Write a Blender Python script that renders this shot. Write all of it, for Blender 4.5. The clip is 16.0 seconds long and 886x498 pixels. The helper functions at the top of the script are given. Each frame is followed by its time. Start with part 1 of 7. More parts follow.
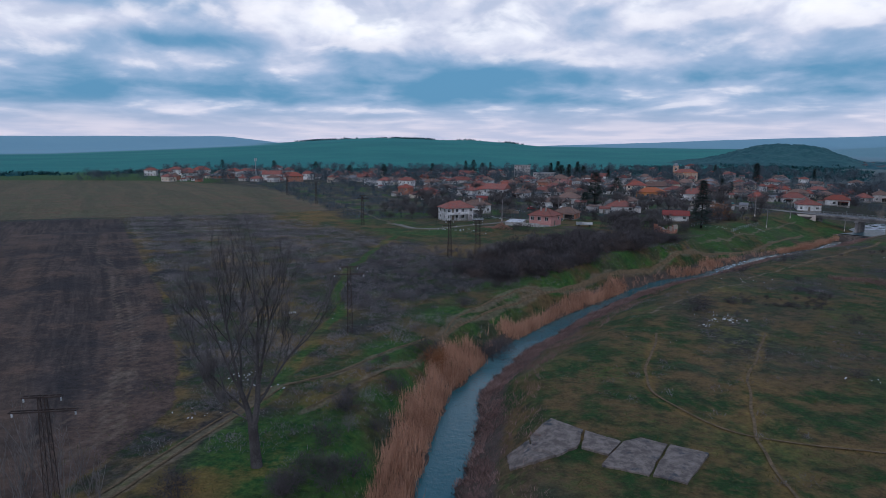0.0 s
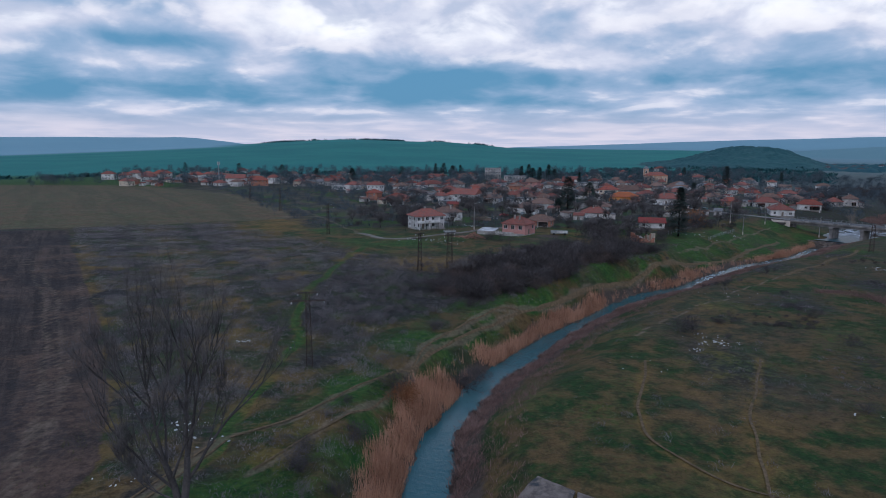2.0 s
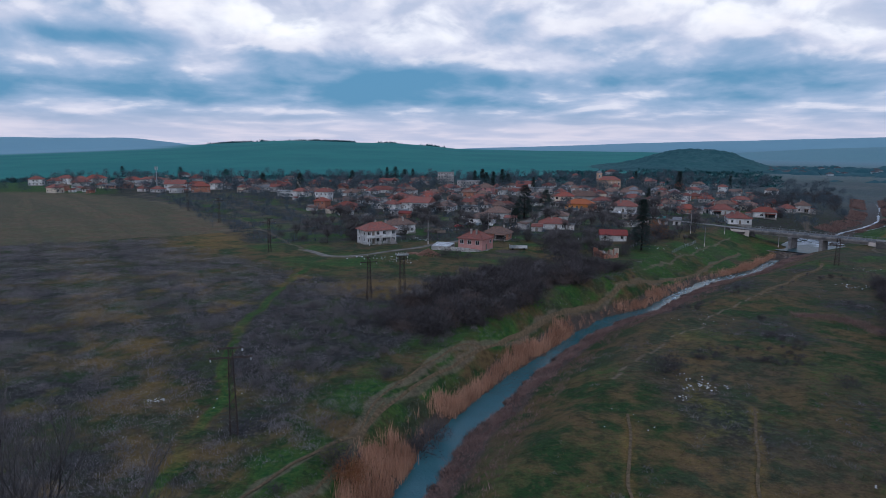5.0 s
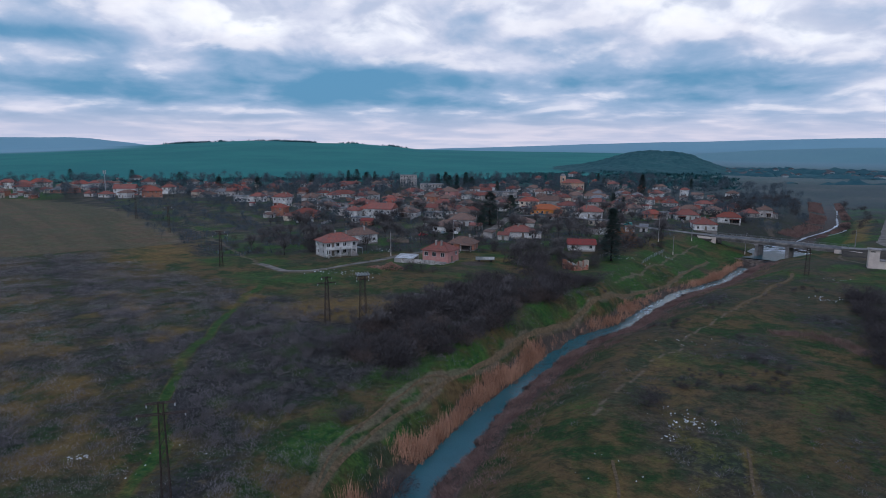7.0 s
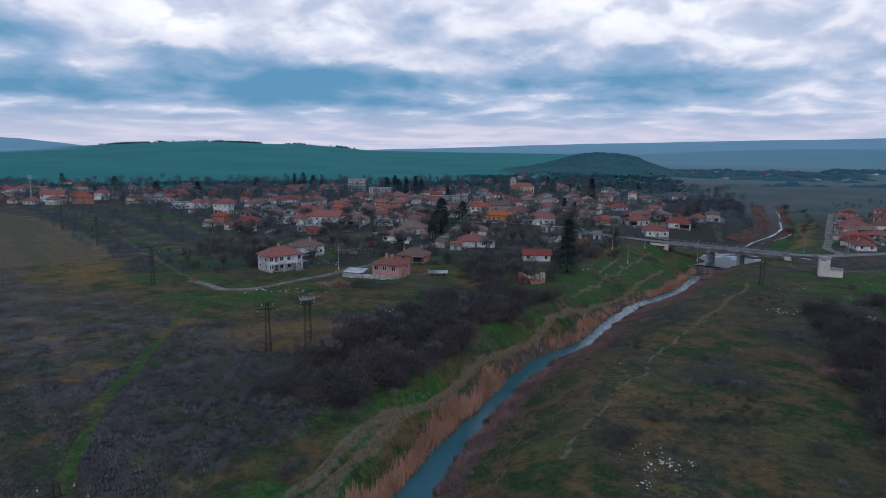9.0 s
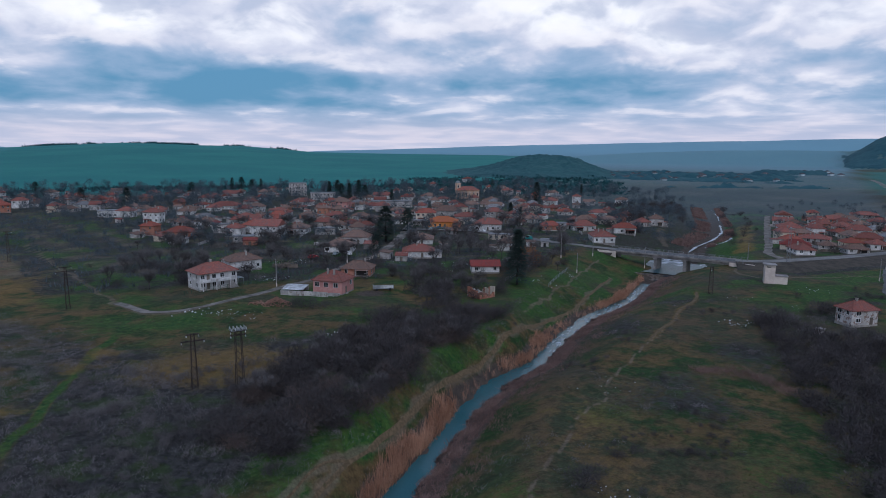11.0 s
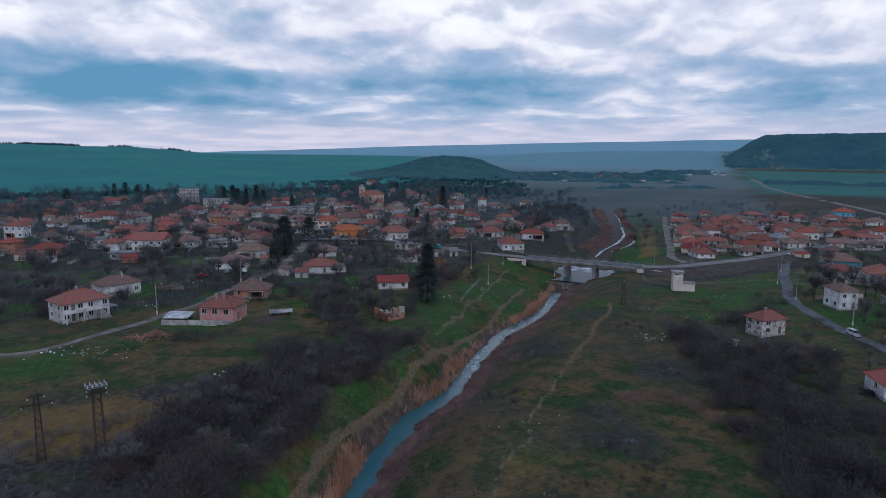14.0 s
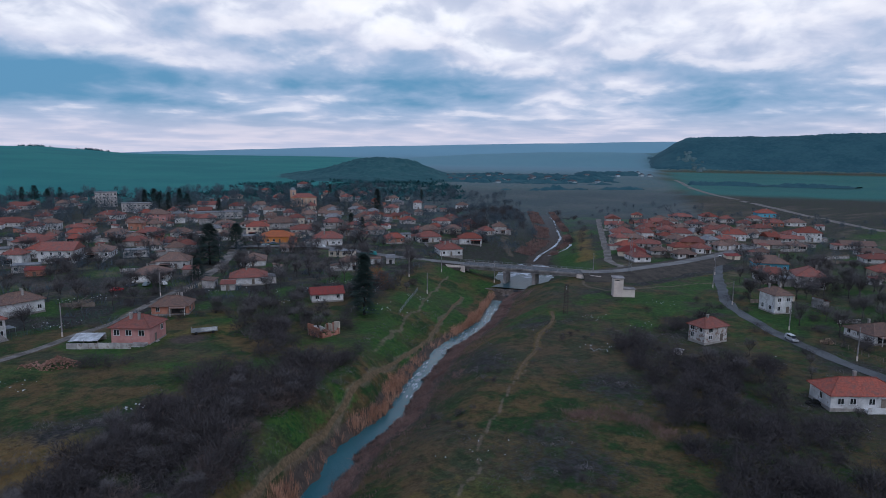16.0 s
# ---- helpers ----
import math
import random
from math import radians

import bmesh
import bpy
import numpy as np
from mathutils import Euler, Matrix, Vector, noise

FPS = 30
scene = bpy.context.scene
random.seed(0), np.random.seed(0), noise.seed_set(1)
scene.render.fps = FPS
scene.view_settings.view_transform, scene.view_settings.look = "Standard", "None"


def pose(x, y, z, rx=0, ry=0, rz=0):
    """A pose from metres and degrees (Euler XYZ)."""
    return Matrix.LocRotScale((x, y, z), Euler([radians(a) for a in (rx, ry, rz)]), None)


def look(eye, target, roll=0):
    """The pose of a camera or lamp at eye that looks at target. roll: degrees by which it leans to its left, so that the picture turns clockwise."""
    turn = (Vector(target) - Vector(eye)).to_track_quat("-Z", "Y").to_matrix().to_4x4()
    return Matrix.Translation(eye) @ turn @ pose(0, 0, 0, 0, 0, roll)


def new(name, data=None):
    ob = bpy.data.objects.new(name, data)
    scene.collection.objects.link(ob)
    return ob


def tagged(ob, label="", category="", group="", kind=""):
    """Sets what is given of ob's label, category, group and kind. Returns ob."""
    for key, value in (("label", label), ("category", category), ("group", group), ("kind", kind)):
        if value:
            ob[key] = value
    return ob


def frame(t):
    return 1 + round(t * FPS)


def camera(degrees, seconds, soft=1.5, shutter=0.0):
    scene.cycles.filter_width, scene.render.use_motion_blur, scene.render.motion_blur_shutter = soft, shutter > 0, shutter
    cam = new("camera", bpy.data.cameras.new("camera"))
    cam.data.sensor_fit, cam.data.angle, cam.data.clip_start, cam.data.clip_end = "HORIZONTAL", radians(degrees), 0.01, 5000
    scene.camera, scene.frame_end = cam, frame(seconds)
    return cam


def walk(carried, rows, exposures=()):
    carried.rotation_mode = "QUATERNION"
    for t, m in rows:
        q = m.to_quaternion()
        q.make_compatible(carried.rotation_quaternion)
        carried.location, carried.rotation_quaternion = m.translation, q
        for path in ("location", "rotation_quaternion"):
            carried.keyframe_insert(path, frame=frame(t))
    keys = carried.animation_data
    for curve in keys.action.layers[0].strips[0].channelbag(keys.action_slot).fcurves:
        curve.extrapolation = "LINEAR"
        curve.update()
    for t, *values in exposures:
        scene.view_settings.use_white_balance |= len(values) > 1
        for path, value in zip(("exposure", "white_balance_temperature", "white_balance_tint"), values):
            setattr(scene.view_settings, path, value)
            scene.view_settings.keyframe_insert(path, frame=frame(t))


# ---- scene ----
cam = camera(68.99, 16.0, soft=0.9)
# seconds, x, y, z, heading, pitch, lean
ROWS = [
    (0.0, 0.00, 0.00, 36.00, 0.00, -9.18, -0.20),
    (0.5, 0.00, 3.05, 36.42, -0.64, -9.15, -0.20),
    (1.0, 0.03, 6.09, 36.86, -1.29, -9.12, -0.20),
    (1.5, 0.09, 9.14, 37.32, -1.97, -9.09, -0.21),
    (2.0, 0.17, 12.18, 37.79, -2.67, -9.07, -0.22),
    (2.5, 0.28, 15.23, 38.29, -3.38, -9.05, -0.23),
    (3.0, 0.42, 18.26, 38.81, -4.10, -9.03, -0.25),
    (3.5, 0.59, 21.27, 39.36, -4.82, -9.02, -0.27),
    (4.0, 0.79, 24.23, 39.93, -5.53, -9.01, -0.28),
    (4.5, 1.03, 27.15, 40.54, -6.22, -9.00, -0.29),
    (5.0, 1.30, 30.03, 41.17, -6.91, -9.00, -0.30),
    (5.5, 1.59, 32.89, 41.82, -7.64, -9.00, -0.31),
    (6.0, 1.89, 35.73, 42.49, -8.41, -8.99, -0.33),
    (6.5, 2.20, 38.57, 43.17, -9.27, -8.99, -0.35),
    (7.0, 2.52, 41.43, 43.85, -10.23, -8.98, -0.37),
    (7.5, 2.85, 44.28, 44.54, -11.28, -8.97, -0.40),
    (8.0, 3.21, 47.12, 45.22, -12.40, -8.96, -0.42),
    (8.5, 3.62, 49.93, 45.90, -13.56, -8.94, -0.44),
    (9.0, 4.11, 52.69, 46.57, -14.76, -8.91, -0.45),
    (9.5, 4.67, 55.40, 47.23, -15.96, -8.88, -0.45),
    (10.0, 5.32, 58.06, 47.86, -17.18, -8.85, -0.44),
    (10.5, 6.05, 60.67, 48.47, -18.43, -8.82, -0.42),
    (11.0, 6.85, 63.23, 49.05, -19.71, -8.79, -0.39),
    (11.5, 7.73, 65.76, 49.61, -21.03, -8.77, -0.37),
    (12.0, 8.67, 68.25, 50.12, -22.40, -8.76, -0.34),
    (12.5, 9.65, 70.71, 50.61, -23.81, -8.76, -0.32),
    (13.0, 10.67, 73.14, 51.05, -25.25, -8.76, -0.30),
    (13.5, 11.69, 75.55, 51.47, -26.70, -8.75, -0.30),
    (14.0, 12.71, 77.93, 51.85, -28.17, -8.74, -0.31),
    (14.5, 13.72, 80.29, 52.20, -29.63, -8.72, -0.34),
    (15.0, 14.71, 82.62, 52.52, -31.10, -8.70, -0.38),
    (15.5, 15.70, 84.92, 52.80, -32.58, -8.67, -0.43),
    (16.0, 16.67, 87.21, 53.05, -34.06, -8.63, -0.50),
]
walk(cam, [(t, pose(x, y, z, 90 + pitch, 0, heading) @ pose(0, 0, 0, 0, 0, -lean)) for t, x, y, z, heading, pitch, lean in ROWS], [(0.0, 0.0, 5860, 9), (16.0, 0.0, 5860, 9)])

# ---- sky and light: a broken overcast late in the day ----
SUN_AZ, SUN_EL = 192.0, 50.0
world = bpy.data.worlds.new("sky")
world.use_nodes = True
scene.world = world


class Nodes:
    """A short way to write node trees."""

    def __init__(self, tree):
        self.tree = tree

    def add(self, kind, ins=None, operation=None, clamp=False, data_type=None, ramp=None, attribute=None, bands=None):
        node = self.tree.nodes.new(kind)
        if operation:
            node.operation = operation
        if clamp:
            node.use_clamp = True
        if data_type:
            node.data_type = data_type
        if ramp:
            node.interpolation_type = ramp
        if attribute:
            node.attribute_name = attribute
        if bands:
            node.bands_direction = bands
        for key, value in (ins or {}).items():
            if isinstance(value, bpy.types.NodeSocket):
                self.tree.links.new(value, node.inputs[key])
            else:
                node.inputs[key].default_value = value
        return node

    def math(self, op, a, b=0.0, clamp=False):
        return self.add("ShaderNodeMath", {0: a, 1: b}, operation=op, clamp=clamp).outputs[0]

    def mix(self, k, a, b):
        node = self.add("ShaderNodeMix", data_type="RGBA")
        for slot, value in ((0, k), (6, a), (7, b)):
            if isinstance(value, bpy.types.NodeSocket):
                self.tree.links.new(value, node.inputs[slot])
            else:
                node.inputs[slot].default_value = value if slot == 0 else (*value, 1)
        return node.outputs[2]

    def noise(self, vector, scale, detail=4.0, rough=0.55, distortion=0.0):
        return self.add("ShaderNodeTexNoise", {"Vector": vector, "Scale": scale, "Detail": detail, "Roughness": rough, "Distortion": distortion}).outputs[0]

    def step(self, v, a, b, low=0.0, high=1.0):
        return self.add("ShaderNodeMapRange", {0: v, 1: a, 2: b, 3: low, 4: high}, ramp="SMOOTHSTEP").outputs[0]


world.node_tree.nodes.clear()
n = Nodes(world.node_tree)
air = n.add("ShaderNodeTexSky")
air.sky_type, air.sun_disc, air.sun_elevation, air.sun_rotation = "NISHITA", False, radians(SUN_EL), radians(SUN_AZ)
air.air_density, air.dust_density = 1.4, 2.0
way = n.add("ShaderNodeTexCoord").outputs["Generated"]
sep = n.add("ShaderNodeSeparateXYZ", {0: way})
up = n.math("MAXIMUM", sep.outputs[2], 0.0)
side_az = n.math("MULTIPLY", n.math("ARCTAN2", sep.outputs[0], sep.outputs[1]), 57.296)
height = n.math("MULTIPLY", n.math("ARCSINE", up), 57.296)
# the cloud sheet: round the horizon by bearing, flattened towards it
level = n.math("SQRT", n.math("ADD", n.math("MULTIPLY", sep.outputs[0], sep.outputs[0]), n.math("ADD", n.math("MULTIPLY", sep.outputs[1], sep.outputs[1]), 0.0001)))
rise_ = n.math("MULTIPLY", n.math("LOGARITHM", n.math("ADD", height, 1.3), 2.71828), 2.1)
sheet = n.add("ShaderNodeCombineXYZ", {0: n.math("MULTIPLY", n.math("DIVIDE", sep.outputs[0], level), 5.6), 1: n.math("MULTIPLY", n.math("DIVIDE", sep.outputs[1], level), 5.6), 2: rise_}).outputs[0]
big = n.noise(sheet, 0.60, 3.0, 0.5, 0.2)
mid = n.noise(sheet, 1.75, 5.0, 0.48, 0.25)
fine = n.noise(sheet, 5.0, 4.0, 0.55, 0.2)
lower = n.add("ShaderNodeVectorMath", {0: sheet, 1: (0.0, 0.0, -0.2)}, operation="ADD").outputs[0]
relief = n.math("SUBTRACT", n.noise(lower, 1.75, 5.0, 0.48, 0.25), mid)


def mass(az0, wide_, el0, tall_, much):
    """A soft bank or break of cloud round one bearing and height."""
    a_ = n.math("DIVIDE", n.math("SUBTRACT", side_az, az0), wide_)
    b_ = n.math("DIVIDE", n.math("SUBTRACT", height, el0), tall_)
    q_ = n.math("ADD", n.math("MULTIPLY", a_, a_), n.math("MULTIPLY", b_, b_))
    return n.math("MULTIPLY", n.math("POWER", 2.71828, n.math("MULTIPLY", q_, -1.0)), much)


cover = n.math("ADD", n.math("MULTIPLY", n.math("SUBTRACT", big, 0.5), 0.70), n.math("ADD", n.math("MULTIPLY", n.math("SUBTRACT", mid, 0.5), 0.84), n.math("MULTIPLY", n.math("SUBTRACT", fine, 0.5), 0.15)))
cover = n.math("ADD", cover, n.step(height, 4.5, 9.5, 0.44, 0.66))
for bank_ in ((-14, 22, 4.5, 1.3, -0.24), (1, 9, 5.6, 2.2, -0.27), (26, 13, 5.4, 1.5, -0.12), (-30, 7, 11.8, 1.5, -0.55), (-21, 6, 8.2, 0.9, -0.32), (-27, 5, 9.3, 1.0, 0.20),
              (2, 13, 10.8, 2.0, 0.02), (-10, 9, 9.4, 1.4, 0.08), (17, 7, 6.9, 1.0, 0.24), (11, 5, 4.6, 0.6, 0.20), (-26, 11, 2.9, 0.45, 0.12), (-7, 8, 2.9, 0.35, 0.07), (46, 12, 3.6, 1.6, 0.10), (-6, 7, 7.7, 1.5, -0.15), (58, 14, 9.0, 3.0, 0.08)):
    cover = n.math("ADD", cover, mass(*bank_))
blue = n.mix(0.94, n.add("ShaderNodeVectorMath", {0: air.outputs[0], 3: 0.10}, operation="SCALE").outputs[0], (0.115, 0.29, 0.46))
cloud = n.mix(n.step(cover, 0.16, 0.50), blue, (0.36, 0.46, 0.61))
cloud = n.mix(n.step(cover, 0.42, 0.66), cloud, (0.66, 0.66, 0.75))
cloud = n.mix(n.step(cover, 0.60, 0.92), cloud, (1.08, 1.03, 1.0))
body_ = n.step(cover, 0.36, 0.62)
cloud = n.mix(n.math("MULTIPLY", body_, n.step(relief, 0.02, 0.16, 0.0, 0.42)), cloud, (0.46, 0.51, 0.63))
cloud = n.mix(n.math("MULTIPLY", body_, n.step(relief, -0.16, -0.01, 0.46, 0.0)), cloud, (0.98, 0.91, 0.90))
# a still, pinkish band of distance above the hills
low = n.mix(n.step(mid, 0.36, 0.66), (0.56, 0.56, 0.67), (0.74, 0.67, 0.73))
seen = n.mix(n.step(height, 0.8, 3.9, 0.94, 0.0), cloud, low)
final = n.mix(n.step(up, 0.27, 0.50), seen, n.mix(n.step(mid, 0.4, 0.62), (0.14, 0.22, 0.37), (0.27, 0.35, 0.50)))
n.add("ShaderNodeOutputWorld", {0: n.add("ShaderNodeBackground", {0: final, 1: 1.0}).outputs[0]})

sun_data = bpy.data.lights.new("sun", "SUN")
sun_data.energy, sun_data.angle, sun_data.color = 0.95, radians(40), (1.0, 0.97, 0.95)
sun = new("sun", sun_data)
sun.matrix_world = look((0, 0, 300), (-math.sin(radians(SUN_AZ)) * 100, -math.cos(radians(SUN_AZ)) * 100, 300 - 100 * math.tan(radians(SUN_EL))))

# ---- materials ----
def material(name, rough=0.9, metal=0.0):
    m = bpy.data.materials.new(name)
    m.use_nodes = True
    k = Nodes(m.node_tree)
    shader = m.node_tree.nodes["Principled BSDF"]
    shader.inputs["Roughness"].default_value, shader.inputs["Metallic"].default_value = rough, metal
    shader.inputs["Specular IOR Level"].default_value = 0.25
    return m, k, shader


def place(k):
    return k.add("ShaderNodeNewGeometry").outputs["Position"]


def finish(k, shader, colour, height=None, strength=0.4, distance=0.1):
    k.tree.links.new(colour, shader.inputs["Base Color"])
    if height is not None:
        bump = k.add("ShaderNodeBump", {"Strength": strength, "Distance": distance, "Height": height})
        k.tree.links.new(bump.outputs[0], shader.inputs["Normal"])


def plain(name, a, b, scale=3.0, rough=0.9, metal=0.0, vary=0.25, bump=0.3, grain=6.0):
    """A surface of two tones at two scales, each object a little lighter or darker than the next."""
    m, k, shader = material(name, rough, metal)
    at = k.add("ShaderNodeTexCoord").outputs["Object"]
    coarse, small = k.noise(at, scale * 0.35, 4), k.noise(at, scale * grain, 3)
    tone = k.mix(k.step(k.math("ADD", k.math("MULTIPLY", coarse, 0.7), k.math("MULTIPLY", small, 0.3)), 0.36, 0.64), a, b)
    luck = k.add("ShaderNodeObjectInfo").outputs["Random"]
    value = k.add("ShaderNodeHueSaturation", {"Value": k.math("ADD", k.math("MULTIPLY", luck, 2 * vary), 1 - vary), "Color": tone})
    finish(k, shader, value.outputs[0], small, bump, 0.03)
    return m


def strands(name, a, b, rough=0.95):
    """Stems, twigs and leaves: each island has its own tone."""
    m, k, shader = material(name, rough)
    luck = k.add("ShaderNodeNewGeometry").outputs["Random Per Island"]
    patch = k.noise(place(k), 0.16, 3)
    finish(k, shader, k.mix(k.math("ADD", k.math("MULTIPLY", luck, 0.6), k.math("MULTIPLY", k.step(patch, 0.35, 0.65), 0.4)), a, b))
    return m


def wood_roof(name, a, b):
    """Bare wood seen from far, haze painted into its tones: crowns and glades as soft blotches."""
    m, k, shader = material(name, 0.97)
    at = place(k)
    mixed = k.math("ADD", k.math("MULTIPLY", k.noise(at, 0.012, 4, 0.6), 0.55), k.math("MULTIPLY", k.noise(at, 0.09, 4, 0.65), 0.45))
    finish(k, shader, k.mix(k.step(mixed, 0.38, 0.62), a, b))
    return m


def roof_tiles(name, a, b, old):
    m, k, shader = material(name, 0.88)
    at = k.add("ShaderNodeTexCoord").outputs["Object"]
    luck = k.add("ShaderNodeObjectInfo").outputs["Random"]
    rows = k.add("ShaderNodeTexWave", {"Vector": at, "Scale": 2.4, "Distortion": 1.5, "Detail": 2.0}, bands="Z").outputs["Fac"]
    stain, speck = k.noise(at, 0.7, 6, 0.68), k.noise(at, 2.4, 4, 0.75)
    tone = k.mix(k.step(speck, 0.3, 0.7), a, b)
    tone = k.mix(k.math("MULTIPLY", k.step(stain, 0.42, 0.70), k.math("ADD", k.math("MULTIPLY", luck, 0.5), 0.45)), tone, old)
    tone = k.mix(k.math("MULTIPLY", k.step(k.noise(at, 1.6, 5, 0.75), 0.50, 0.66), 0.62), tone, (0.10, 0.075, 0.07))
    tone = k.mix(k.math("MULTIPLY", rows, 0.3), tone, (0.07, 0.045, 0.04))
    value = k.add("ShaderNodeHueSaturation", {"Value": k.math("ADD", k.math("MULTIPLY", luck, 0.5), 0.75), "Color": tone})
    finish(k, shader, value.outputs[0], rows, 0.5, 0.05)
    return m


ROOFS = {"r": roof_tiles("roof_red_tiles", (0.175, 0.058, 0.047), (0.38, 0.125, 0.098), (0.18, 0.108, 0.098)),
         "b": roof_tiles("roof_bright_tiles", (0.22, 0.055, 0.040), (0.42, 0.110, 0.074), (0.21, 0.088, 0.072)),
         "t": roof_tiles("roof_weathered_tiles", (0.13, 0.080, 0.066), (0.32, 0.190, 0.148), (0.14, 0.115, 0.108)),
         "o": roof_tiles("roof_orange_tiles", (0.42, 0.12, 0.045), (0.52, 0.155, 0.062), (0.34, 0.12, 0.065)),
         "d": roof_tiles("roof_dark_red_sheet", (0.20, 0.035, 0.032), (0.28, 0.052, 0.045), (0.15, 0.045, 0.042)),
         "g": roof_tiles("roof_grey_sheet", (0.19, 0.20, 0.22), (0.28, 0.29, 0.31), (0.15, 0.14, 0.14))}


def wall_render(name, a, b, patch, share=0.56, vary=0.2):
    """Old render: two tones, patches where it has fallen off or been mended, fine grain."""
    m, k, shader = material(name, 0.92)
    at = k.add("ShaderNodeTexCoord").outputs["Object"]
    luck = k.add("ShaderNodeObjectInfo").outputs["Random"]
    moved_at = k.add("ShaderNodeVectorMath", {0: at, 1: k.add("ShaderNodeCombineXYZ", {0: k.math("MULTIPLY", luck, 70.0), 1: k.math("MULTIPLY", luck, 31.0), 2: 0.0}).outputs[0]}, operation="ADD").outputs[0]
    wide_, mid_, small_ = k.noise(moved_at, 0.35, 3), k.noise(moved_at, 0.9, 5, 0.65), k.noise(moved_at, 6.0, 3)
    tone = k.mix(k.step(wide_, 0.35, 0.65), a, b)
    tone = k.mix(k.math("MULTIPLY", k.step(mid_, share, share + 0.07), 0.8), tone, patch)
    tone = k.mix(k.math("MULTIPLY", k.step(small_, 0.52, 0.7), 0.25), tone, patch)
    value = k.add("ShaderNodeHueSaturation", {"Value": k.math("ADD", k.math("MULTIPLY", luck, 2 * vary), 1 - vary), "Color": tone})
    finish(k, shader, value.outputs[0], small_, 0.3, 0.03)
    return m


WALLS = {"w": wall_render("wall_white_render", (0.47, 0.465, 0.47), (0.72, 0.71, 0.715), (0.33, 0.29, 0.27), 0.56, 0.2),
         "y": wall_render("wall_grey_render", (0.30, 0.285, 0.285), (0.50, 0.475, 0.47), (0.21, 0.165, 0.145), 0.55, 0.3),
         "c": wall_render("wall_cream_render", (0.54, 0.46, 0.375), (0.68, 0.59, 0.49), (0.32, 0.245, 0.20), 0.58),
         "v": wall_render("wall_stained_render", (0.40, 0.375, 0.365), (0.60, 0.575, 0.565), (0.19, 0.105, 0.08), 0.50, 0.05),
         "s": wall_render("wall_salmon_render", (0.44, 0.28, 0.20), (0.55, 0.38, 0.29), (0.50, 0.42, 0.34), 0.58, 0.05),
         "p": wall_render("wall_pink_render", (0.44, 0.205, 0.19), (0.54, 0.28, 0.26), (0.45, 0.32, 0.30), 0.60, 0.06),
         "k": wall_render("wall_brick", (0.33, 0.13, 0.09), (0.44, 0.20, 0.14), (0.40, 0.33, 0.30), 0.58),
         "o": wall_render("wall_orange_render", (0.66, 0.25, 0.07), (0.76, 0.32, 0.11), (0.50, 0.24, 0.12), 0.62, 0.05),
         "u": wall_render("wall_blue_render", (0.09, 0.34, 0.48), (0.14, 0.44, 0.58), (0.26, 0.34, 0.38), 0.57, 0.1)}
PLINTH = plain("plinth_grey_stone", (0.24, 0.22, 0.21), (0.36, 0.33, 0.31), 2.0)
CONCRETE = plain("concrete_weathered", (0.16, 0.15, 0.155), (0.36, 0.33, 0.325), 0.8, vary=0.12, bump=0.5)
CONCRETE_PALE = plain("concrete_pale", (0.54, 0.45, 0.41), (0.68, 0.59, 0.54), 0.8, vary=0.05)
SLAB, _k, _s = material("slab_stained", 0.9)
_at = place(_k)
_tone = _k.mix(_k.step(_k.noise(_at, 0.9, 5, 0.65), 0.35, 0.65), (0.105, 0.086, 0.078), (0.215, 0.178, 0.160))
_tone = _k.mix(_k.step(_k.noise(_at, 0.33, 4, 0.6), 0.55, 0.66), _tone, (0.05, 0.055, 0.065))
finish(_k, _s, _k.mix(_k.math("MULTIPLY", _k.step(_k.noise(_at, 5.0, 3), 0.55, 0.7), 0.5), _tone, (0.08, 0.075, 0.06)), _k.noise(_at, 3.0, 4), 0.6, 0.06)
FOOTWAY, _k, _s = material("trodden_earth", 0.95)
_at = place(_k)
_tone = _k.mix(_k.step(_k.noise(_at, 1.4, 4, 0.65), 0.35, 0.65), (0.090, 0.064, 0.036), (0.165, 0.115, 0.068))
finish(_k, _s, _k.mix(_k.step(_k.noise(_at, 0.45, 4, 0.6), 0.58, 0.70), _tone, (0.07, 0.062, 0.026)), _k.noise(_at, 4.0, 3), 0.5, 0.05)
SOIL = plain("earth_bank", (0.035, 0.030, 0.026), (0.075, 0.062, 0.050), 0.8, vary=0.05, bump=0.6)
ASPHALT = plain("asphalt_worn", (0.070, 0.074, 0.080), (0.135, 0.138, 0.145), 0.35, vary=0.05)
ASPHALT_PALE = plain("asphalt_bleached", (0.13, 0.125, 0.125), (0.23, 0.22, 0.215), 0.35, vary=0.05)
DUST = plain("dusty_lane", (0.10, 0.088, 0.080), (0.24, 0.215, 0.198), 0.8, vary=0.05)
STEEL = plain("steel_rusty", (0.040, 0.031, 0.030), (0.078, 0.056, 0.050), 2.0, 0.75, 0.3)
GREY_STEEL = plain("steel_galvanised", (0.22, 0.24, 0.26), (0.34, 0.36, 0.38), 2.0, 0.6, 0.5)
TIN = plain("tin_sheet_pale", (0.34, 0.34, 0.35), (0.68, 0.69, 0.71), 1.6, 0.55, 0.2)
WOOD = plain("wood_grey", (0.13, 0.105, 0.09), (0.22, 0.18, 0.155), 2.0)
# near-black colour that stands for the shade inside verandas, slots and doorways
DARK = plain("opening_shade", (0.02, 0.02, 0.022), (0.035, 0.034, 0.035), 2.0, 0.8)
FRAME = plain("window_frame_white", (0.55, 0.55, 0.56), (0.68, 0.68, 0.69), 3.0, 0.6)
BARK = plain("bark_grey", (0.048, 0.043, 0.044), (0.105, 0.096, 0.097), 1.2, 0.95, 0.0, 0.2, 0.6)
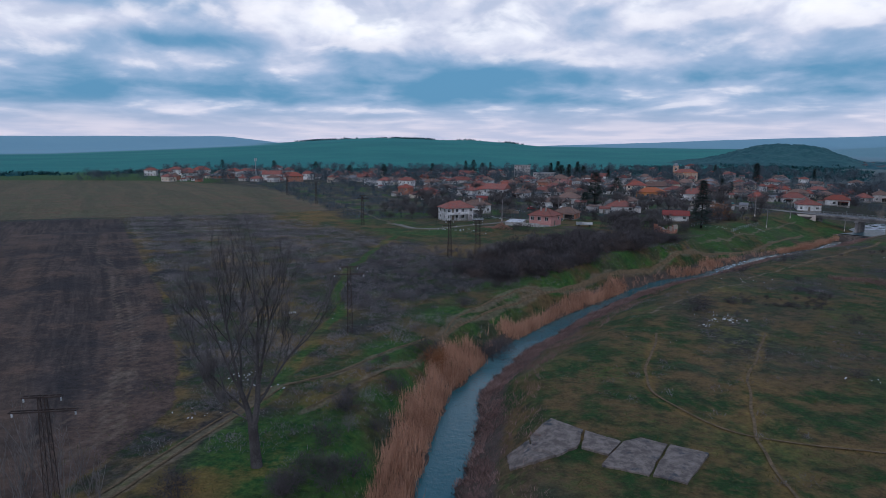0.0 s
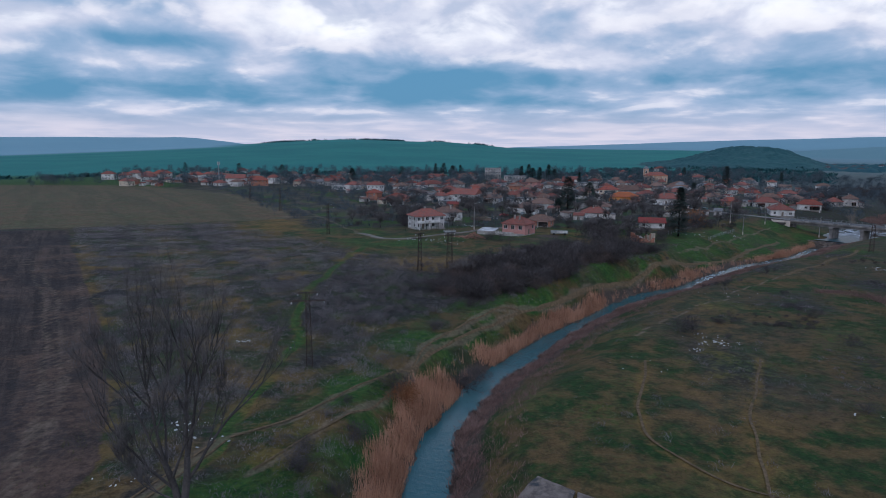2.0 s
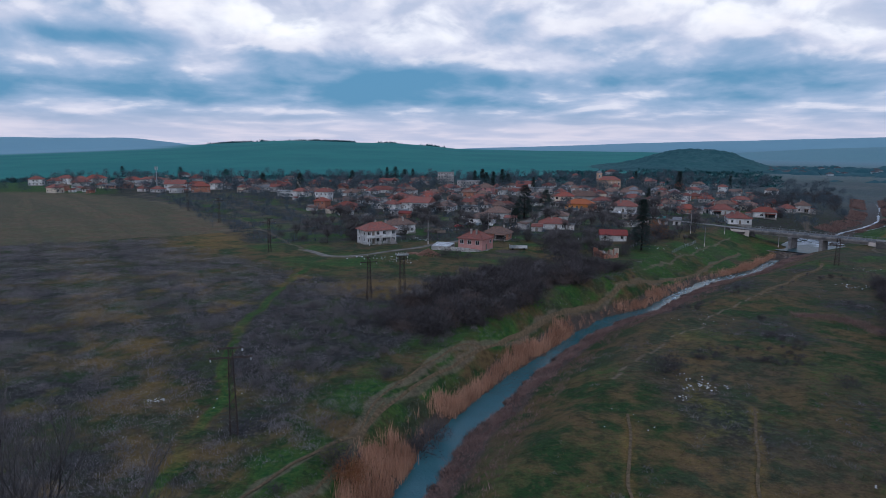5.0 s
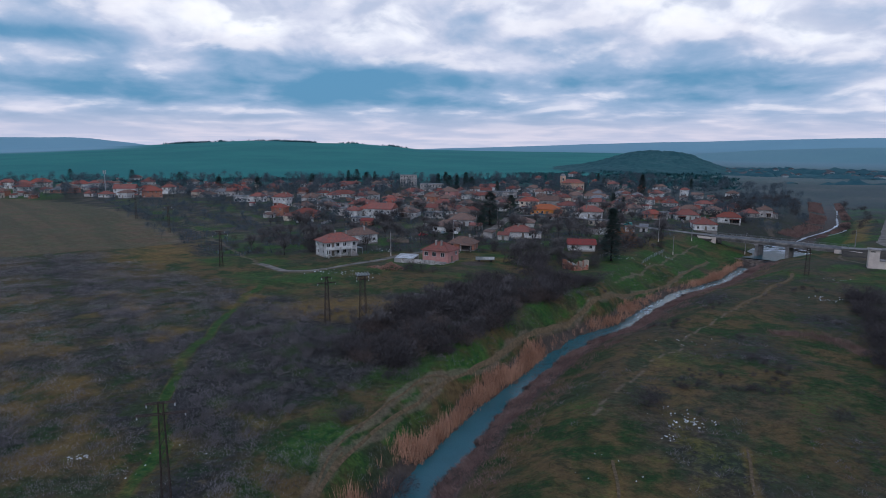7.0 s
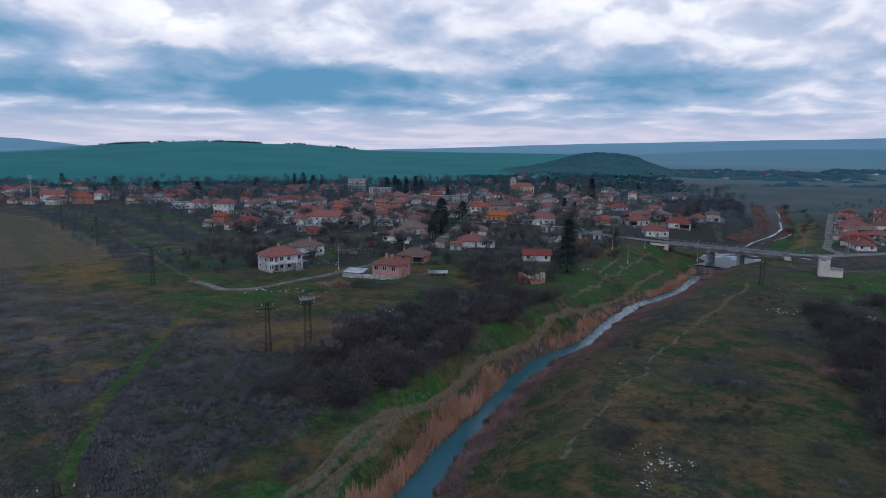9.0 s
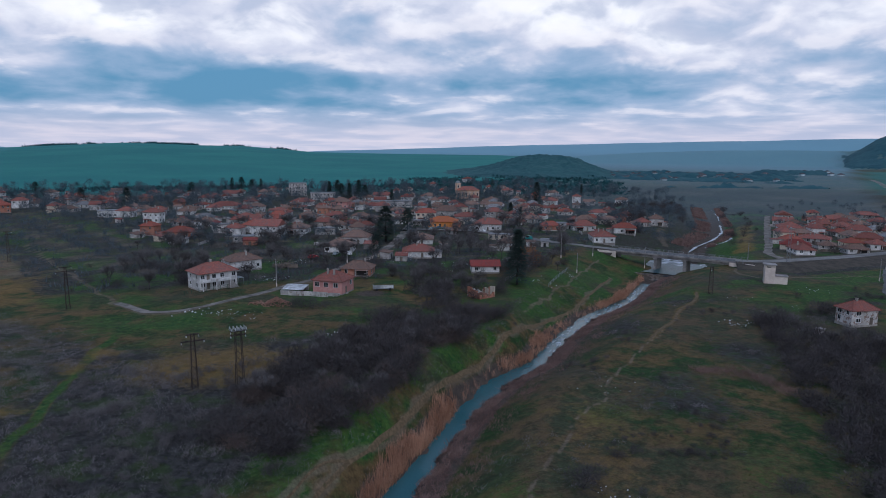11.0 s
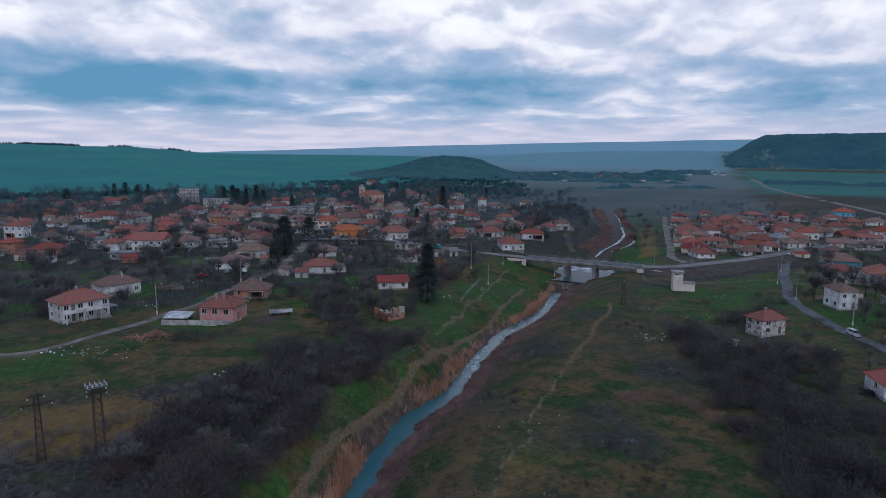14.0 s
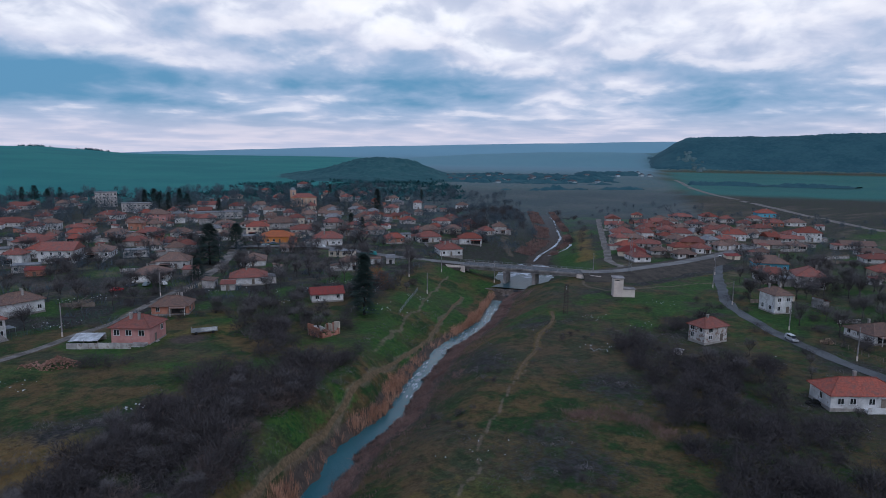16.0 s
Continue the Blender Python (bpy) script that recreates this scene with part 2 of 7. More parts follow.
TYRE = plain("tyre_rubber", (0.02, 0.02, 0.02), (0.035, 0.035, 0.035), 6.0)
PLASTIC = strands("litter_pale", (0.22, 0.23, 0.25), (0.75, 0.76, 0.78), 0.6)
RUBBLE = strands("rubble_mixed", (0.15, 0.062, 0.045), (0.36, 0.21, 0.165))
SAND = strands("sand_tan", (0.30, 0.21, 0.14), (0.44, 0.33, 0.24))
TWIG = strands("twigs_grey_brown", (0.066, 0.060, 0.062), (0.170, 0.155, 0.158))
TWIG_DARK = strands("twigs_dark", (0.037, 0.033, 0.036), (0.098, 0.086, 0.090))
TWIG_BROWN = strands("twigs_brown", (0.072, 0.055, 0.053), (0.155, 0.118, 0.108))
TWIG_RUST = strands("twigs_rust", (0.15, 0.070, 0.038), (0.30, 0.130, 0.060))
NEEDLE = strands("needles_dark_green", (0.016, 0.034, 0.032), (0.036, 0.064, 0.056))
REED = strands("reed_tan", (0.24, 0.115, 0.074), (0.64, 0.37, 0.255))
REED_DEAD = strands("reed_dead_mauve", (0.10, 0.064, 0.058), (0.32, 0.205, 0.185))
REED_DARK = strands("reed_rotting", (0.030, 0.024, 0.024), (0.10, 0.070, 0.066))
TWIG_PALE = strands("twigs_pale", (0.085, 0.076, 0.073), (0.20, 0.178, 0.172))
# village twigs tinted blue: the haze is put into their colour
TWIG_HAZE = strands("twigs_village_haze", (0.046, 0.064, 0.078), (0.115, 0.145, 0.170))
WEED = strands("weed_grey", (0.052, 0.047, 0.050), (0.265, 0.238, 0.248))
DRY_GRASS = strands("dry_grass_pale", (0.135, 0.120, 0.130), (0.44, 0.395, 0.42))
GRASS = strands("grass_tufts", (0.040, 0.058, 0.018), (0.085, 0.080, 0.030))
GLASS, _k, _s = material("window_glass", 0.12)
_s.inputs["Base Color"].default_value, _s.inputs["Specular IOR Level"].default_value = (0.022, 0.026, 0.03, 1), 0.5
WATER, _k, _s = material("water_creek", 0.16)
_s.inputs["Specular IOR Level"].default_value = 0.4
_murk = _k.noise(place(_k), 0.15, 3)
_wave = _k.noise(place(_k), 1.3, 4, 0.6)
finish(_k, _s, _k.mix(_murk, (0.014, 0.078, 0.095), (0.032, 0.125, 0.148)), _wave, 0.5, 0.15)
WATER_POOL, _k, _s = material("water_pool", 0.36)
_s.inputs["Specular IOR Level"].default_value = 0.38
finish(_k, _s, _k.mix(_k.noise(place(_k), 0.2, 3), (0.012, 0.040, 0.052), (0.030, 0.085, 0.105)), _k.noise(place(_k), 1.1, 4, 0.6), 0.6, 0.25)
# pale tone for broken water that also paints the sky's reflection
FOAM_REFLECT = plain("water_foam_and_reflection", (0.06, 0.09, 0.12), (0.56, 0.61, 0.68), 0.9, 0.4, vary=0.02)


def paint(name, colour):
    return plain("paint_" + name, tuple(c * 0.85 for c in colour), colour, 3.0, 0.35, 0.0, 0.05, 0.05)


# the ground: what grows on it or was done to it is told by two sets of zones; far haze is painted in too
GROUND, k, s = material("ground_soil_and_grass", 0.96)
at = place(k)
za = k.add("ShaderNodeSeparateColor", {0: k.add("ShaderNodeAttribute", attribute="zone_a").outputs["Color"]})
zb = k.add("ShaderNodeSeparateColor", {0: k.add("ShaderNodeAttribute", attribute="zone_b").outputs["Color"]})
zc = k.add("ShaderNodeSeparateColor", {0: k.add("ShaderNodeAttribute", attribute="zone_c").outputs["Color"]})
wide, mid, small, grit = k.noise(at, 0.022, 4), k.noise(at, 0.13, 5, 0.6), k.noise(at, 0.9, 4, 0.65), k.noise(at, 4.0, 3, 0.65)
rough_edge = k.math("MULTIPLY", k.math("SUBTRACT", k.math("ADD", k.math("MULTIPLY", mid, 0.55), k.math("MULTIPLY", small, 0.45)), 0.5), 1.5)


def zone(socket, soft=0.22):
    return k.step(k.math("ADD", socket, rough_edge), 0.5 - soft, 0.5 + soft)


grass = k.mix(k.step(mid, 0.40, 0.58), (0.017, 0.045, 0.010), (0.104, 0.068, 0.028))
grass = k.mix(k.math("MULTIPLY", k.step(wide, 0.47, 0.60), 0.45), grass, (0.066, 0.050, 0.040))
grass = k.mix(k.math("MULTIPLY", k.step(small, 0.50, 0.66), 0.5), grass, (0.092, 0.062, 0.032))
grass = k.mix(k.math("MULTIPLY", k.step(k.noise(at, 0.33, 4, 0.6), 0.54, 0.66), 0.6), grass, (0.022, 0.030, 0.013))
scrub = k.mix(k.step(small, 0.35, 0.65), (0.017, 0.017, 0.017), (0.050, 0.047, 0.048))
scrub = k.mix(k.math("MULTIPLY", k.step(mid, 0.50, 0.62), 0.8), scrub, (0.030, 0.048, 0.016))
tone = k.mix(zone(zb.outputs[0]), grass, scrub)
lush = k.mix(k.step(small, 0.3, 0.7), (0.010, 0.056, 0.011), (0.052, 0.094, 0.018))
tone = k.mix(zone(za.outputs[1]), tone, lush)
ochre = k.mix(small, (0.21, 0.105, 0.030), (0.13, 0.105, 0.035))
tone = k.mix(k.math("MULTIPLY", zone(zc.outputs[1]), 0.75), tone, ochre)
lengthwise = k.add("ShaderNodeVectorMath", {0: at, 1: (-0.47, 0.88, 0)}, operation="DOT_PRODUCT").outputs["Value"]
crosswise = k.add("ShaderNodeVectorMath", {0: at, 1: (0.88, 0.47, 0)}, operation="DOT_PRODUCT").outputs["Value"]
rows_at = k.add("ShaderNodeCombineXYZ", {0: crosswise, 1: k.math("MULTIPLY", lengthwise, 0.07), 2: 0.0}).outputs[0]
furrow, swath = k.noise(rows_at, 0.45, 5, 0.7, 0.6), k.noise(rows_at, 0.07, 4, 0.55, 0.8)
plough = k.mix(k.step(furrow, 0.36, 0.66), (0.026, 0.021, 0.020), (0.076, 0.055, 0.048))
plough = k.mix(k.math("MULTIPLY", k.step(swath, 0.52, 0.64), 0.55), plough, (0.098, 0.064, 0.046))
plough = k.mix(k.math("MULTIPLY", k.step(small, 0.5, 0.7), 0.4), plough, (0.105, 0.068, 0.055))
plough = k.mix(k.math("MULTIPLY", k.step(k.noise(at, 0.035, 3), 0.46, 0.60), 0.6), plough, (0.022, 0.021, 0.024))
plough = k.mix(k.math("MULTIPLY", zone(zc.outputs[1]), 0.7), plough, k.mix(small, (0.075, 0.046, 0.036), (0.15, 0.095, 0.068)))
tone = k.mix(zone(za.outputs[0], 0.12), tone, plough)
stubble = k.mix(k.step(mid, 0.3, 0.7), (0.130, 0.085, 0.052), (0.084, 0.088, 0.044))
stubble = k.mix(k.math("MULTIPLY", k.step(swath, 0.42, 0.62), 0.6), stubble, (0.060, 0.066, 0.036))
stubble = k.mix(k.math("MULTIPLY", k.step(furrow, 0.45, 0.65), 0.4), stubble, (0.13, 0.085, 0.055))
tone = k.mix(zone(zc.outputs[0]), tone, stubble)
mud = k.mix(small, (0.045, 0.035, 0.03), (0.10, 0.075, 0.062))
tone = k.mix(zone(zb.outputs[1]), tone, mud)
dirt = k.mix(small, (0.12, 0.090, 0.066), (0.20, 0.155, 0.115))
trodden = k.step(k.math("ADD", za.outputs[2], k.math("MULTIPLY", rough_edge, 0.8)), 0.2, 0.8)
tone = k.mix(k.math("MULTIPLY", trodden, 0.62), tone, dirt)
# the crop's teal includes a painted haze tone
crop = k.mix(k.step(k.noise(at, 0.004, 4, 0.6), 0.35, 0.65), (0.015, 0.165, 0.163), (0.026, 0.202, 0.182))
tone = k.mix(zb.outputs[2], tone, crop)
# zone_c's blue channel paints distance haze over the land's own colour
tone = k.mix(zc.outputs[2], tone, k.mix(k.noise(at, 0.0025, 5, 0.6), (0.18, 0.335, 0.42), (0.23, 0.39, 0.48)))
speck = k.math("ADD", k.math("MULTIPLY", k.noise(at, 0.55, 5, 0.75), 0.6), k.math("MULTIPLY", k.noise(at, 2.6, 4, 0.7), 0.4))
near_land = k.math("SUBTRACT", 1.0, k.math("MAXIMUM", zb.outputs[2], zc.outputs[2]), True)
worn = k.math("ADD", k.math("MULTIPLY", k.math("MULTIPLY", k.math("SUBTRACT", speck, 0.5), 3.2), near_land), 0.95)
tone = k.add("ShaderNodeHueSaturation", {"Value": k.math("MAXIMUM", worn, 0.35), "Color": tone}).outputs[0]
finish(k, s, tone, k.math("ADD", k.math("MULTIPLY", small, 0.7), k.math("MULTIPLY", grit, 0.3)), 0.7, 0.35)
# both wood colours are shifted to blue-teal to paint distance haze
WOODLAND_HAZE = wood_roof("wood_far_haze", (0.018, 0.076, 0.088), (0.038, 0.108, 0.116))
WOODLAND_HAZE_DARK = wood_roof("wood_hill_haze", (0.020, 0.074, 0.096), (0.038, 0.104, 0.124))
# far houses: bluish colours paint the haze in front of them
FAR_WALL = plain("far_wall_haze", (0.26, 0.32, 0.36), (0.46, 0.52, 0.56), 0.3)
FAR_ROOF = plain("far_roof_haze", (0.060, 0.068, 0.078), (0.105, 0.095, 0.10), 0.3)
ROCK = plain("cliff_pale_rock", (0.060, 0.115, 0.125), (0.12, 0.175, 0.185), 0.03)


# ---- the lie of the land ----
CREEK = np.array([(-8, -300), (-6, -60), (-4, 40), (-0.9, 73), (2.1, 92), (3.9, 105.5), (10.2, 120), (14.8, 130.5), (23.4, 142.3), (31.4, 155.0), (44.5, 170.9), (56.5, 185.7),
                  (69.5, 198.4), (85.3, 208.3), (101.2, 224.7), (123, 244), (140, 253.8), (153.5, 263), (178, 286), (205, 303), (232, 326), (262, 354), (300, 381),
                  (339, 423), (381, 475), (450, 560), (560, 690), (700, 850)], float)
CREEK_Z = np.array([-6.5] * 18 + [-6.6, -5.1, -5.1, -4.6, -4.2, -3.8, -3.2, -2.4, -1.6, -0.9])


def smooth(v, a, b):
    """0 below a, 1 above b, and a soft step between."""
    u = np.clip((np.asarray(v, float) - a) / (b - a), 0, 1)
    return u * u * (3 - 2 * u)


def to_line(x, y, line):
    """The distance from a polyline, the side (positive to its right), and how far along it, in vertices."""
    x, y = np.asarray(x, float), np.asarray(y, float)
    best, side, along = np.full(x.shape, 1e9), np.ones(x.shape), np.zeros(x.shape)
    for i in range(len(line) - 1):
        (ax, ay), (bx, by) = line[i], line[i + 1]
        ux, uy = bx - ax, by - ay
        k = np.clip(((x - ax) * ux + (y - ay) * uy) / (ux * ux + uy * uy), 0, 1)
        px, py = x - ax - k * ux, y - ay - k * uy
        d = np.hypot(px, py)
        near = d < best
        best = np.where(near, d, best)
        side = np.where(near, np.where(px * uy - py * ux >= 0, 1.0, -1.0), side)
        along = np.where(near, i + k, along)
    return best, side, along


def bearing(x, y):
    return np.degrees(np.arctan2(np.asarray(x, float), np.asarray(y, float))), np.hypot(x, y)


def ripple(x, y, size, seed=0.0):
    """Soft bumps of about that size, from -1 to 1."""
    u, v = np.asarray(x, float) / size * 6.28, np.asarray(y, float) / size * 6.28
    return (np.sin(u * 0.83 + v * 0.41 + seed) + np.sin(u * -0.37 + v * 0.93 + 1.7 * seed + 1) + np.sin(u * 1.71 - v * 0.66 + 2.3 * seed + 2) * 0.6
            + np.sin(u * 0.9 + v * 1.9 + seed * 3.1 + 4) * 0.5) / 3.1


def creek_half(k):
    """Half the width of the water along the creek."""
    return np.interp(k, [2, 3, 4, 4.5, 5.2, 6, 7, 8, 9, 10, 11, 12, 12.5, 13, 14, 15, 16, 17, 18], [3.0, 2.9, 3.5, 3.2, 2.6, 2.7, 3.0, 3.2, 2.6, 2.0, 2.2, 3.0, 2.7, 2.2, 2.3, 2.6, 2.8, 2.3, 2.7])


def hills(x, y):
    az, r = bearing(x, y)
    crop = np.interp(az, [-40, -31, -21.6, -14, -9, -6.4, -4, -1, 2.6, 5.5, 8.3, 15, 24, 34], [0, 4, 24, 44, 60, 68, 66, 60, 58, 46, 30, 24, 20, 4])
    z = crop * (0.35 * smooth(r, 780, 2300) + 0.65 * smooth(r, 1000, 3300)) * (1 - smooth(r, 3500, 4400))
    left = np.interp(az, [-80, -36, -25, -19.5, -18, -15.5, -12], [84, 80, 84, 90, 84, 60, 20])
    right = np.interp(az, [4, 8, 14, 20, 26, 34, 42, 52, 70, 90], [12, 26, 44, 62, 78, 94, 112, 126, 130, 120])
    far = np.where(az < -8, left, right) + 3.0 * ripple(x, y, 900, 2)
    z = np.maximum(z, far * smooth(r, 3900, 4550))
    second = np.interp(az, [20, 30, 36, 42, 48, 54, 60], [0, 18, 40, 52, 54, 48, 40])
    z = np.maximum(z, second * smooth(r, 2300, 3000) * (1 - smooth(r, 3200, 3900)))
    # the small wooded hill behind the village and the long flat-topped one
    u, v = np.asarray(x) - 660, np.asarray(y) - 1236
    across, deep = u * 0.882 - v * 0.47, u * 0.47 + v * 0.882
    z = z + 30 * np.exp(-np.where(across > 0, (across / 84) ** 2, (across / 112) ** 2) ** 1.5 - (deep / 190) ** 2)
    mesa = np.interp(az, [48.8, 49.9, 51.1, 52.1, 53, 54.6, 58.5, 62.5, 68, 90, 110], [0, 12, 47, 80, 98, 103, 102, 110, 116, 120, 90])
    z = np.maximum(z, (mesa + 2.5 * ripple(x, y, 260, 5) * (mesa > 20)) * smooth(r, 2030, 2420) * (1 - smooth(r, 3300, 3700)))
    return z


def ground_z(x, y):
    x, y = np.asarray(x, float), np.asarray(y, float)
    d, side, k = to_line(x, y, CREEK)
    near = 1 - smooth(np.hypot(x, y), 420, 700)
    left = (2.6 * smooth(y, 115, 200) - 1.0 * smooth(y, 300, 420) + 1.8 * smooth(-x, 30, 140)) * near
    right = (0.9 * smooth(x, 130, 200) - 0.3) * near
    plain = np.where(side < 0, left, right) + 0.22 * ripple(x, y, 23) + 0.35 * ripple(x, y, 71, 3)
    wide_l = 8.5 + 30 * smooth(k, 13, 18.5) - 10 * smooth(k, 20, 22)
    wide_r = 9.5 + 8.5 * smooth(k, 4.6, 7) + 2 * smooth(k, 13, 18) + 6 * smooth(k, 19, 22)
    wide = np.where(side < 0, wide_l, wide_r)
    bed = np.interp(k, np.arange(len(CREEK)), CREEK_Z)
    half = creek_half(k)
    half = half + 0.3 * ripple(x, y, 19, 1) + 9.0 * smooth(k, 18.7, 19.2) * (1 - smooth(k, 20.0, 20.7))
    rise = smooth(d, half, half + wide) * 0.45 + np.clip((d - half) / wide, 0, 1) * 0.55
    shore = half + 0.75 * ripple(x, y, 8, 4) + 0.75 * ripple(x, y, 4.6, 6)
    z = bed - 0.7 + 1.0 * smooth(d, shore - 1.6, shore + 0.6)
    z = z + (plain - bed - 0.3) * rise
    return z + hills(x, y)


# ---- building blocks ----
def box(x0, x1, y0, y1, z0, z1):
    v = [(x, y, z) for z in (z0, z1) for x, y in ((x0, y0), (x1, y0), (x1, y1), (x0, y1))]
    return v, [(3, 2, 1, 0), (4, 5, 6, 7), (0, 1, 5, 4), (1, 2, 6, 5), (2, 3, 7, 6), (3, 0, 4, 7)]


def join(*pieces):
    v, f = [], []
    for pv, pf in pieces:
        base = len(v)
        v.extend(pv)
        f.extend(tuple(i + base for i in q) for q in pf)
    return v, f


def tube(a, b, ra, rb, sides=5):
    """A tapered rod from a to b."""
    a, b = Vector(a), Vector(b)
    d = (b - a).normalized()
    u = d.orthogonal().normalized()
    w = d.cross(u)
    v = []
    for p, r in ((a, ra), (b, rb)):
        for i in range(sides):
            t = 6.2832 * i / sides
            v.append(tuple(p + (u * math.cos(t) + w * math.sin(t)) * r))
    f = [(i, (i + 1) % sides, sides + (i + 1) % sides, sides + i) for i in range(sides)]
    return v, f + [tuple(range(sides))[::-1], tuple(range(sides, 2 * sides))]


def moved(piece, m):
    return [tuple(m @ Vector(p)) for p in piece[0]], piece[1]


def mesh_of(name, piece, mat, shade=False):
    me = bpy.data.meshes.new(name)
    me.from_pydata(piece[0], [], piece[1])
    me.materials.append(mat)
    if shade:
        me.shade_smooth()
    return me


def part(name, piece, mat, parent, label="", shade=False):
    """One mesh object under a thing or a part."""
    ob = new(name, piece if isinstance(piece, bpy.types.Mesh) else mesh_of(name, piece, mat, shade))
    ob.parent = parent
    return tagged(ob, label)


def thing(name, x, y, z=None, turn=0.0, label="", category="", group="", kind=""):
    """An Empty at the foot of a thing, for its parts."""
    ob = new(name)
    ob.matrix_basis = pose(x, y, float(ground_z(x, y)) if z is None else z, 0, 0, turn)
    return tagged(ob, label, category, group, kind)


def single(name, piece, mat, label, category, kind="", group="", shade=False):
    return tagged(new(name, mesh_of(name, piece, mat, shade)), label, category, group, kind)


def gz(x, y):
    return float(ground_z(x, y))


# ---- ground: one sheet to the horizon ----
def steps(core0, core1, fine, end0, end1, most):
    v = list(np.arange(core0, core1 + 0.01, fine))
    for end, sign in ((end0, -1), (end1, 1)):
        s, at_ = fine, (core0 if sign < 0 else core1)
        while (at_ - end) * sign < 0:
            s = min(s * 1.09, most)
            at_ += s * sign
            v.append(at_)
    return np.array(sorted(v))


gx, gy = steps(-100, 245, 1.0, -4200, 4700, 48.0), steps(50, 325, 1.0, -700, 4800, 48.0)
X, Y = np.meshgrid(gx, gy)
Z = ground_z(X, Y)
cols, rows_ = len(gx), len(gy)
idx = np.arange(cols * rows_).reshape(rows_, cols)
quads = np.stack([idx[:-1, :-1], idx[:-1, 1:], idx[1:, 1:], idx[1:, :-1]], -1).reshape(-1, 4)
me = bpy.data.meshes.new("ground")
me.vertices.add(cols * rows_)
me.vertices.foreach_set("co", np.stack([X, Y, Z], -1).ravel())
me.loops.add(quads.size)
me.loops.foreach_set("vertex_index", quads.ravel())
me.polygons.add(len(quads))
me.polygons.foreach_set("loop_start", np.arange(0, quads.size, 4))
me.update()
me.shade_smooth()
me.materials.append(GROUND)

FOOTPATHS = [
    ([(42, 122), (37, 110), (33.7, 102), (31, 92), (31, 88), (34.7, 82), (39.7, 76.4), (46.4, 74.6), (53, 72), (70, 69), (95, 66)], 0.20),
    ([(63, 122), (54, 106), (48, 98), (45, 90), (42, 82), (39.7, 76.4), (37, 67), (36, 55)], 0.22),
    ([(165, 241), (156, 231), (143, 223.5), (133, 213.5), (122, 206), (113, 199)], 0.5),
    ]
BANKPATHS = [  # dirt paths on the left bank
    ([(-24, 93), (-16, 98), (-9, 111), (-0.7, 118.9), (5.1, 132), (12, 142.5), (20.4, 153.7), (22.9, 157.2), (26.5, 160.9), (30.5, 164.7)], 0.24),
    ([(30.5, 164.7), (36, 171), (42, 178.5), (49, 187), (64, 201), (75.5, 211), (100.5, 233), (123, 251.5), (163, 290)], 0.42),
    ([(-0.7, 118.9), (3.5, 133.2), (10.4, 143.7), (18.8, 154.9), (21.3, 158.4), (26.5, 160.9)], 0.16),
    ([(-19, 84), (-12, 95), (-6, 104), (-2, 114), (4, 131)], 0.18),
    ([(-41.8, 50.4), (-35.8, 61.4), (-30.8, 76.2), (-25.8, 92)], 0.17),
    ([(-40.3, 49.6), (-34.3, 60.6), (-29.3, 75.8), (-24.3, 92)], 0.17),
]
FIELD_RUTS = [  # where the tractor turned at the field's corner
    [(-112, 205), (-84, 165), (-67, 134), (-52, 105), (-45, 88), (-41, 76), (-44, 66)],
    [(-114, 204), (-86, 164), (-69, 133), (-54, 104), (-47, 87), (-43, 76), (-46, 66)],
    [(-90, 190), (-72, 150), (-58, 120), (-50, 100), (-48, 84), (-50, 72)],
]
TRACKS = [  # a line and half its width: field track, footpaths on both banks
    ([(-41, 50), (-35, 61), (-30, 76), (-25, 92), (-24, 110), (-23, 132), (-26, 160), (-23.5, 197), (-19, 227), (-15, 262)], 0.34),
    ([(122, 206), (105, 192), (92, 181), (68, 161), (46, 138)], 0.3),
    ([(262, 238), (242, 243.5), (229, 247.5), (214, 248.5), (204, 252), (203, 259), (207, 266), (212, 272)], 0.8),
    ([(92, 232), (110, 250), (128, 268), (150, 292), (172, 313)], 0.5),
    ([(75, 342), (57, 319), (46, 303), (38, 291), (26, 280), (12, 267.5), (-3, 258), (-12, 259), (-22, 275)], 1.9),
    ([(-20, 272), (-26, 283), (-39, 318), (-53, 354), (-78, 418)], 0.9),
    ([(240, 352), (262, 385), (290, 412), (318, 450), (330, 500)], 2.0),
]
d, side, along = to_line(X, Y, CREEK)
az, r = bearing(X, Y)
left_bank, right_bank = side < 0, side > 0
track = np.zeros(X.shape)
verge = np.zeros(X.shape)
for line, half in TRACKS:
    td = to_line(X + 1.6 * ripple(X, Y, 23, half * 40), Y + 1.4 * ripple(X, Y, 17, half * 31), line)[0]
    track = np.maximum(track, (0.25 if half == 0.34 else 1.0) * (1 - smooth(td, half * 0.25, half * 1.5)))
    verge = np.maximum(verge, (1 - smooth(td, 0.7, 1.8)) * ((0.66 + 0.3 * ripple(X, Y, 21, 3)) if half == 0.34 else 0.8 * (0.42 + 0.25 * ripple(X, Y, 21, 3))))
for line, half in BANKPATHS:
    td = to_line(X + 1.2 * ripple(X, Y, 19, 3), Y + 1.2 * ripple(X, Y, 15, 5), line)[0]
    track = np.maximum(track, (0.88 + 0.2 * ripple(X, Y, 7, 4)) * (1 - smooth(td, 0.25, 1.15)))
for line in FIELD_RUTS:
    td = to_line(X + 0.8 * ripple(X, Y, 31, 3), Y, line)[0]
    track = np.maximum(track, (0.55 + 0.25 * ripple(X, Y, 9, 4)) * (1 - smooth(td, 0.2, 1.1)))
ochre_way = np.zeros(X.shape)
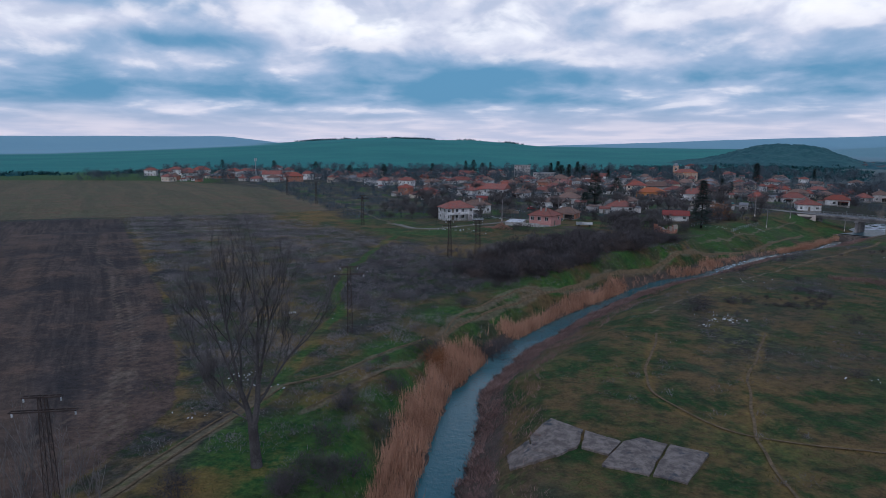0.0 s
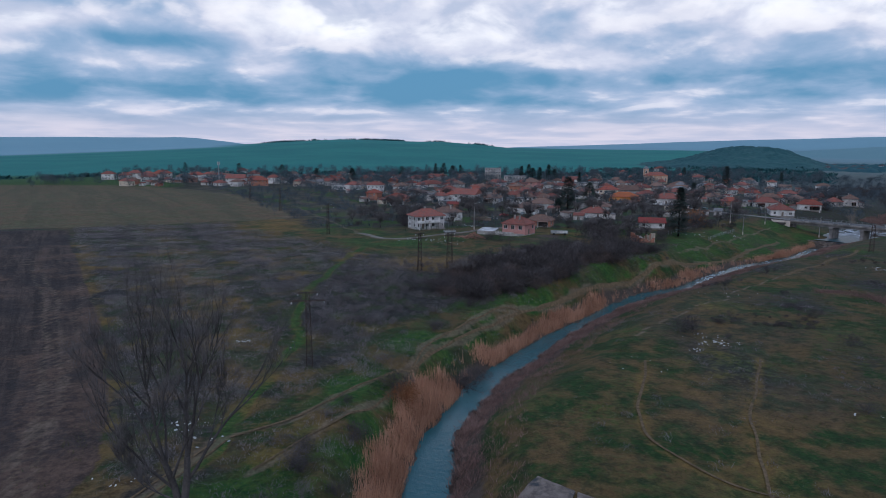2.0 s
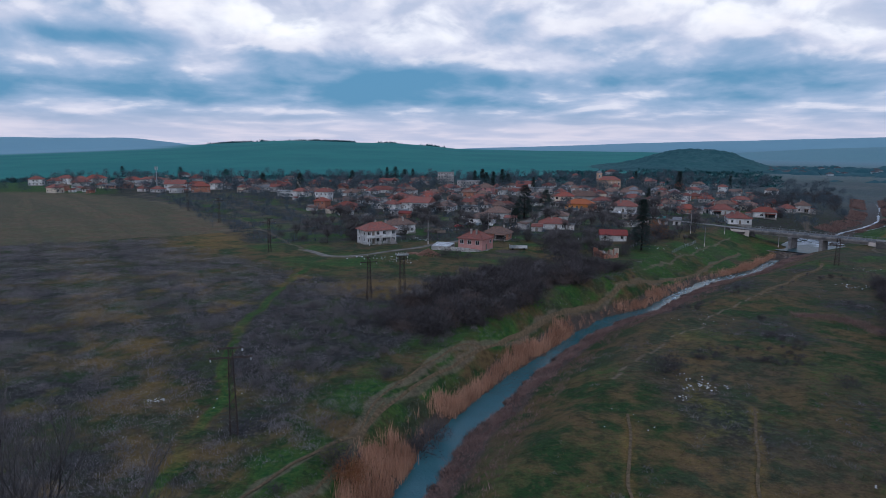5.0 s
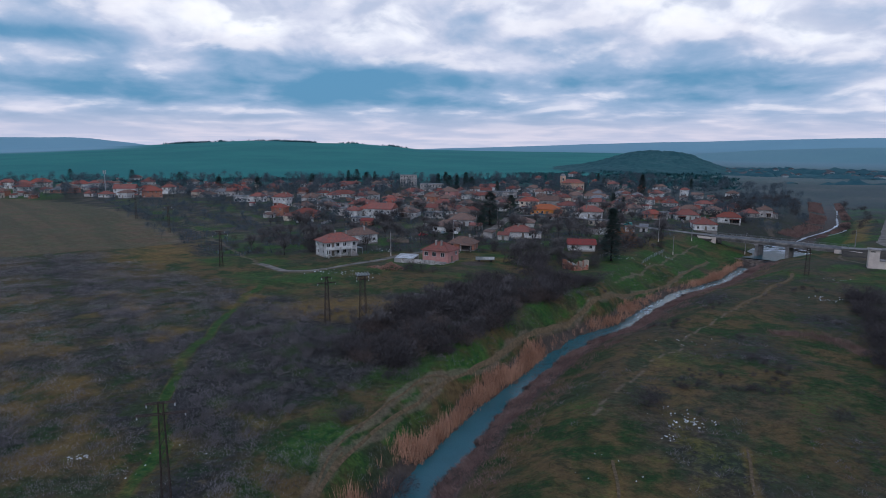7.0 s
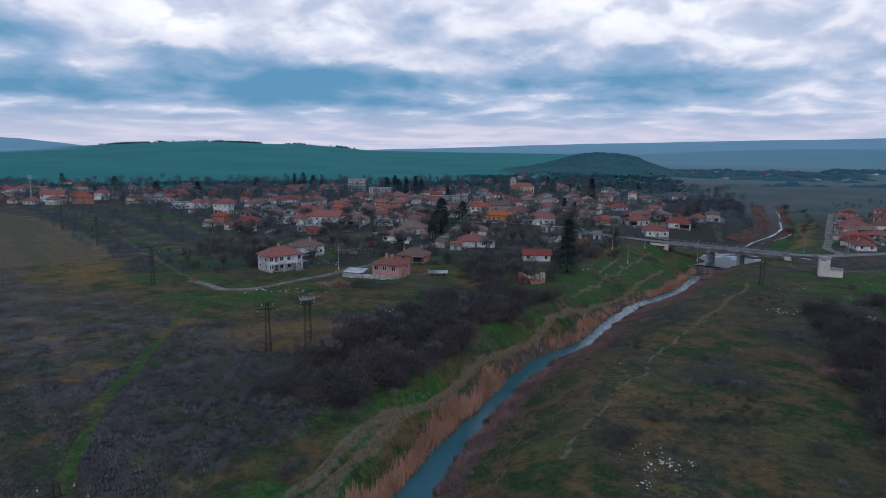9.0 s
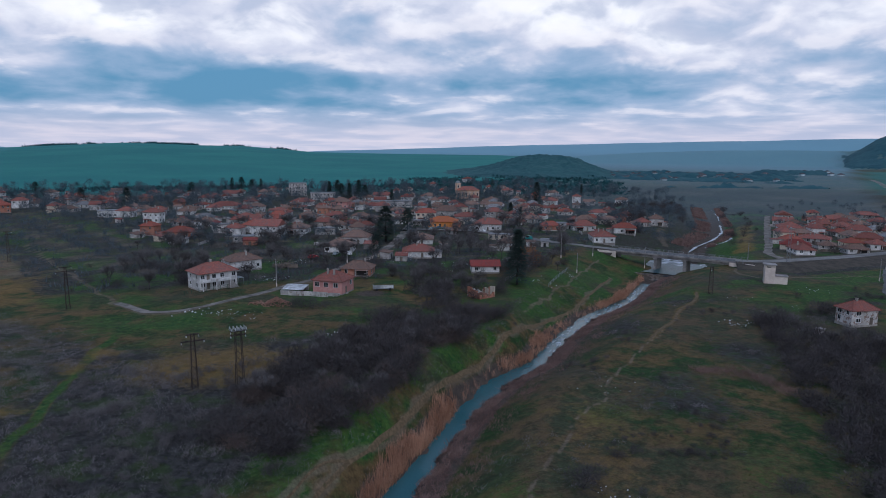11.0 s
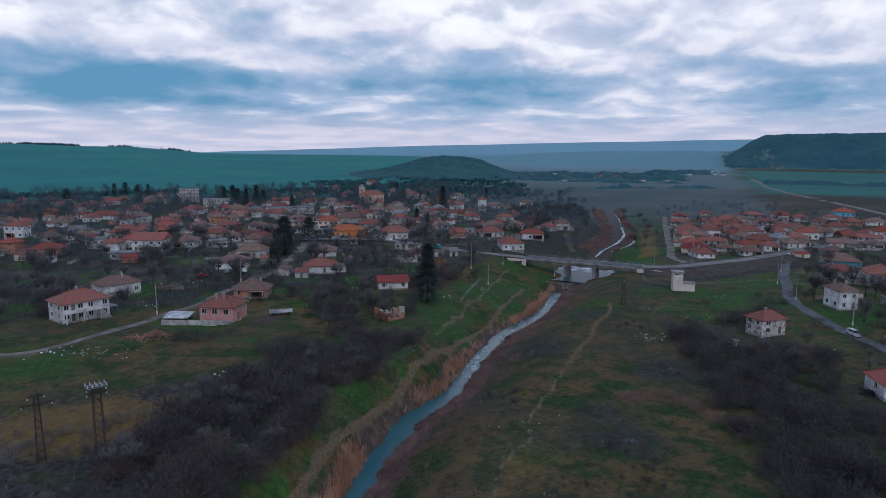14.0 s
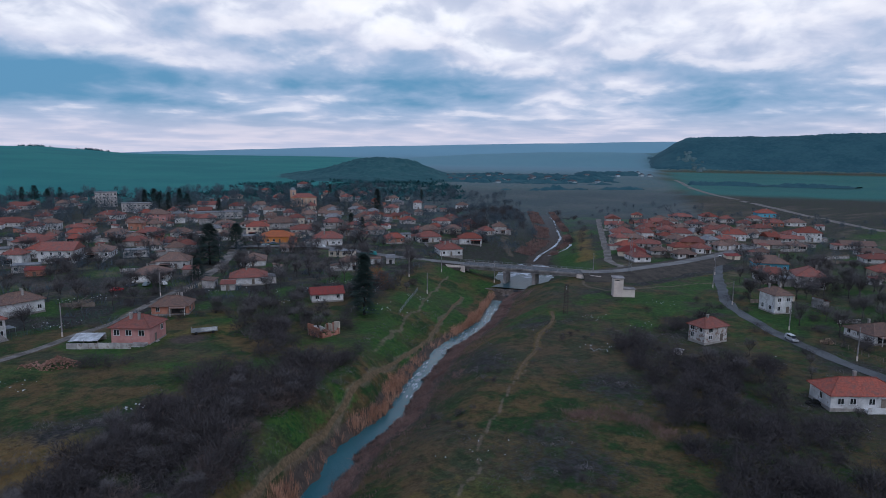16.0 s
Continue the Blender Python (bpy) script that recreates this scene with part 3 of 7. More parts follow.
for line, half in FOOTPATHS:
    ochre_way = np.maximum(ochre_way, (1 - smooth(to_line(X, Y, line)[0], 0.3, 2.4)) * 0.55)
# the ploughed field lies west of a bent edge; stubble beyond it
edge = np.interp(Y, [40, 61, 73, 84, 103, 146, 242, 300], [-40, -39.5, -37.7, -36.5, -43.6, -65, -120, -150])
plough = smooth(edge - X, -1.5, 2.5) * (1 - smooth(Y - np.interp(X, [-200, -139, -116], [262, 276, 280]), -14, 4))
top = np.interp(Y, [240, 290, 326, 360, 400, 470, 556, 640], [-125, -95, -57, -66, -82, -118, -177, -260])
field_foot = np.interp(X, [-200, -139, -116, -76, -62], [262, 279, 289, 312, 326])
stubble = smooth(top - X, -3, 6) * smooth(Y - field_foot, -5, 6) * (1 - smooth(Y, 600, 680))
meadow_w = left_bank * smooth(d, 9, 16)
scrub = meadow_w * (1 - smooth(Y - np.interp(-X, [15, 45, 80, 140], [0, 40, 80, 60]), 208, 236)) * (1 - smooth(verge, 0.2, 0.7)) * (0.56 + 0.3 * ripple(X, Y, 33, 6) + 0.4 * smooth(Y, 135, 165) * smooth(X, -34, -16))
scrub = np.maximum(scrub, right_bank * ((0.2 + 0.45 * smooth(X, 60, 90)) * (0.55 + 0.6 * ripple(X, Y, 40, 4)) + 0.6 * np.exp(-((X - 56) / 9) ** 2 - ((Y - 122) / 20) ** 2)))
scrub = np.maximum(scrub, left_bank * 0.72 * smooth(d, 34, 46) * smooth(Y, 284, 300) * (X > -45 - 0.5 * (Y - 290)) * (Y < 600))
scrub = np.maximum(scrub, 0.62 * smooth(r, 330, 420) * (1 - smooth(r, 900, 1300)))
lush = np.maximum(verge * left_bank * (X < 110), 0.8 * left_bank * smooth(Y - np.interp(-X, [15, 45, 80, 140], [0, 40, 80, 60]), 210, 232) * (1 - smooth(Y, 275, 330)) * (X < 150) * (0.48 + 0.5 * ripple(X, Y, 45, 7) + 0.3 * ripple(X, Y, 17, 2)))
lush = np.maximum(lush, (0.52 + 0.4 * ripple(X, Y, 26, 4)) * left_bank * smooth(along, 12.5, 14.5) * (1 - smooth(d, 26, 46)) * smooth(d, 6, 10) * (1 - smooth(along, 19, 20)))
lush = np.maximum(lush, right_bank * smooth(along, 15, 17) * (1 - smooth(X, 235, 300)) * (0.50 + 0.40 * ripple(X, Y, 38, 2) + 0.3 * ripple(X, Y, 13, 7)) * (Y < 252))
lush = np.maximum(lush, left_bank * smooth(d, 34, 46) * smooth(Y, 284, 300) * (X > -45 - 0.5 * (Y - 290)) * (Y < 620) * (0.30 + 0.55 * ripple(X, Y, 44, 5) + 0.25 * ripple(X, Y, 15, 1)))
lush = np.maximum(lush, right_bank * smooth(X, 220, 250) * (r < 620) * (0.42 + 0.5 * ripple(X, Y, 40, 8) + 0.25 * ripple(X, Y, 15, 1)))
lush = np.maximum(lush, 0.42 * right_bank * (1 - smooth(Y, 150, 230)) * (0.6 + 0.6 * ripple(X, Y, 34, 9)))
slope = smooth(X, 214, 226) * (1 - smooth(X, 290, 315)) * smooth(Y, 250, 254) * (1 - smooth(Y, 274, 278))
scrub, lush = np.maximum(scrub, slope), lush * (1 - slope)
lush = np.maximum(lush, (0.50 + 0.45 * ripple(X, Y, 19, 2) + 0.25 * ripple(X, Y, 8, 5)) * left_bank * smooth(d, 5, 7.5) * (1 - smooth(d, 16, 26)) * (1 - smooth(along, 13, 14.5)))
scrub = scrub * (1 - 0.6 * left_bank * (1 - smooth(d, 16, 26)) * (1 - smooth(along, 9, 11)))
# grass round the lone tree
lush = np.maximum(lush, 0.85 * (1 - smooth(np.hypot(X + 19, Y - 72), 6, 17)))
ochre = np.maximum(0.98 * np.exp(-((X - 7) / 20) ** 2 - ((Y - 206) / 15) ** 2), 0.55 * np.exp(-((X - 60) / 26) ** 2 - ((Y - 268) / 9) ** 2))
ochre = np.maximum(ochre, 0.60 * np.exp(-((X + 62) / 26) ** 2 - ((Y - 300) / 60) ** 2))
ochre = np.maximum(ochre, (0.34 + 0.34 * ripple(X, Y, 24, 1) + 0.22 * ripple(X, Y, 9, 5)) * meadow_w * (Y < 235) * (1 - 0.5 * smooth(X, -20, 0)) * (1 - 0.8 * smooth(Y, 135, 160) * (1 - smooth(Y, 200, 212)) * smooth(X, -34, -16)))
ochre = np.maximum(ochre, 0.4 * right_bank * np.exp(-((X - 48 - 0.35 * (Y - 100)) / 16) ** 2) * (Y < 170))
ochre = np.maximum(ochre, ochre_way)
ochre = np.maximum(ochre, (0.7 + 0.3 * ripple(X, Y, 21, 6)) * np.exp(-(to_line(X, Y, [(258, 314), (300, 356), (348, 405)])[0] / 6.5) ** 2))
ochre = np.maximum(ochre, (0.62 + 0.3 * ripple(X, Y, 19, 4)) * (1 - smooth(edge - X, 6, 22)) * smooth(edge - X, -1, 1) * (1 - smooth(Y, 110, 170)))
mud = np.maximum(np.where(left_bank, 1 - smooth(d, 3.5, 6.5), 1 - smooth(d, 5.0, 9.5)) * (Y < 520), 0.95 * np.exp(-((X - 54) / 7) ** 2 - ((Y - 264) / 5) ** 2))
yards = (left_bank * smooth(d, 36, 50) * smooth(Y, 300, 330) * (X > -45 - 0.5 * (Y - 290)) + right_bank * smooth(X - 267 - 1.035 * (Y - 310), 2, 9) * (X > 250)) * (r < 820) * smooth(r, 300, 340)
track = np.maximum(track, yards * (0.30 + 0.4 * ripple(X, Y, 27, 6) + 0.2 * ripple(X, Y, 11, 2)))
track = np.maximum(track, (0.34 + 0.25 * ripple(X, Y, 110, 4)) * smooth(r, 480, 620) * (1 - smooth(r, 1100, 1300)) * smooth(az, 30, 33) * (1 - smooth(az, 54, 57)))
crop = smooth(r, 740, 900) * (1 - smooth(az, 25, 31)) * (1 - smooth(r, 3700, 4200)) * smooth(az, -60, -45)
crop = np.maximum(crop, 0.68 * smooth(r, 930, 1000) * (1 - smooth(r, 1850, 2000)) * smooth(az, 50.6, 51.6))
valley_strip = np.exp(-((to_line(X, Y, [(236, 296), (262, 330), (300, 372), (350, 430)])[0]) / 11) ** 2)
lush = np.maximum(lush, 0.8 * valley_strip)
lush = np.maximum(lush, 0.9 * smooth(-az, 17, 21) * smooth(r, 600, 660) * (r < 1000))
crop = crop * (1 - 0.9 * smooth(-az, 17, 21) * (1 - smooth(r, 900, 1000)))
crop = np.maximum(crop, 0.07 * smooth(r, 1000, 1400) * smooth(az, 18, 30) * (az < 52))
# blue: haze painted into the ground's colour, stronger with distance
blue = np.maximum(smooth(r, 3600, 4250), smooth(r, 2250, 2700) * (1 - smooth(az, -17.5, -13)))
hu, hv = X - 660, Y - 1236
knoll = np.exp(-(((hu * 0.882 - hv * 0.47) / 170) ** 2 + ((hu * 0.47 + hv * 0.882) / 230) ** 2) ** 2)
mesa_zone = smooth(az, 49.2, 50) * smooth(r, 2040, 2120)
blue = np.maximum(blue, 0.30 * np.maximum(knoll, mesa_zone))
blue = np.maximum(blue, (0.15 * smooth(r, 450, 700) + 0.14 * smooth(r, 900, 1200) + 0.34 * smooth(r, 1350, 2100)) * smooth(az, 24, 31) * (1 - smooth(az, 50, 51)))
# on this far ridge the crop teal is painted haze, not a field
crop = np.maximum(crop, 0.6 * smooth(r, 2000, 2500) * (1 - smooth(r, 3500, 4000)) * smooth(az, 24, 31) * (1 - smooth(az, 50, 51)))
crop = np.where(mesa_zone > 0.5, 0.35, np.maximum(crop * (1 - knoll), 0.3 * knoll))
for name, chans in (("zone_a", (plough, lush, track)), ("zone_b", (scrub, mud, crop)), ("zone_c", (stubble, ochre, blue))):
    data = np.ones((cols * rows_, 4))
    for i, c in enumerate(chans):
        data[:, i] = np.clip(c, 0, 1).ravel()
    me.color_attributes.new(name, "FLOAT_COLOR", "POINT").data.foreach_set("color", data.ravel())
tagged(new("ground", me), "rolling valley ground with scrub, grass, ploughed field, green crops and painted haze", "ground", kind="structure")


# ---- water, roads ----
def ribbon(line, half, lift, step=2.0, across=4, z_of=None, skirt=0.0, bank=False, run=1.5):
    """A strip along a line that lies on the ground."""
    line = np.array(line, float)
    seg = np.hypot(*np.diff(line, axis=0).T)
    s = np.concatenate([[0], np.cumsum(seg)])
    t = np.arange(0, s[-1] + step, step).clip(0, s[-1])
    px, py = np.interp(t, s, line[:, 0]), np.interp(t, s, line[:, 1])
    for _ in range(6):
        px[1:-1], py[1:-1] = (px[:-2] + 2 * px[1:-1] + px[2:]) / 4, (py[:-2] + 2 * py[1:-1] + py[2:]) / 4
    tx, ty = np.gradient(px), np.gradient(py)
    ln = np.hypot(tx, ty) + 1e-9
    nx, ny = ty / ln, -tx / ln
    v, f = [], []
    for i in range(len(t)):
        for j in range(across + 1):
            u = (j / across * 2 - 1) * half * (float(np.clip(1.0 + 0.28 * ripple(px[i], py[i], 11, 2 + 3 * (j > across / 2)), 0.7, 1.3)) if half < 2.4 and z_of is None else 1.0 if half > 0.9 else float(np.clip(0.9 + 0.7 * ripple(px[i], py[i], 9, 2), 0.3, 1.5)))
            x, y = px[i] + nx[i] * u, py[i] + ny[i] * u
            z = (gz(x, y) if z_of is None else z_of(px[i], py[i], t[i] / s[-1])) + lift
            v.append((x, y, z))
    w = across + 1
    for i in range(len(t) - 1):
        f += [(i * w + j, i * w + j + 1, i * w + j + w + 1, i * w + j + w) for j in range(across)]
    if bank:
        f = []
    if skirt:
        for j, sign in ((0, -1), (across, 1)):
            base = len(v)
            for i in range(len(t)):
                x, y, z = v[i * w + j]
                v.append((x + nx[i] * sign * skirt * run, y + ny[i] * sign * skirt * run, z - skirt))
            f += [(i * w + j, base + i, base + i + 1, (i + 1) * w + j) for i in range(len(t) - 1)]
    return v, f


def water_z(x, y, t):
    return float(np.interp(to_line(x, y, CREEK)[2], np.arange(len(CREEK)), CREEK_Z))


single("water", ribbon(CREEK[:19], 7.5, 0.0, 3.0, 2, water_z), WATER, "narrow creek of murky blue-green water", "creek", "structure", shade=True)
single("water", ribbon([(191, 296), (205, 306), (218, 316)], 14.0, -4.60, 3.0, 2, lambda x, y, t: 0.0), WATER_POOL, "dark still pool under the road bridge", "creek", "structure", shade=True)
# both streams are coloured pale to paint reflected sky
single("water", ribbon([(246, 340), (262, 353), (276, 362), (290, 371), (305, 383), (322, 398), (345, 425), (366, 448), (388, 474), (450, 555)], 0.75, 0.40, 2.0, 2, water_z), FOAM_REFLECT, "pale stream winding up the valley, sky reflection painted in", "creek", "structure", shade=True)
single("water", ribbon([(262, 346), (280, 351), (297, 363), (303, 376)], 0.7, 0.25, 2.0, 2), FOAM_REFLECT, "side arm of the pale stream, reflection painted in", "creek", "structure", shade=True)
foam_luck = random.Random(9)
pieces = []
for _ in range(300):
    u, w_ = foam_luck.uniform(11, 44), foam_luck.gauss(0, 6.0)
    if math.sin(u * 0.62) * math.cos(w_ * 0.55) > 0.25:
        continue
    cx, cy = 203 + u * 0.77 - w_ * 0.64, 305 + u * 0.64 + w_ * 0.77
    rr_ = foam_luck.uniform(0.3, 1.9)
    ring = [(cx + math.cos(a_ * 0.785) * rr_ * foam_luck.uniform(0.5, 1.4) * 1.4, cy + math.sin(a_ * 0.785) * rr_ * foam_luck.uniform(0.5, 1.2), -4.575 + 0.004 * (_ % 5)) for a_ in range(8)]
    pieces.append((ring, [tuple(range(8))]))
single("water_foam", join(*pieces), FOAM_REFLECT, "patches of pale foam and painted sky reflection in the pool", "foam", "stuff")
pieces = []
marks = np.arange(len(CREEK))
for _ in range(190):
    at_k = 13.4 + 4.5 * foam_luck.random()
    if math.sin(at_k * 4.1) + math.sin(at_k * 9.7 + 1) < -0.5:
        continue
    a0, a1 = ([float(np.interp(at_k + e_, marks, CREEK[:, c_])) for c_ in (0, 1)] for e_ in (0.0, 0.1))
    ux, uy = a1[0] - a0[0], a1[1] - a0[1]
    ln = math.hypot(ux, uy)
    ux, uy = ux / ln, uy / ln
    off = foam_luck.uniform(-0.75, 0.75) * float(creek_half(at_k))
    rr_, ss_ = foam_luck.uniform(0.4, 1.5), foam_luck.uniform(0.08, 0.26)
    cx, cy, cz = a0[0] + uy * off, a0[1] - ux * off, water_z(a0[0], a0[1], 0) + 0.035
    pieces.append(([(cx + ux * math.cos(q_) * rr_ * e_ + uy * math.sin(q_) * ss_ * e_, cy + uy * math.cos(q_) * rr_ * e_ - ux * math.sin(q_) * ss_ * e_, cz) for q_, e_ in ((i_ * 0.785, foam_luck.uniform(0.6, 1.3)) for i_ in range(8))], [tuple(range(8))]))
single("water_foam", join(*pieces), FOAM_REFLECT, "pale riffles and painted sky glints below the weir", "foam", "stuff")

DECK_Z = 2.4
DECK_A, DECK_B = Vector((188, 322, DECK_Z)), Vector((218, 279, DECK_Z))


road_rows = [
    ("road", [(112, 428), (132, 420), (151, 408), (158, 392), (164, 374), (170, 355), (179, 337), (188, 322)], 2.9, ASPHALT_PALE, "worn asphalt road on a low bank", lambda x, y, t: 2.2 + 0.1 * t, 2.2),
    ("road", [(218, 279), (224, 274), (234, 271.5), (248, 271.5), (272, 271), (298, 275), (316, 279), (338, 284), (358, 287), (400, 292)], 2.9, ASPHALT_PALE, "worn asphalt road curving beyond the bridge", lambda x, y, t: 2.5 - 1.6 * float(smooth(t, 0.25, 0.75)), 3.0),
    ("road", [(312, 277), (285, 258), (262, 243), (246, 231), (228, 218), (218, 208), (210, 197), (198, 179), (193, 167), (186, 150), (178, 132), (168, 110)], 2.0, ASPHALT, "worn asphalt road with pale patches", None, 0.0),
    ("road", [(75, 341), (83, 357), (93, 376), (103, 400), (113, 424), (128, 462), (145, 505)], 2.3, DUST, "pale village street between gardens", None, 0.0),
    ("road", [(75, 342), (57, 319), (46, 303), (38, 291), (26, 280), (12, 267.5), (-3, 258), (-12, 259), (-22, 275)], 1.25, DUST, "dusty lane past the edge houses", None, 0.0),
    ("road", [(249, 272), (250, 284), (257, 299), (280, 320), (303, 343), (335, 374), (368, 406), (410, 446)], 1.9, DUST, "pale village street", None, 0.0),
    ("road", [(518, 282), (585, 364), (630, 416), (677, 468), (780, 590), (892, 703), (1000, 792), (1100, 882)], 4.0, DUST, "distant pale country road across fields", None, 0.0),
    ("road", [(316, 279), (330, 296), (345, 315), (372, 345)], 2.2, DUST, "pale village side street", None, 0.0),
]
for name, line, half, mat, label, z_of, skirt in road_rows:
    single(name, ribbon(line, half, 0.12, 2.0 if line[0][0] < 500 else 12.0, 4, z_of), mat, label, "road", "structure", shade=True)
    if skirt:
        single("road_bank", ribbon(line, half + 0.5, 0.06, 2.0, 2, z_of, skirt, True, 5.5 if line[0] == (218, 279) else 1.5), SOIL, "dark earth bank beneath the road", "bank", "structure")
        single("road_verge", ribbon(line, half + 0.52, 0.055, 2.0, 2, z_of), SOIL, "bare earth verge along the road", "verge", "structure")
for line, half in FOOTPATHS + BANKPATHS:
    v, f = ribbon(line, half, 0.09, 1.2, 3)
    v = [(x, y, gz(x, y) + 0.13) for x, y in ((x + 0.5 * float(ripple(x, y, 21, 3)), y + 0.4 * float(ripple(x, y, 18, 5))) for x, y, z in v)]
    single("footpath", (v, f), FOOTWAY, "narrow trodden footpath through rough grass", "path", "structure")


# ---- trees and brush ----
rng = random.Random(7)
JOINED = {}


def gather(bucket, me_, m):
    """Adds a copy of a mesh, at the pose m, to a heap of joined brush."""
    co = np.empty(len(me_.vertices) * 3)
    me_.vertices.foreach_get("co", co)
    m = np.array(m)
    JOINED.setdefault(bucket, []).append((co.reshape(-1, 3) @ m[:3, :3].T + m[:3, 3], me_))


def flush(bucket, mat, label, category):
    """Turns a heap of three-sided blades into one mesh."""
    co = np.concatenate([c for c, _ in JOINED[bucket]])
    me_ = bpy.data.meshes.new(bucket)
    me_.vertices.add(len(co))
    me_.vertices.foreach_set("co", co.ravel())
    me_.loops.add(len(co))
    me_.loops.foreach_set("vertex_index", np.arange(len(co)))
    me_.polygons.add(len(co) // 3)
    me_.polygons.foreach_set("loop_start", np.arange(0, len(co), 3))
    me_.update()
    me_.materials.append(mat)
    return tagged(new(bucket, me_), label, category, kind="stuff")



def bough(out, p, way, length, r, depth, spread, up, sides, thin):
    """A limb that bends, tapers and forks."""
    segs = 3 if depth > 1 else 2
    q = Vector(p)
    d = Vector(way).normalized()
    for i in range(segs):
        d = (d + Vector((rng.gauss(0, 0.10), rng.gauss(0, 0.10), up * 0.14))).normalized()
        e = q + d * (length / segs)
        ra, rb = r * (1 - 0.42 * i / segs), r * (1 - 0.42 * (i + 1) / segs)
        out.append(tube(q, e, ra, rb, sides if depth > 2 else 3))
        q = e
        if depth > 0 and i > 0 or depth == 1:
            for _ in range(1 if depth > 1 else 2):
                kick = Vector((rng.gauss(0, 1), rng.gauss(0, 1), rng.gauss(0.15, 0.5))).normalized()
                bough(out, q, d + kick * spread, length * rng.uniform(0.5, 0.75), max(rb * 0.62, thin), depth - 1, spread, up, sides, thin)
    if depth > 0:
        for _ in range(2):
            kick = Vector((rng.gauss(0, 1), rng.gauss(0, 1), rng.gauss(0.3, 0.5))).normalized()
            bough(out, q, d + kick * spread * 0.75, length * rng.uniform(0.62, 0.85), max(rb * 0.75, thin), depth - 1, spread, up, sides, thin)


def blades(count, place_of, length, width, lean, up=1.0):
    """Many thin pointed blades; place_of gives the foot of each."""
    v, f = [], []
    for _ in range(count):
        p, out = place_of()
        d = Vector((out[0] * lean + rng.gauss(0, 0.3), out[1] * lean + rng.gauss(0, 0.3), up * rng.uniform(0.4, 1.2))).normalized()
        w = Vector((rng.gauss(0, 1), rng.gauss(0, 1), 0)).normalized() * width * rng.uniform(0.6, 1.3)
        ln = length * rng.uniform(0.55, 1.25)
        a = Vector(p)
        b = len(v)
        v += [tuple(a - w), tuple(a + w), tuple(a + d * ln)]
        f.append((b, b + 1, b + 2))
    return v, f


def bare_tree_meshes(height, seed, twigs):
    rng.seed(seed)
    trunk = tube((0, 0, -0.4), (0.1, 0.05, height * 0.3), height * 0.022, height * 0.016, 7)
    limbs = []
    for i in range(7):
        t = 6.28 * (i + rng.random() * 0.6) / 7
        bough(limbs, (0.1, 0.05, height * 0.27), (math.cos(t) * 0.6, math.sin(t) * 0.6, 1.0), height * 0.30, height * 0.011, 1, 0.6, 0.5, 4, 0.02)

    def tip():
        t, e, k = rng.random() * 6.28, rng.uniform(-0.35, 1.0), rng.random() ** 0.5
        o = Vector((math.cos(t) * math.cos(e), math.sin(t) * math.cos(e), math.sin(e)))
        lump = 0.8 + 0.25 * math.sin(3 * t + seed) * math.cos(2 * e)
        return Vector((0, 0, height * 0.58)) + Vector((o.x * 0.38, o.y * 0.38, o.z * 0.40)) * height * k * lump, o
    return mesh_of("trunk", trunk, BARK, True), mesh_of("limb", join(*limbs), BARK), mesh_of("crown", blades(twigs, tip, height * 0.14, 0.05, 0.9, 0.6), TWIG)


def add_tree(meshes, x, y, scale, turn, name, label, category, group="", z=None):
    ob = thing(name, x, y, z, turn, label, category, group)
    ob.scale = (scale, scale, scale * rng.uniform(0.9, 1.12))
    for nm, me_ in zip(("trunk", "limb", "crown"), meshes):
        part(nm, me_, None, ob)
    return ob


BARE = [bare_tree_meshes(8.0, s_, 820) for s_ in (1, 2, 3, 4)]


def conifer_meshes(height, width, seed):
    rng.seed(seed)
    trunk = tube((0, 0, -0.4), (0, 0, height * 0.96), height * 0.02, 0.03, 6)

    def needle():
        k = rng.random() ** 0.8
        z = height * (0.06 + 0.92 * k)
        t = rng.random() * 6.28
        layer = (0.70 + 0.30 * math.sin(k * 40 + 1.6 * math.sin(t * 3 + seed))) * (1 + 0.28 * math.sin(t * 2 + k * 9 + seed * 2))
        rr = width * (1 - k) ** 0.8 * layer * rng.uniform(0.3, 1.0) ** 0.6 * 1.25 + 0.1
        return Vector((math.cos(t) * rr, math.sin(t) * rr, z)), (math.cos(t), math.sin(t))
    return mesh_of("trunk", trunk, BARK, True), mesh_of("foliage", blades(2200, needle, height * 0.085, height * 0.022, 1.3, -0.15), NEEDLE)


FIRS = [conifer_meshes(15.0, 3.6, 11), conifer_meshes(15.0, 2.4, 12), conifer_meshes(15.0, 4.6, 13)]


def fir(kind, x, y, height, label="tall dark green fir in the village"):
    ob = thing("fir_tree", x, y, None, rng.uniform(0, 360), label, "conifer tree", "village firs")
    wide_by = height / 15.0 * (1.15 if kind == 1 else 1.45)
    ob.scale = (wide_by, wide_by, height / 15.0)
    for nm, me_ in zip(("trunk", "foliage"), FIRS[kind]):
        part(nm, me_, None, ob)


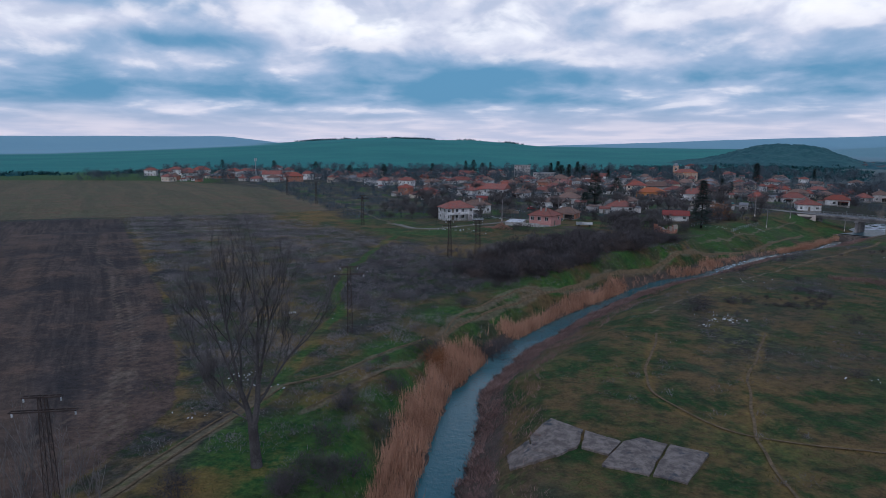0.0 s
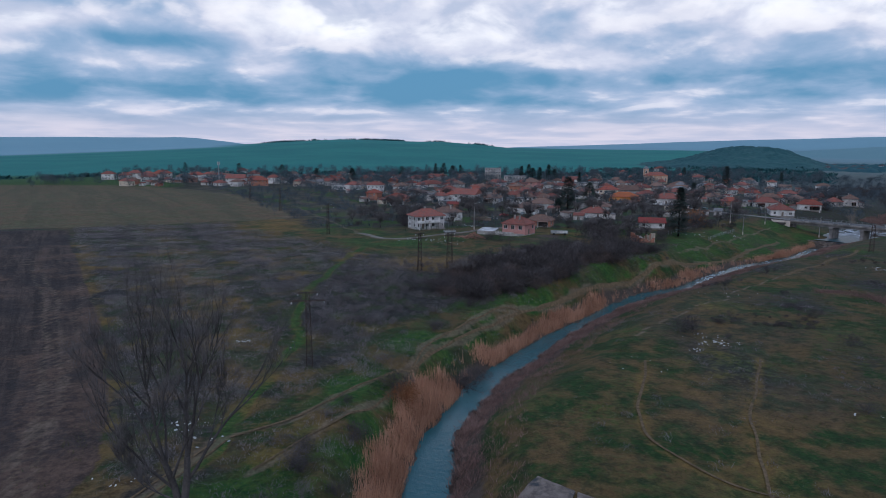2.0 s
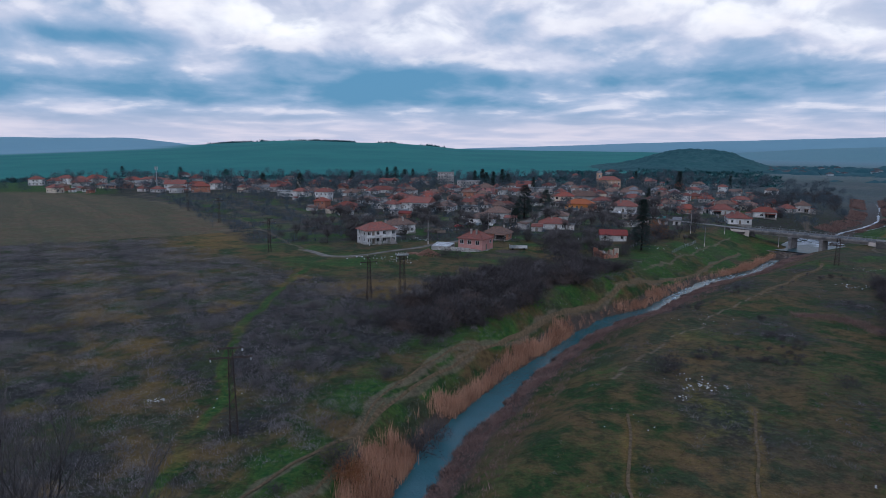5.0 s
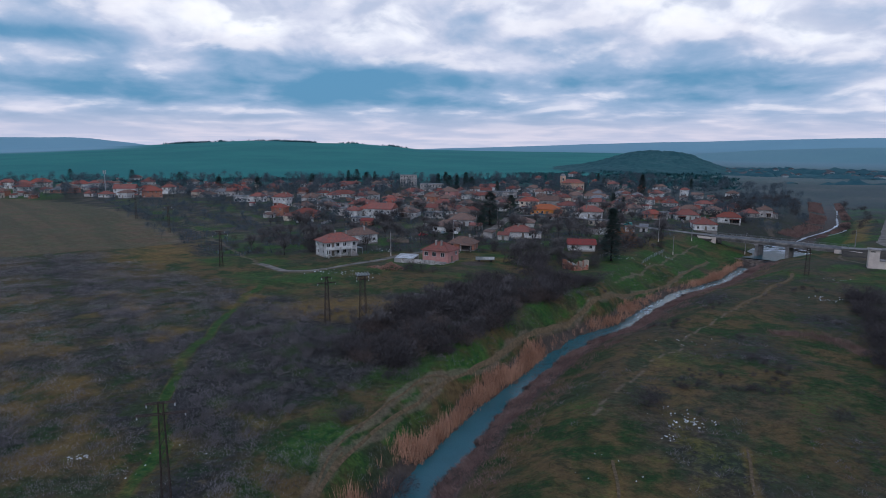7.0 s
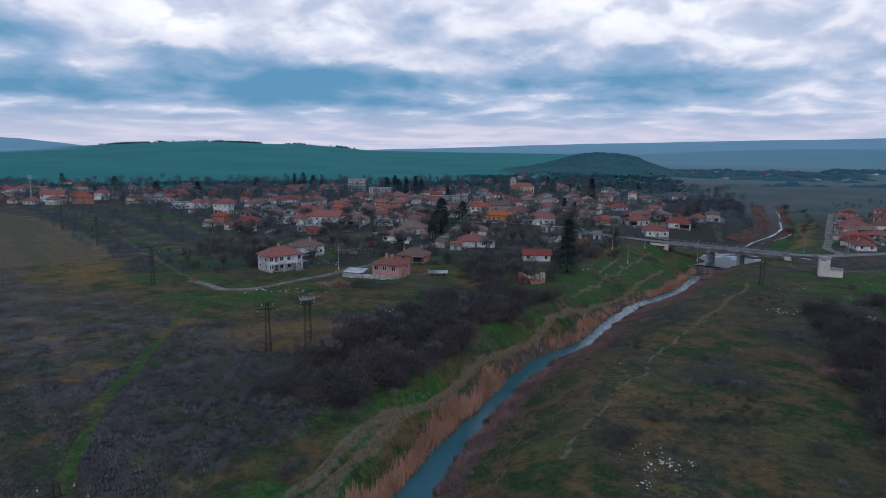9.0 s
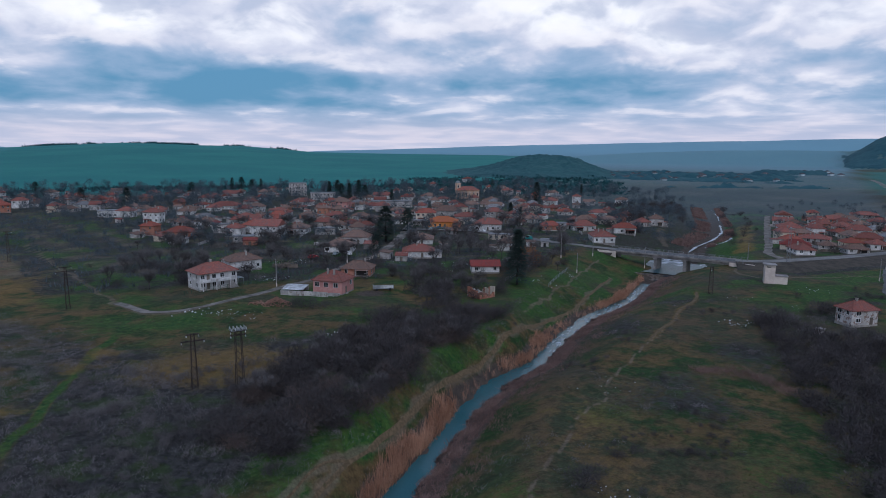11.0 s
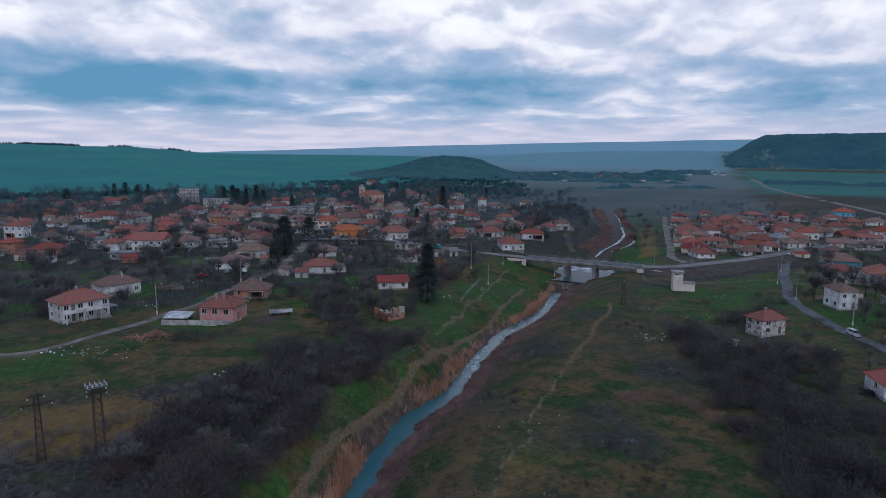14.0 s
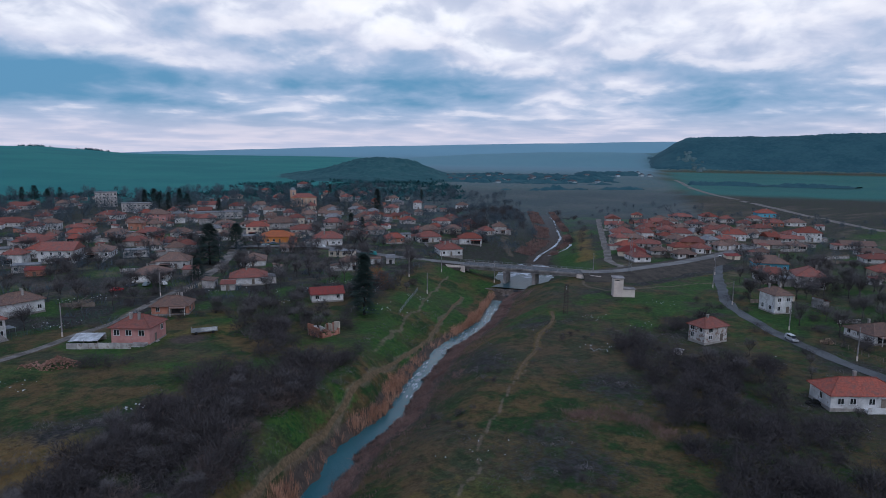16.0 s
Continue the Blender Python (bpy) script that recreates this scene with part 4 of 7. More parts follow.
def bush_mesh(seed, mat, count=760, size=2.4, width=0.026):
    """A round leafless shrub: fine twigs all through a lumpy dome, on a few stems."""
    rng.seed(seed)
    lumps = [(rng.uniform(-0.55, 0.55), rng.uniform(-0.55, 0.55), rng.uniform(0.25, 0.7), rng.uniform(0.4, 0.65)) for _ in range(7)]
    v, f = [], []
    for i in range(count):
        lx, ly, lz, lr = lumps[i % 7]
        o = Vector((rng.gauss(0, 1), rng.gauss(0, 1), rng.gauss(0.25, 0.8))).normalized()
        q = rng.random() ** 0.45
        p = (Vector((lx, ly, lz)) + o * lr * q) * size
        p.z = max(p.z, 0.05)
        d = (o * 0.7 + Vector((rng.gauss(0, 0.6), rng.gauss(0, 0.6), rng.gauss(0.35, 0.5)))).normalized()
        w = d.orthogonal().normalized()
        w.rotate(Matrix.Rotation(rng.uniform(0, 6.28), 3, d))
        ln = size * rng.uniform(0.14, 0.34)
        b_ = len(v)
        v += [tuple(p - w * width), tuple(p + w * width), tuple(p + d * ln)]
        f.append((b_, b_ + 1, b_ + 2))
    for i in range(7):
        lx, ly, lz, lr = lumps[i]
        b_ = len(v)
        v += [(-0.06 + lx * 0.2, 0, -0.1), (0.06 + lx * 0.2, 0.03, -0.1), (lx * size, ly * size, (lz + lr * 0.3) * size)]
        f.append((b_, b_ + 1, b_ + 2))
    return mesh_of("twigs", (v, f), mat)


BUSHES = [bush_mesh(s_, TWIG_DARK) for s_ in (21, 22, 23)]
BUSHES_THIN = [bush_mesh(s_, TWIG_DARK, 480, 2.4, 0.034) for s_ in (24, 25, 26, 27)]
BUSHES_PALE = [bush_mesh(s_, TWIG, 560) for s_ in (31, 32)]
BUSH_RUST = bush_mesh(41, TWIG_RUST, 1000, 2.4, 0.035)


def bush(me_, x, y, size, name="bush", label="leafless dark brown thorn bush", group="thorn bushes"):
    ob = new(name, me_)
    ob.matrix_basis = pose(x, y, gz(x, y) - 0.1, 0, 0, rng.uniform(0, 360)) @ Matrix.Diagonal((size, size, size * rng.uniform(0.85, 1.25), 1))
    return tagged(ob, label, "bush", group)


def main_limb(out, p, way, length, r, depth):
    """An upright limb of a tall tree: few forks, wide of one another, fine at the ends."""
    q, d = p.copy(), way.copy()
    segs = 4 if depth > 2 else 3
    for i in range(segs):
        d = (d + Vector((rng.gauss(0, 0.09), rng.gauss(0, 0.09), 0.07))).normalized()
        e = q + d * (length / segs)
        out.append(tube(q, e, 0.78 * r * (1 - 0.5 * i / segs), 0.78 * r * (1 - 0.5 * (i + 1) / segs), 6 if depth > 2 else 3))
        q = e
        if depth > 0 and i > 0 and rng.random() < 0.75:
            t = rng.uniform(0, 6.28)
            out_way = (d * rng.uniform(0.6, 1.1) + Vector((math.cos(t), math.sin(t), 0.1)) * rng.uniform(0.45, 0.85)).normalized()
            main_limb(out, q, out_way, length * rng.uniform(0.38, 0.62), max(r * 0.46, 0.022), depth - 1)
    if depth < 2:
        TIPS.append(tuple(q))
    if depth > 0:
        for s_ in (-1, 1):
            t = rng.uniform(0, 3.14)
            out_way = (d + Vector((math.cos(t), math.sin(t), 0)) * s_ * rng.uniform(0.2, 0.45)).normalized()
            main_limb(out, q, out_way, length * rng.uniform(0.5, 0.7), max(r * 0.55, 0.022), depth - 1)


# the lone bare tree by the field track: two tall stems that fork low
rng.seed(5)
lone = thing("bare_tree", -21.0, 68.2, None, 20, "tall leafless tree with a fan of grey limbs", "tree")
lone.scale = (0.96, 0.96, 1.2)
TIPS = []
part("trunk", join(tube((0, 0, -0.5), (-0.15, 0, 2.2), 0.74, 0.60, 12), tube((-0.15, 0, 2.2), (-0.3, 0.05, 4.6), 0.60, 0.56, 12)), BARK, lone)
for foot, way_, length, r in (((-0.45, 0, 4.4), (-0.30, 0.05, 1.0), 3.4, 0.36), ((0.0, 0, 4.4), (0.14, -0.05, 1.0), 3.8, 0.38)):
    a_ = Vector(foot)
    b_ = a_ + Vector(way_).normalized() * length
    part("stem", join(tube(a_, (a_ + b_) / 2 + Vector((0.1, 0, 0)), r, r * 0.88, 9), tube((a_ + b_) / 2 + Vector((0.1, 0, 0)), b_, r * 0.88, r * 0.74, 9)), BARK, lone)
for foot, lean_x, lean_y, length, r in (((-1.4, 0.2, 7.4), -0.46, 0.15, 5.6, 0.20), ((-1.4, 0.2, 7.5), -0.12, -0.25, 6.4, 0.24), ((-1.35, 0.2, 7.3), 0.16, 0.3, 6.0, 0.20), ((0.5, -0.2, 7.9), 0.02, 0.15, 6.6, 0.24), ((0.5, -0.2, 7.9), 0.26, -0.1, 6.2, 0.25),
                                        ((-0.8, 0.1, 5.6), -1.0, 0.3, 5.6, 0.19), ((0.25, -0.1, 6.0), 0.95, -0.2, 6.4, 0.21), ((-0.45, 0.0, 4.6), -1.9, -0.3, 3.6, 0.12), ((-1.0, 0.1, 6.3), 0.3, -0.5, 5.8, 0.18)):
    limb = []
    main_limb(limb, Vector(foot), Vector((lean_x, lean_y, 1.0)).normalized(), length, r, 4)
    part("limb", join(*limb), BARK, lone)
tip_luck = iter(TIPS * 4)
part("twig", blades(len(TIPS) * 4, lambda: (next(tip_luck), (0, 0, 1)), 1.15, 0.011, 0.5, 0.7), TWIG, lone, "fine pale twigs at the limb ends")

# ---- brush and grass that nobody could count ----
def tufts(name, pts, mat, blades_each, height, width, label, category, spread=0.35, droop=0.5):
    """One mesh of many tufts at the given places."""
    r_ = np.random.RandomState(len(pts) + 5)
    m_ = len(pts) * blades_each
    base = np.repeat(pts, blades_each, axis=0)
    size = np.repeat(r_.uniform(0.6, 1.35, len(pts)), blades_each) * r_.uniform(0.6, 1.2, m_)
    t = r_.uniform(0, 6.283, m_)
    base[:, 0] += r_.normal(0, spread, m_)
    base[:, 1] += r_.normal(0, spread, m_)
    a, b, c = base.copy(), base.copy(), base.copy()
    w = width * size
    a[:, 0] += np.cos(t) * w; a[:, 1] += np.sin(t) * w
    b[:, 0] -= np.cos(t) * w; b[:, 1] -= np.sin(t) * w
    c[:, 2] += height * size
    c[:, 0] += r_.normal(0, droop, m_) * height * size
    c[:, 1] += r_.normal(0, droop, m_) * height * size
    a[:, 2] -= 0.1; b[:, 2] -= 0.1
    co = np.stack([a, b, c], 1).reshape(-1, 3)
    me_ = bpy.data.meshes.new(name)
    me_.vertices.add(len(co))
    me_.vertices.foreach_set("co", co.ravel())
    me_.loops.add(len(co))
    me_.loops.foreach_set("vertex_index", np.arange(len(co)))
    me_.polygons.add(m_)
    me_.polygons.foreach_set("loop_start", np.arange(0, len(co), 3))
    me_.update()
    me_.materials.append(mat)
    return tagged(new(name, me_), label, category, kind="stuff")


def scatter(count, x0, x1, y0, y1, keep, seed):
    r_ = np.random.RandomState(seed)
    x, y = r_.uniform(x0, x1, count), r_.uniform(y0, y1, count)
    k_ = r_.uniform(0, 1, count) < keep(x, y)
    x, y = x[k_], y[k_]
    return np.stack([x, y, ground_z(x, y)], -1)


def along_creek(count, side_, d0, d1, k0, k1, keep, seed):
    """Places beside the creek, between two distances from its middle line."""
    r_ = np.random.RandomState(seed)
    i = np.arange(len(CREEK))
    s_ = np.concatenate([[0], np.cumsum(np.hypot(*np.diff(CREEK, axis=0).T))])
    t = r_.uniform(np.interp(k0, i, s_), np.interp(k1, i, s_), count)
    px, py = np.interp(t, s_, CREEK[:, 0]), np.interp(t, s_, CREEK[:, 1])
    tx, ty = np.interp(t + 3, s_, CREEK[:, 0]) - np.interp(t - 3, s_, CREEK[:, 0]), np.interp(t + 3, s_, CREEK[:, 1]) - np.interp(t - 3, s_, CREEK[:, 1])
    ln = np.hypot(tx, ty)
    u = r_.uniform(d0, d1, count) * side_
    x, y = px + ty / ln * u, py - tx / ln * u
    k_ = r_.uniform(0, 1, count) < keep(x, y)
    x, y = x[k_], y[k_]
    return np.stack([x, y, ground_z(x, y)], -1)


def off_tracks(x, y, clear=1.6):
    ok = np.ones(x.shape)
    for line, half in TRACKS + BANKPATHS:
        ok = ok * smooth(to_line(x, y, line)[0], half + clear * 0.4, half + clear * 1.6)
    return ok


def keep_scrub(x, y):
    d_, s_, _ = to_line(x, y, CREEK)
    e_ = np.interp(y, [40, 61, 73, 84, 103, 146, 242, 300], [-40, -39.5, -37.7, -36.5, -43.6, -65, -120, -150])
    patch = 0.06 + 0.94 * smooth(0.5 * ripple(x, y, 27, 3) + 0.5 * ripple(x, y, 10, 1), -0.30 - 0.2 * smooth(y, 135, 175), 0.10 - 0.2 * smooth(y, 135, 175))
    return (s_ < 0) * smooth(d_, 9, 14) * smooth(x - e_, 0, 4) * (1 - smooth(y - np.interp(-x, [15, 45, 80, 140], [0, 40, 80, 60]), 204, 230)) * patch * off_tracks(x, y, 1.5)


def keep_right(x, y):
    d_, s_, _ = to_line(x, y, CREEK)
    patch = np.clip((ripple(x, y, 40, 4) * 0.8 + ripple(x, y, 13, 6) * 0.5) * (0.4 + 0.6 * smooth(x, 55, 85)) + 0.8 * np.exp(-((x - 56) / 9) ** 2 - ((y - 122) / 20) ** 2), 0.0, 1)
    return (s_ > 0) * smooth(d_, 9, 13) * patch * off_tracks(x, y, 1.2)


def keep_grass(x, y):
    d_, s_, _ = to_line(x, y, CREEK)
    return smooth(d_, 7, 10) * np.clip(0.45 + 0.6 * ripple(x, y, 17, 8), 0, 1) * off_tracks(x, y, 0.8) * (np.hypot(x, y) > 50)


def keep_reeds(x, y):
    d_, s_, k_ = to_line(x, y, CREEK)
    run = np.interp(k_, [2, 6.1, 6.3, 7.2, 7.5, 10.8, 11.1, 12.1, 12.4, 13.9, 14.3, 15.6, 16.0, 17.8, 18.2], [1, 1, 0.03, 0.03, 1, 1, 0.04, 0.04, 0.5, 0.5, 0.08, 0.1, 0.7, 0.7, 0.3])
    edge_ = 7.2 + 1.2 * ripple(x, y, 17, 3) - 2.6 * smooth(k_, 6.5, 9)
    return run * smooth(d_, creek_half(k_) - 0.5, creek_half(k_) + 0.1) * (1 - smooth(d_, edge_ - 1.2, edge_ + 0.8)) * np.clip(0.75 + 0.45 * ripple(x, y, 7, 2), 0.2, 1)


def keep_dead(x, y):
    d_, s_, k_ = to_line(x, y, CREEK)
    edge_ = 6.2 + 1.6 * ripple(x, y, 15, 6)
    return smooth(d_, creek_half(k_) - 0.6 + 0.5 * ripple(x, y, 5, 2), creek_half(k_) + 0.2 + 0.5 * ripple(x, y, 5, 2)) * (1 - smooth(d_, edge_ - 1.0, edge_ + 1.0)) * np.clip(0.62 + 0.5 * ripple(x, y, 8, 5), 0.1, 1)


def keep_fringe(x, y):
    d_, s_, k_ = to_line(x, y, CREEK)
    return np.clip(0.5 + 0.7 * ripple(x, y, 15, 2), 0, 1) * off_tracks(x, y, 1.0)


def clumps(count, x0, x1, y0, y1, keep, seed, each, radius, high):
    """Feet of blades gathered in round clumps."""
    c = scatter(count, x0, x1, y0, y1, keep, seed)
    r_ = np.random.RandomState(seed)
    size = np.repeat(r_.uniform(0.45, 1.4, len(c)), each)
    p = np.repeat(c, each, axis=0)
    t, q = r_.uniform(0, 6.283, len(p)), r_.uniform(0, 1, len(p)) ** 0.6
    p[:, 0] += np.cos(t) * q * size * radius
    p[:, 1] += np.sin(t) * q * size * radius
    p[:, 2] += r_.uniform(0, 1, len(p)) * np.sqrt(1 - q * q) * size * high
    return p


def keep_clumps(x, y):
    return keep_scrub(x, y) * (0.25 + 0.75 * smooth(ripple(x, y, 31, 5), -0.25, 0.2)) * smooth(ripple(x, y, 11, 8), -0.35, 0.05)


tufts("dry_weeds", scatter(34000, -140, 95, 70, 318, keep_scrub, 1), WEED, 6, 0.30, 0.022, "grey dry weeds over the fallow land", "weeds", 0.5, 1.0)
tufts("dry_weed_clumps", clumps(7600, -140, 95, 66, 318, keep_clumps, 21, 130, 2.0, 1.5), WEED, 1, 0.27, 0.030, "mounded clumps of grey dry weeds", "weeds", 0.15, 1.1)
def keep_dry(x, y):
    return keep_scrub(x, y) * (1 - smooth(x, -14, 2)) * smooth(0.6 * ripple(x, y, 21, 6) + 0.4 * ripple(x, y, 7, 2), -0.45, 0.15)


tufts("dry_grass", scatter(150000, -140, 4, 86, 318, keep_dry, 31), DRY_GRASS, 6, 0.24, 0.026, "pale lilac-grey dry grass over the fallow land", "grass", 0.45, 0.7)
tufts("dry_weeds", scatter(12000, 10, 200, 60, 235, keep_right, 2), WEED, 6, 0.24, 0.022, "low grey dry weeds in the meadow", "weeds", 0.4, 1.0)
tufts("dry_weed_clumps", clumps(3600, 12, 200, 60, 235, keep_right, 22, 40, 1.2, 0.4), WEED, 1, 0.34, 0.030, "low mounded weeds in the meadow", "weeds", 0.1, 1.0)
tufts("grass_tufts", scatter(24000, -45, 175, 58, 250, keep_grass, 3), GRASS, 5, 0.38, 0.035, "rough olive grass tufts", "grass", 0.4, 0.6)
tufts("reeds", along_creek(38000, -1, 1.5, 9.0, 2.4, 18.2, keep_reeds, 4), REED, 7, 1.7, 0.032, "dense tan reeds along the creek", "reeds", 0.25, 0.17)
tufts("dead_reeds", along_creek(40000, 1, 1.7, 10.0, 2.4, 18.4, keep_dead, 6), REED_DEAD, 9, 0.34, 0.05, "flattened dead reeds on the creek bank", "reeds", 0.35, 0.9)


def keep_edge(x, y):
    d_, s_, k_ = to_line(x, y, CREEK)
    return (np.abs(d_ - creek_half(k_) + 0.1) < 0.7) * np.clip(0.5 + 0.9 * ripple(x, y, 12, 4), 0, 1)


tufts("reed_hummocks", along_creek(900, 1, 1.4, 3.8, 2.6, 15, keep_edge, 33), REED_DARK, 34, 0.32, 0.06, "dark hummocks of rotting reed in the shallows", "reeds", 0.28, 0.8)
tufts("bank_weeds", along_creek(7000, 1, 5.5, 13.0, 2.4, 18.4, keep_fringe, 9), REED_DEAD, 6, 0.45, 0.035, "brown weeds down the creek bank", "weeds", 0.4, 0.6)
tufts("bank_brush", along_creek(4600, -1, 4.5, 17.0, 2.4, 16.5, keep_fringe, 8), WEED, 9, 0.32, 0.025, "grey brush along the bank top", "brush", 0.4, 0.9)


# ---- thickets ----
def grow(count, inside, x0, x1, y0, y1, seed, low, high, pale=0.3, bucket=None):
    r_ = random.Random(seed)
    made = 0
    while made < count:
        x, y = r_.uniform(x0, x1), r_.uniform(y0, y1)
        if inside(x, y):
            if math.hypot(x - 85, y - 245) < 8 or math.hypot(x - 100, y - 279) < 8:
                made += 1
                continue
            me_ = r_.choice(BUSHES_PALE) if r_.random() < pale else r_.choice(BUSHES_THIN if bucket else BUSHES)
            size = r_.uniform(low, high)
            if bucket:
                gather(bucket, me_, pose(x, y, gz(x, y) - 0.1, 0, 0, r_.uniform(0, 360)) @ Matrix.Diagonal((size, size, size * r_.uniform(0.85, 1.2), 1)))
            else:
                bush(me_, x, y, size)
            made += 1


def creek_side(x, y):
    d_, s_, k_ = to_line(x, y, CREEK)
    return float(d_) * float(s_), float(k_)


def left_thicket(x, y):
    u, k_ = creek_side(x, y)
    return -36 + 14 * max(0, k_ - 12.3) < u < -10.5 - 7 * max(0, 9.6 - k_) and 8.7 < k_ < 13.9 and u < -10.5 - 6 * max(0, k_ - 12.0) and ripple(x, y, 22, 1) + 0.5 * ripple(x, y, 9, 4) > -0.34 + 0.42 * max(0, k_ - 12.2) and float(off_tracks(np.array(x), np.array(y), 2.5)) > 0.9


grow(230, left_thicket, 0, 130, 140, 275, 3, 0.9, 1.9, 0.2, "thicket")
grow(95, left_thicket, 0, 130, 140, 275, 43, 0.6, 1.5, 0.5, "thorn")
grow(26, lambda x, y: -30 < creek_side(x, y)[0] < -11 and float(off_tracks(np.array(x), np.array(y), 2.0)) > 0.9, 68, 97, 213, 233, 44, 0.9, 1.6, 0.2, "thicket")
grow(26, lambda x, y: -17 < creek_side(x, y)[0] < -8.5 and 2.5 < creek_side(x, y)[1] < 9.5 and ripple(x, y, 14, 5) > -0.1 and float(off_tracks(np.array(x), np.array(y), 1.5)) > 0.9, -25, 40, 62, 175, 5, 0.5, 1.0, 0.4)


def right_thicket(x, y):
    u = ((x - 98) * 80 - (y - 131) * 62) / 101.2
    return 0 < u < 34 and y < 208 and ripple(x, y, 20, 3) > -0.5 and math.hypot(x - 174, y - 190) > 15 and math.hypot(x - 161, y - 145) > 14


grow(330, right_thicket, 90, 205, 112, 208, 7, 0.7, 1.7, 0.45, "thicket")
grow(60, lambda x, y: ripple(x, y, 36, 4) > 0.2, 62, 105, 112, 160, 8, 0.25, 0.5, 0.6, "thicket")
grow(60, lambda x, y: 66 < x < 150 and 230 < y < 300 and creek_side(x, y)[0] < -30, 66, 150, 230, 300, 9, 0.9, 1.9, 0.4, "thicket")
grow(40, lambda x, y: ripple(x, y, 30, 8) > -0.1 and math.hypot(x - 174, y - 190) > 15, 185, 245, 140, 225, 10, 0.5, 1.1, 0.5, "thicket")
grow(60, lambda x, y: creek_side(x, y)[0] < -36 and ripple(x, y, 25, 2) > -0.2, -40, 75, 286, 345, 15, 0.5, 1.1, 0.6, "thicket")
grow(150, lambda x, y: -80 < creek_side(x, y)[0] < -20 and off_tracks(np.array([x]), np.array([y]), 6.0)[0] > 0.9 and ripple(x, y, 60, 2) > -0.3 and 21 < creek_side(x, y)[1] < 24.5, 215, 400, 335, 560, 16, 1.0, 2.2, 0.35, "thicket")
grow(22, lambda x, y: 8 < creek_side(x, y)[0] < 26 and 20.7 < creek_side(x, y)[1] < 24.5, 235, 420, 310, 540, 17, 0.8, 1.5, 0.35, "thicket")
grow(40, lambda x, y: ripple(x, y, 30, 8) > 0.1, 70, 160, 165, 225, 12, 0.3, 0.55, 0.6)
grow(230, lambda x, y: creek_side(x, y)[0] < -20 and off_tracks(np.array([x]), np.array([y]), 2.5)[0] > 0.6 and ripple(x, y, 30, 2) > -0.35, -28, 45, 138, 206, 26, 0.28, 0.6, 0.6, "brush")
flush("brush", TWIG, "low tangle of leafless grey brush", "brush")
flush("thorn", TWIG_BROWN, "lighter brown thorn bushes within the thicket", "thicket")
flush("thicket", TWIG_DARK, "dense leafless brown thorn thicket", "thicket")
for x, y, size in ((27.5, 252.6, 1.0), (30.4, 251.6, 1.2), (33.5, 250.2, 1.1), (37, 250.5, 0.8), (46, 232, 1.3), (49, 234, 1.5), (52.5, 233.5, 1.3), (56, 236, 1.2), (50, 229, 1.0), (75, 264, 1.4), (78.5, 267, 1.6), (82, 270, 1.5), (86, 275, 1.4), (79, 261, 1.2),
                   (100, 262, 1.2), (97, 256, 1.4), (93, 251, 1.5), (83, 247.5, 1.1), (66, 240, 0.9), (62, 226, 1.0), (56.5, 140, 1.3), (59.5, 142, 1.0), (84, 128, 0.9), (66, 98, 0.7), (-2.5, 111.5, 1.3), (9.5, 125.5, 1.5), (12.5, 129, 1.1), (-27, 60.5, 1.0), (-28, 64, 0.8), (-14, 88, 0.8)):
    bush(BUSHES[1], x, y, size)
for x, y, size in ((-1.8, 110, 1.15),):
    bush(BUSH_RUST, x, y, size, "bush", "leafless rusty brown shrub by the creek", "")
def rod(points, radii, sides=4):
    """One bent, tapered rod through all its points."""
    v = [(p[0] + math.cos(6.2832 * i / sides) * r, p[1] + math.sin(6.2832 * i / sides) * r, p[2]) for p, r in zip(points, radii) for i in range(sides)]
    return v, [(k_ * sides + i, k_ * sides + (i + 1) % sides, (k_ + 1) * sides + (i + 1) % sides, (k_ + 1) * sides + i) for k_ in range(len(points) - 1) for i in range(sides)]


def whip_meshes(seed):
    """A clump of slim upright shoots."""
    rng.seed(seed)
    stems, tips = [], []
    for _ in range(6):
        p, d = Vector((rng.gauss(0, 0.35), rng.gauss(0, 0.35), -0.3)), Vector((rng.gauss(0, 0.16), rng.gauss(0, 0.16), 1.0)).normalized()
        ln, r0 = rng.uniform(0.9, 1.7), rng.uniform(0.04, 0.065)
        line = [p]
        for i in range(5):
            p, d = p + d * ln, (d + Vector((rng.gauss(0, 0.12), rng.gauss(0, 0.12), 0.1))).normalized()
            line.append(p)
            tips += [tuple(p - d * ln * rng.random()) for _k in range(7)] if i > 0 else []
        stems.append(mesh_of("stem", rod(line, [r0 * (1 - 0.17 * i) for i in range(6)]), TWIG_PALE))
    feet = iter(tips)
    return stems, mesh_of("crown", blades(len(tips), lambda: (next(feet), (0, 0, 1)), 1.1, 0.018, 0.5, 0.8), TWIG_PALE)


WHIPS = [whip_meshes(s_) for s_ in (61, 62, 63)]
rng.seed(64)
for x, y, sc in ((-44, 63, 0.9), (-41.8, 65, 1.0), (-38.8, 64, 0.8), (-36.5, 62, 0.75), (-34.4, 59.5, 0.8), (-46, 67, 1.1), (-39.9, 60.5, 1.0), (-36, 57.5, 0.8), (-43, 58, 0.9), (-42.5, 61, 1.0), (-37.6, 59.5, 0.9), (-40.5, 57.5, 0.9), (-45.5, 61, 1.0)):
    ob = thing("sapling", x, y, None, rng.uniform(0, 360), "slim leafless saplings at the field corner", "sapling", "field saplings")
    ob.scale = (sc, sc, sc * rng.uniform(0.85, 1.1))
    stems_, crown_ = rng.choice(WHIPS)
    for me_ in stems_:
        part("stem", me_, None, ob)
    part("crown", crown_, None, ob)


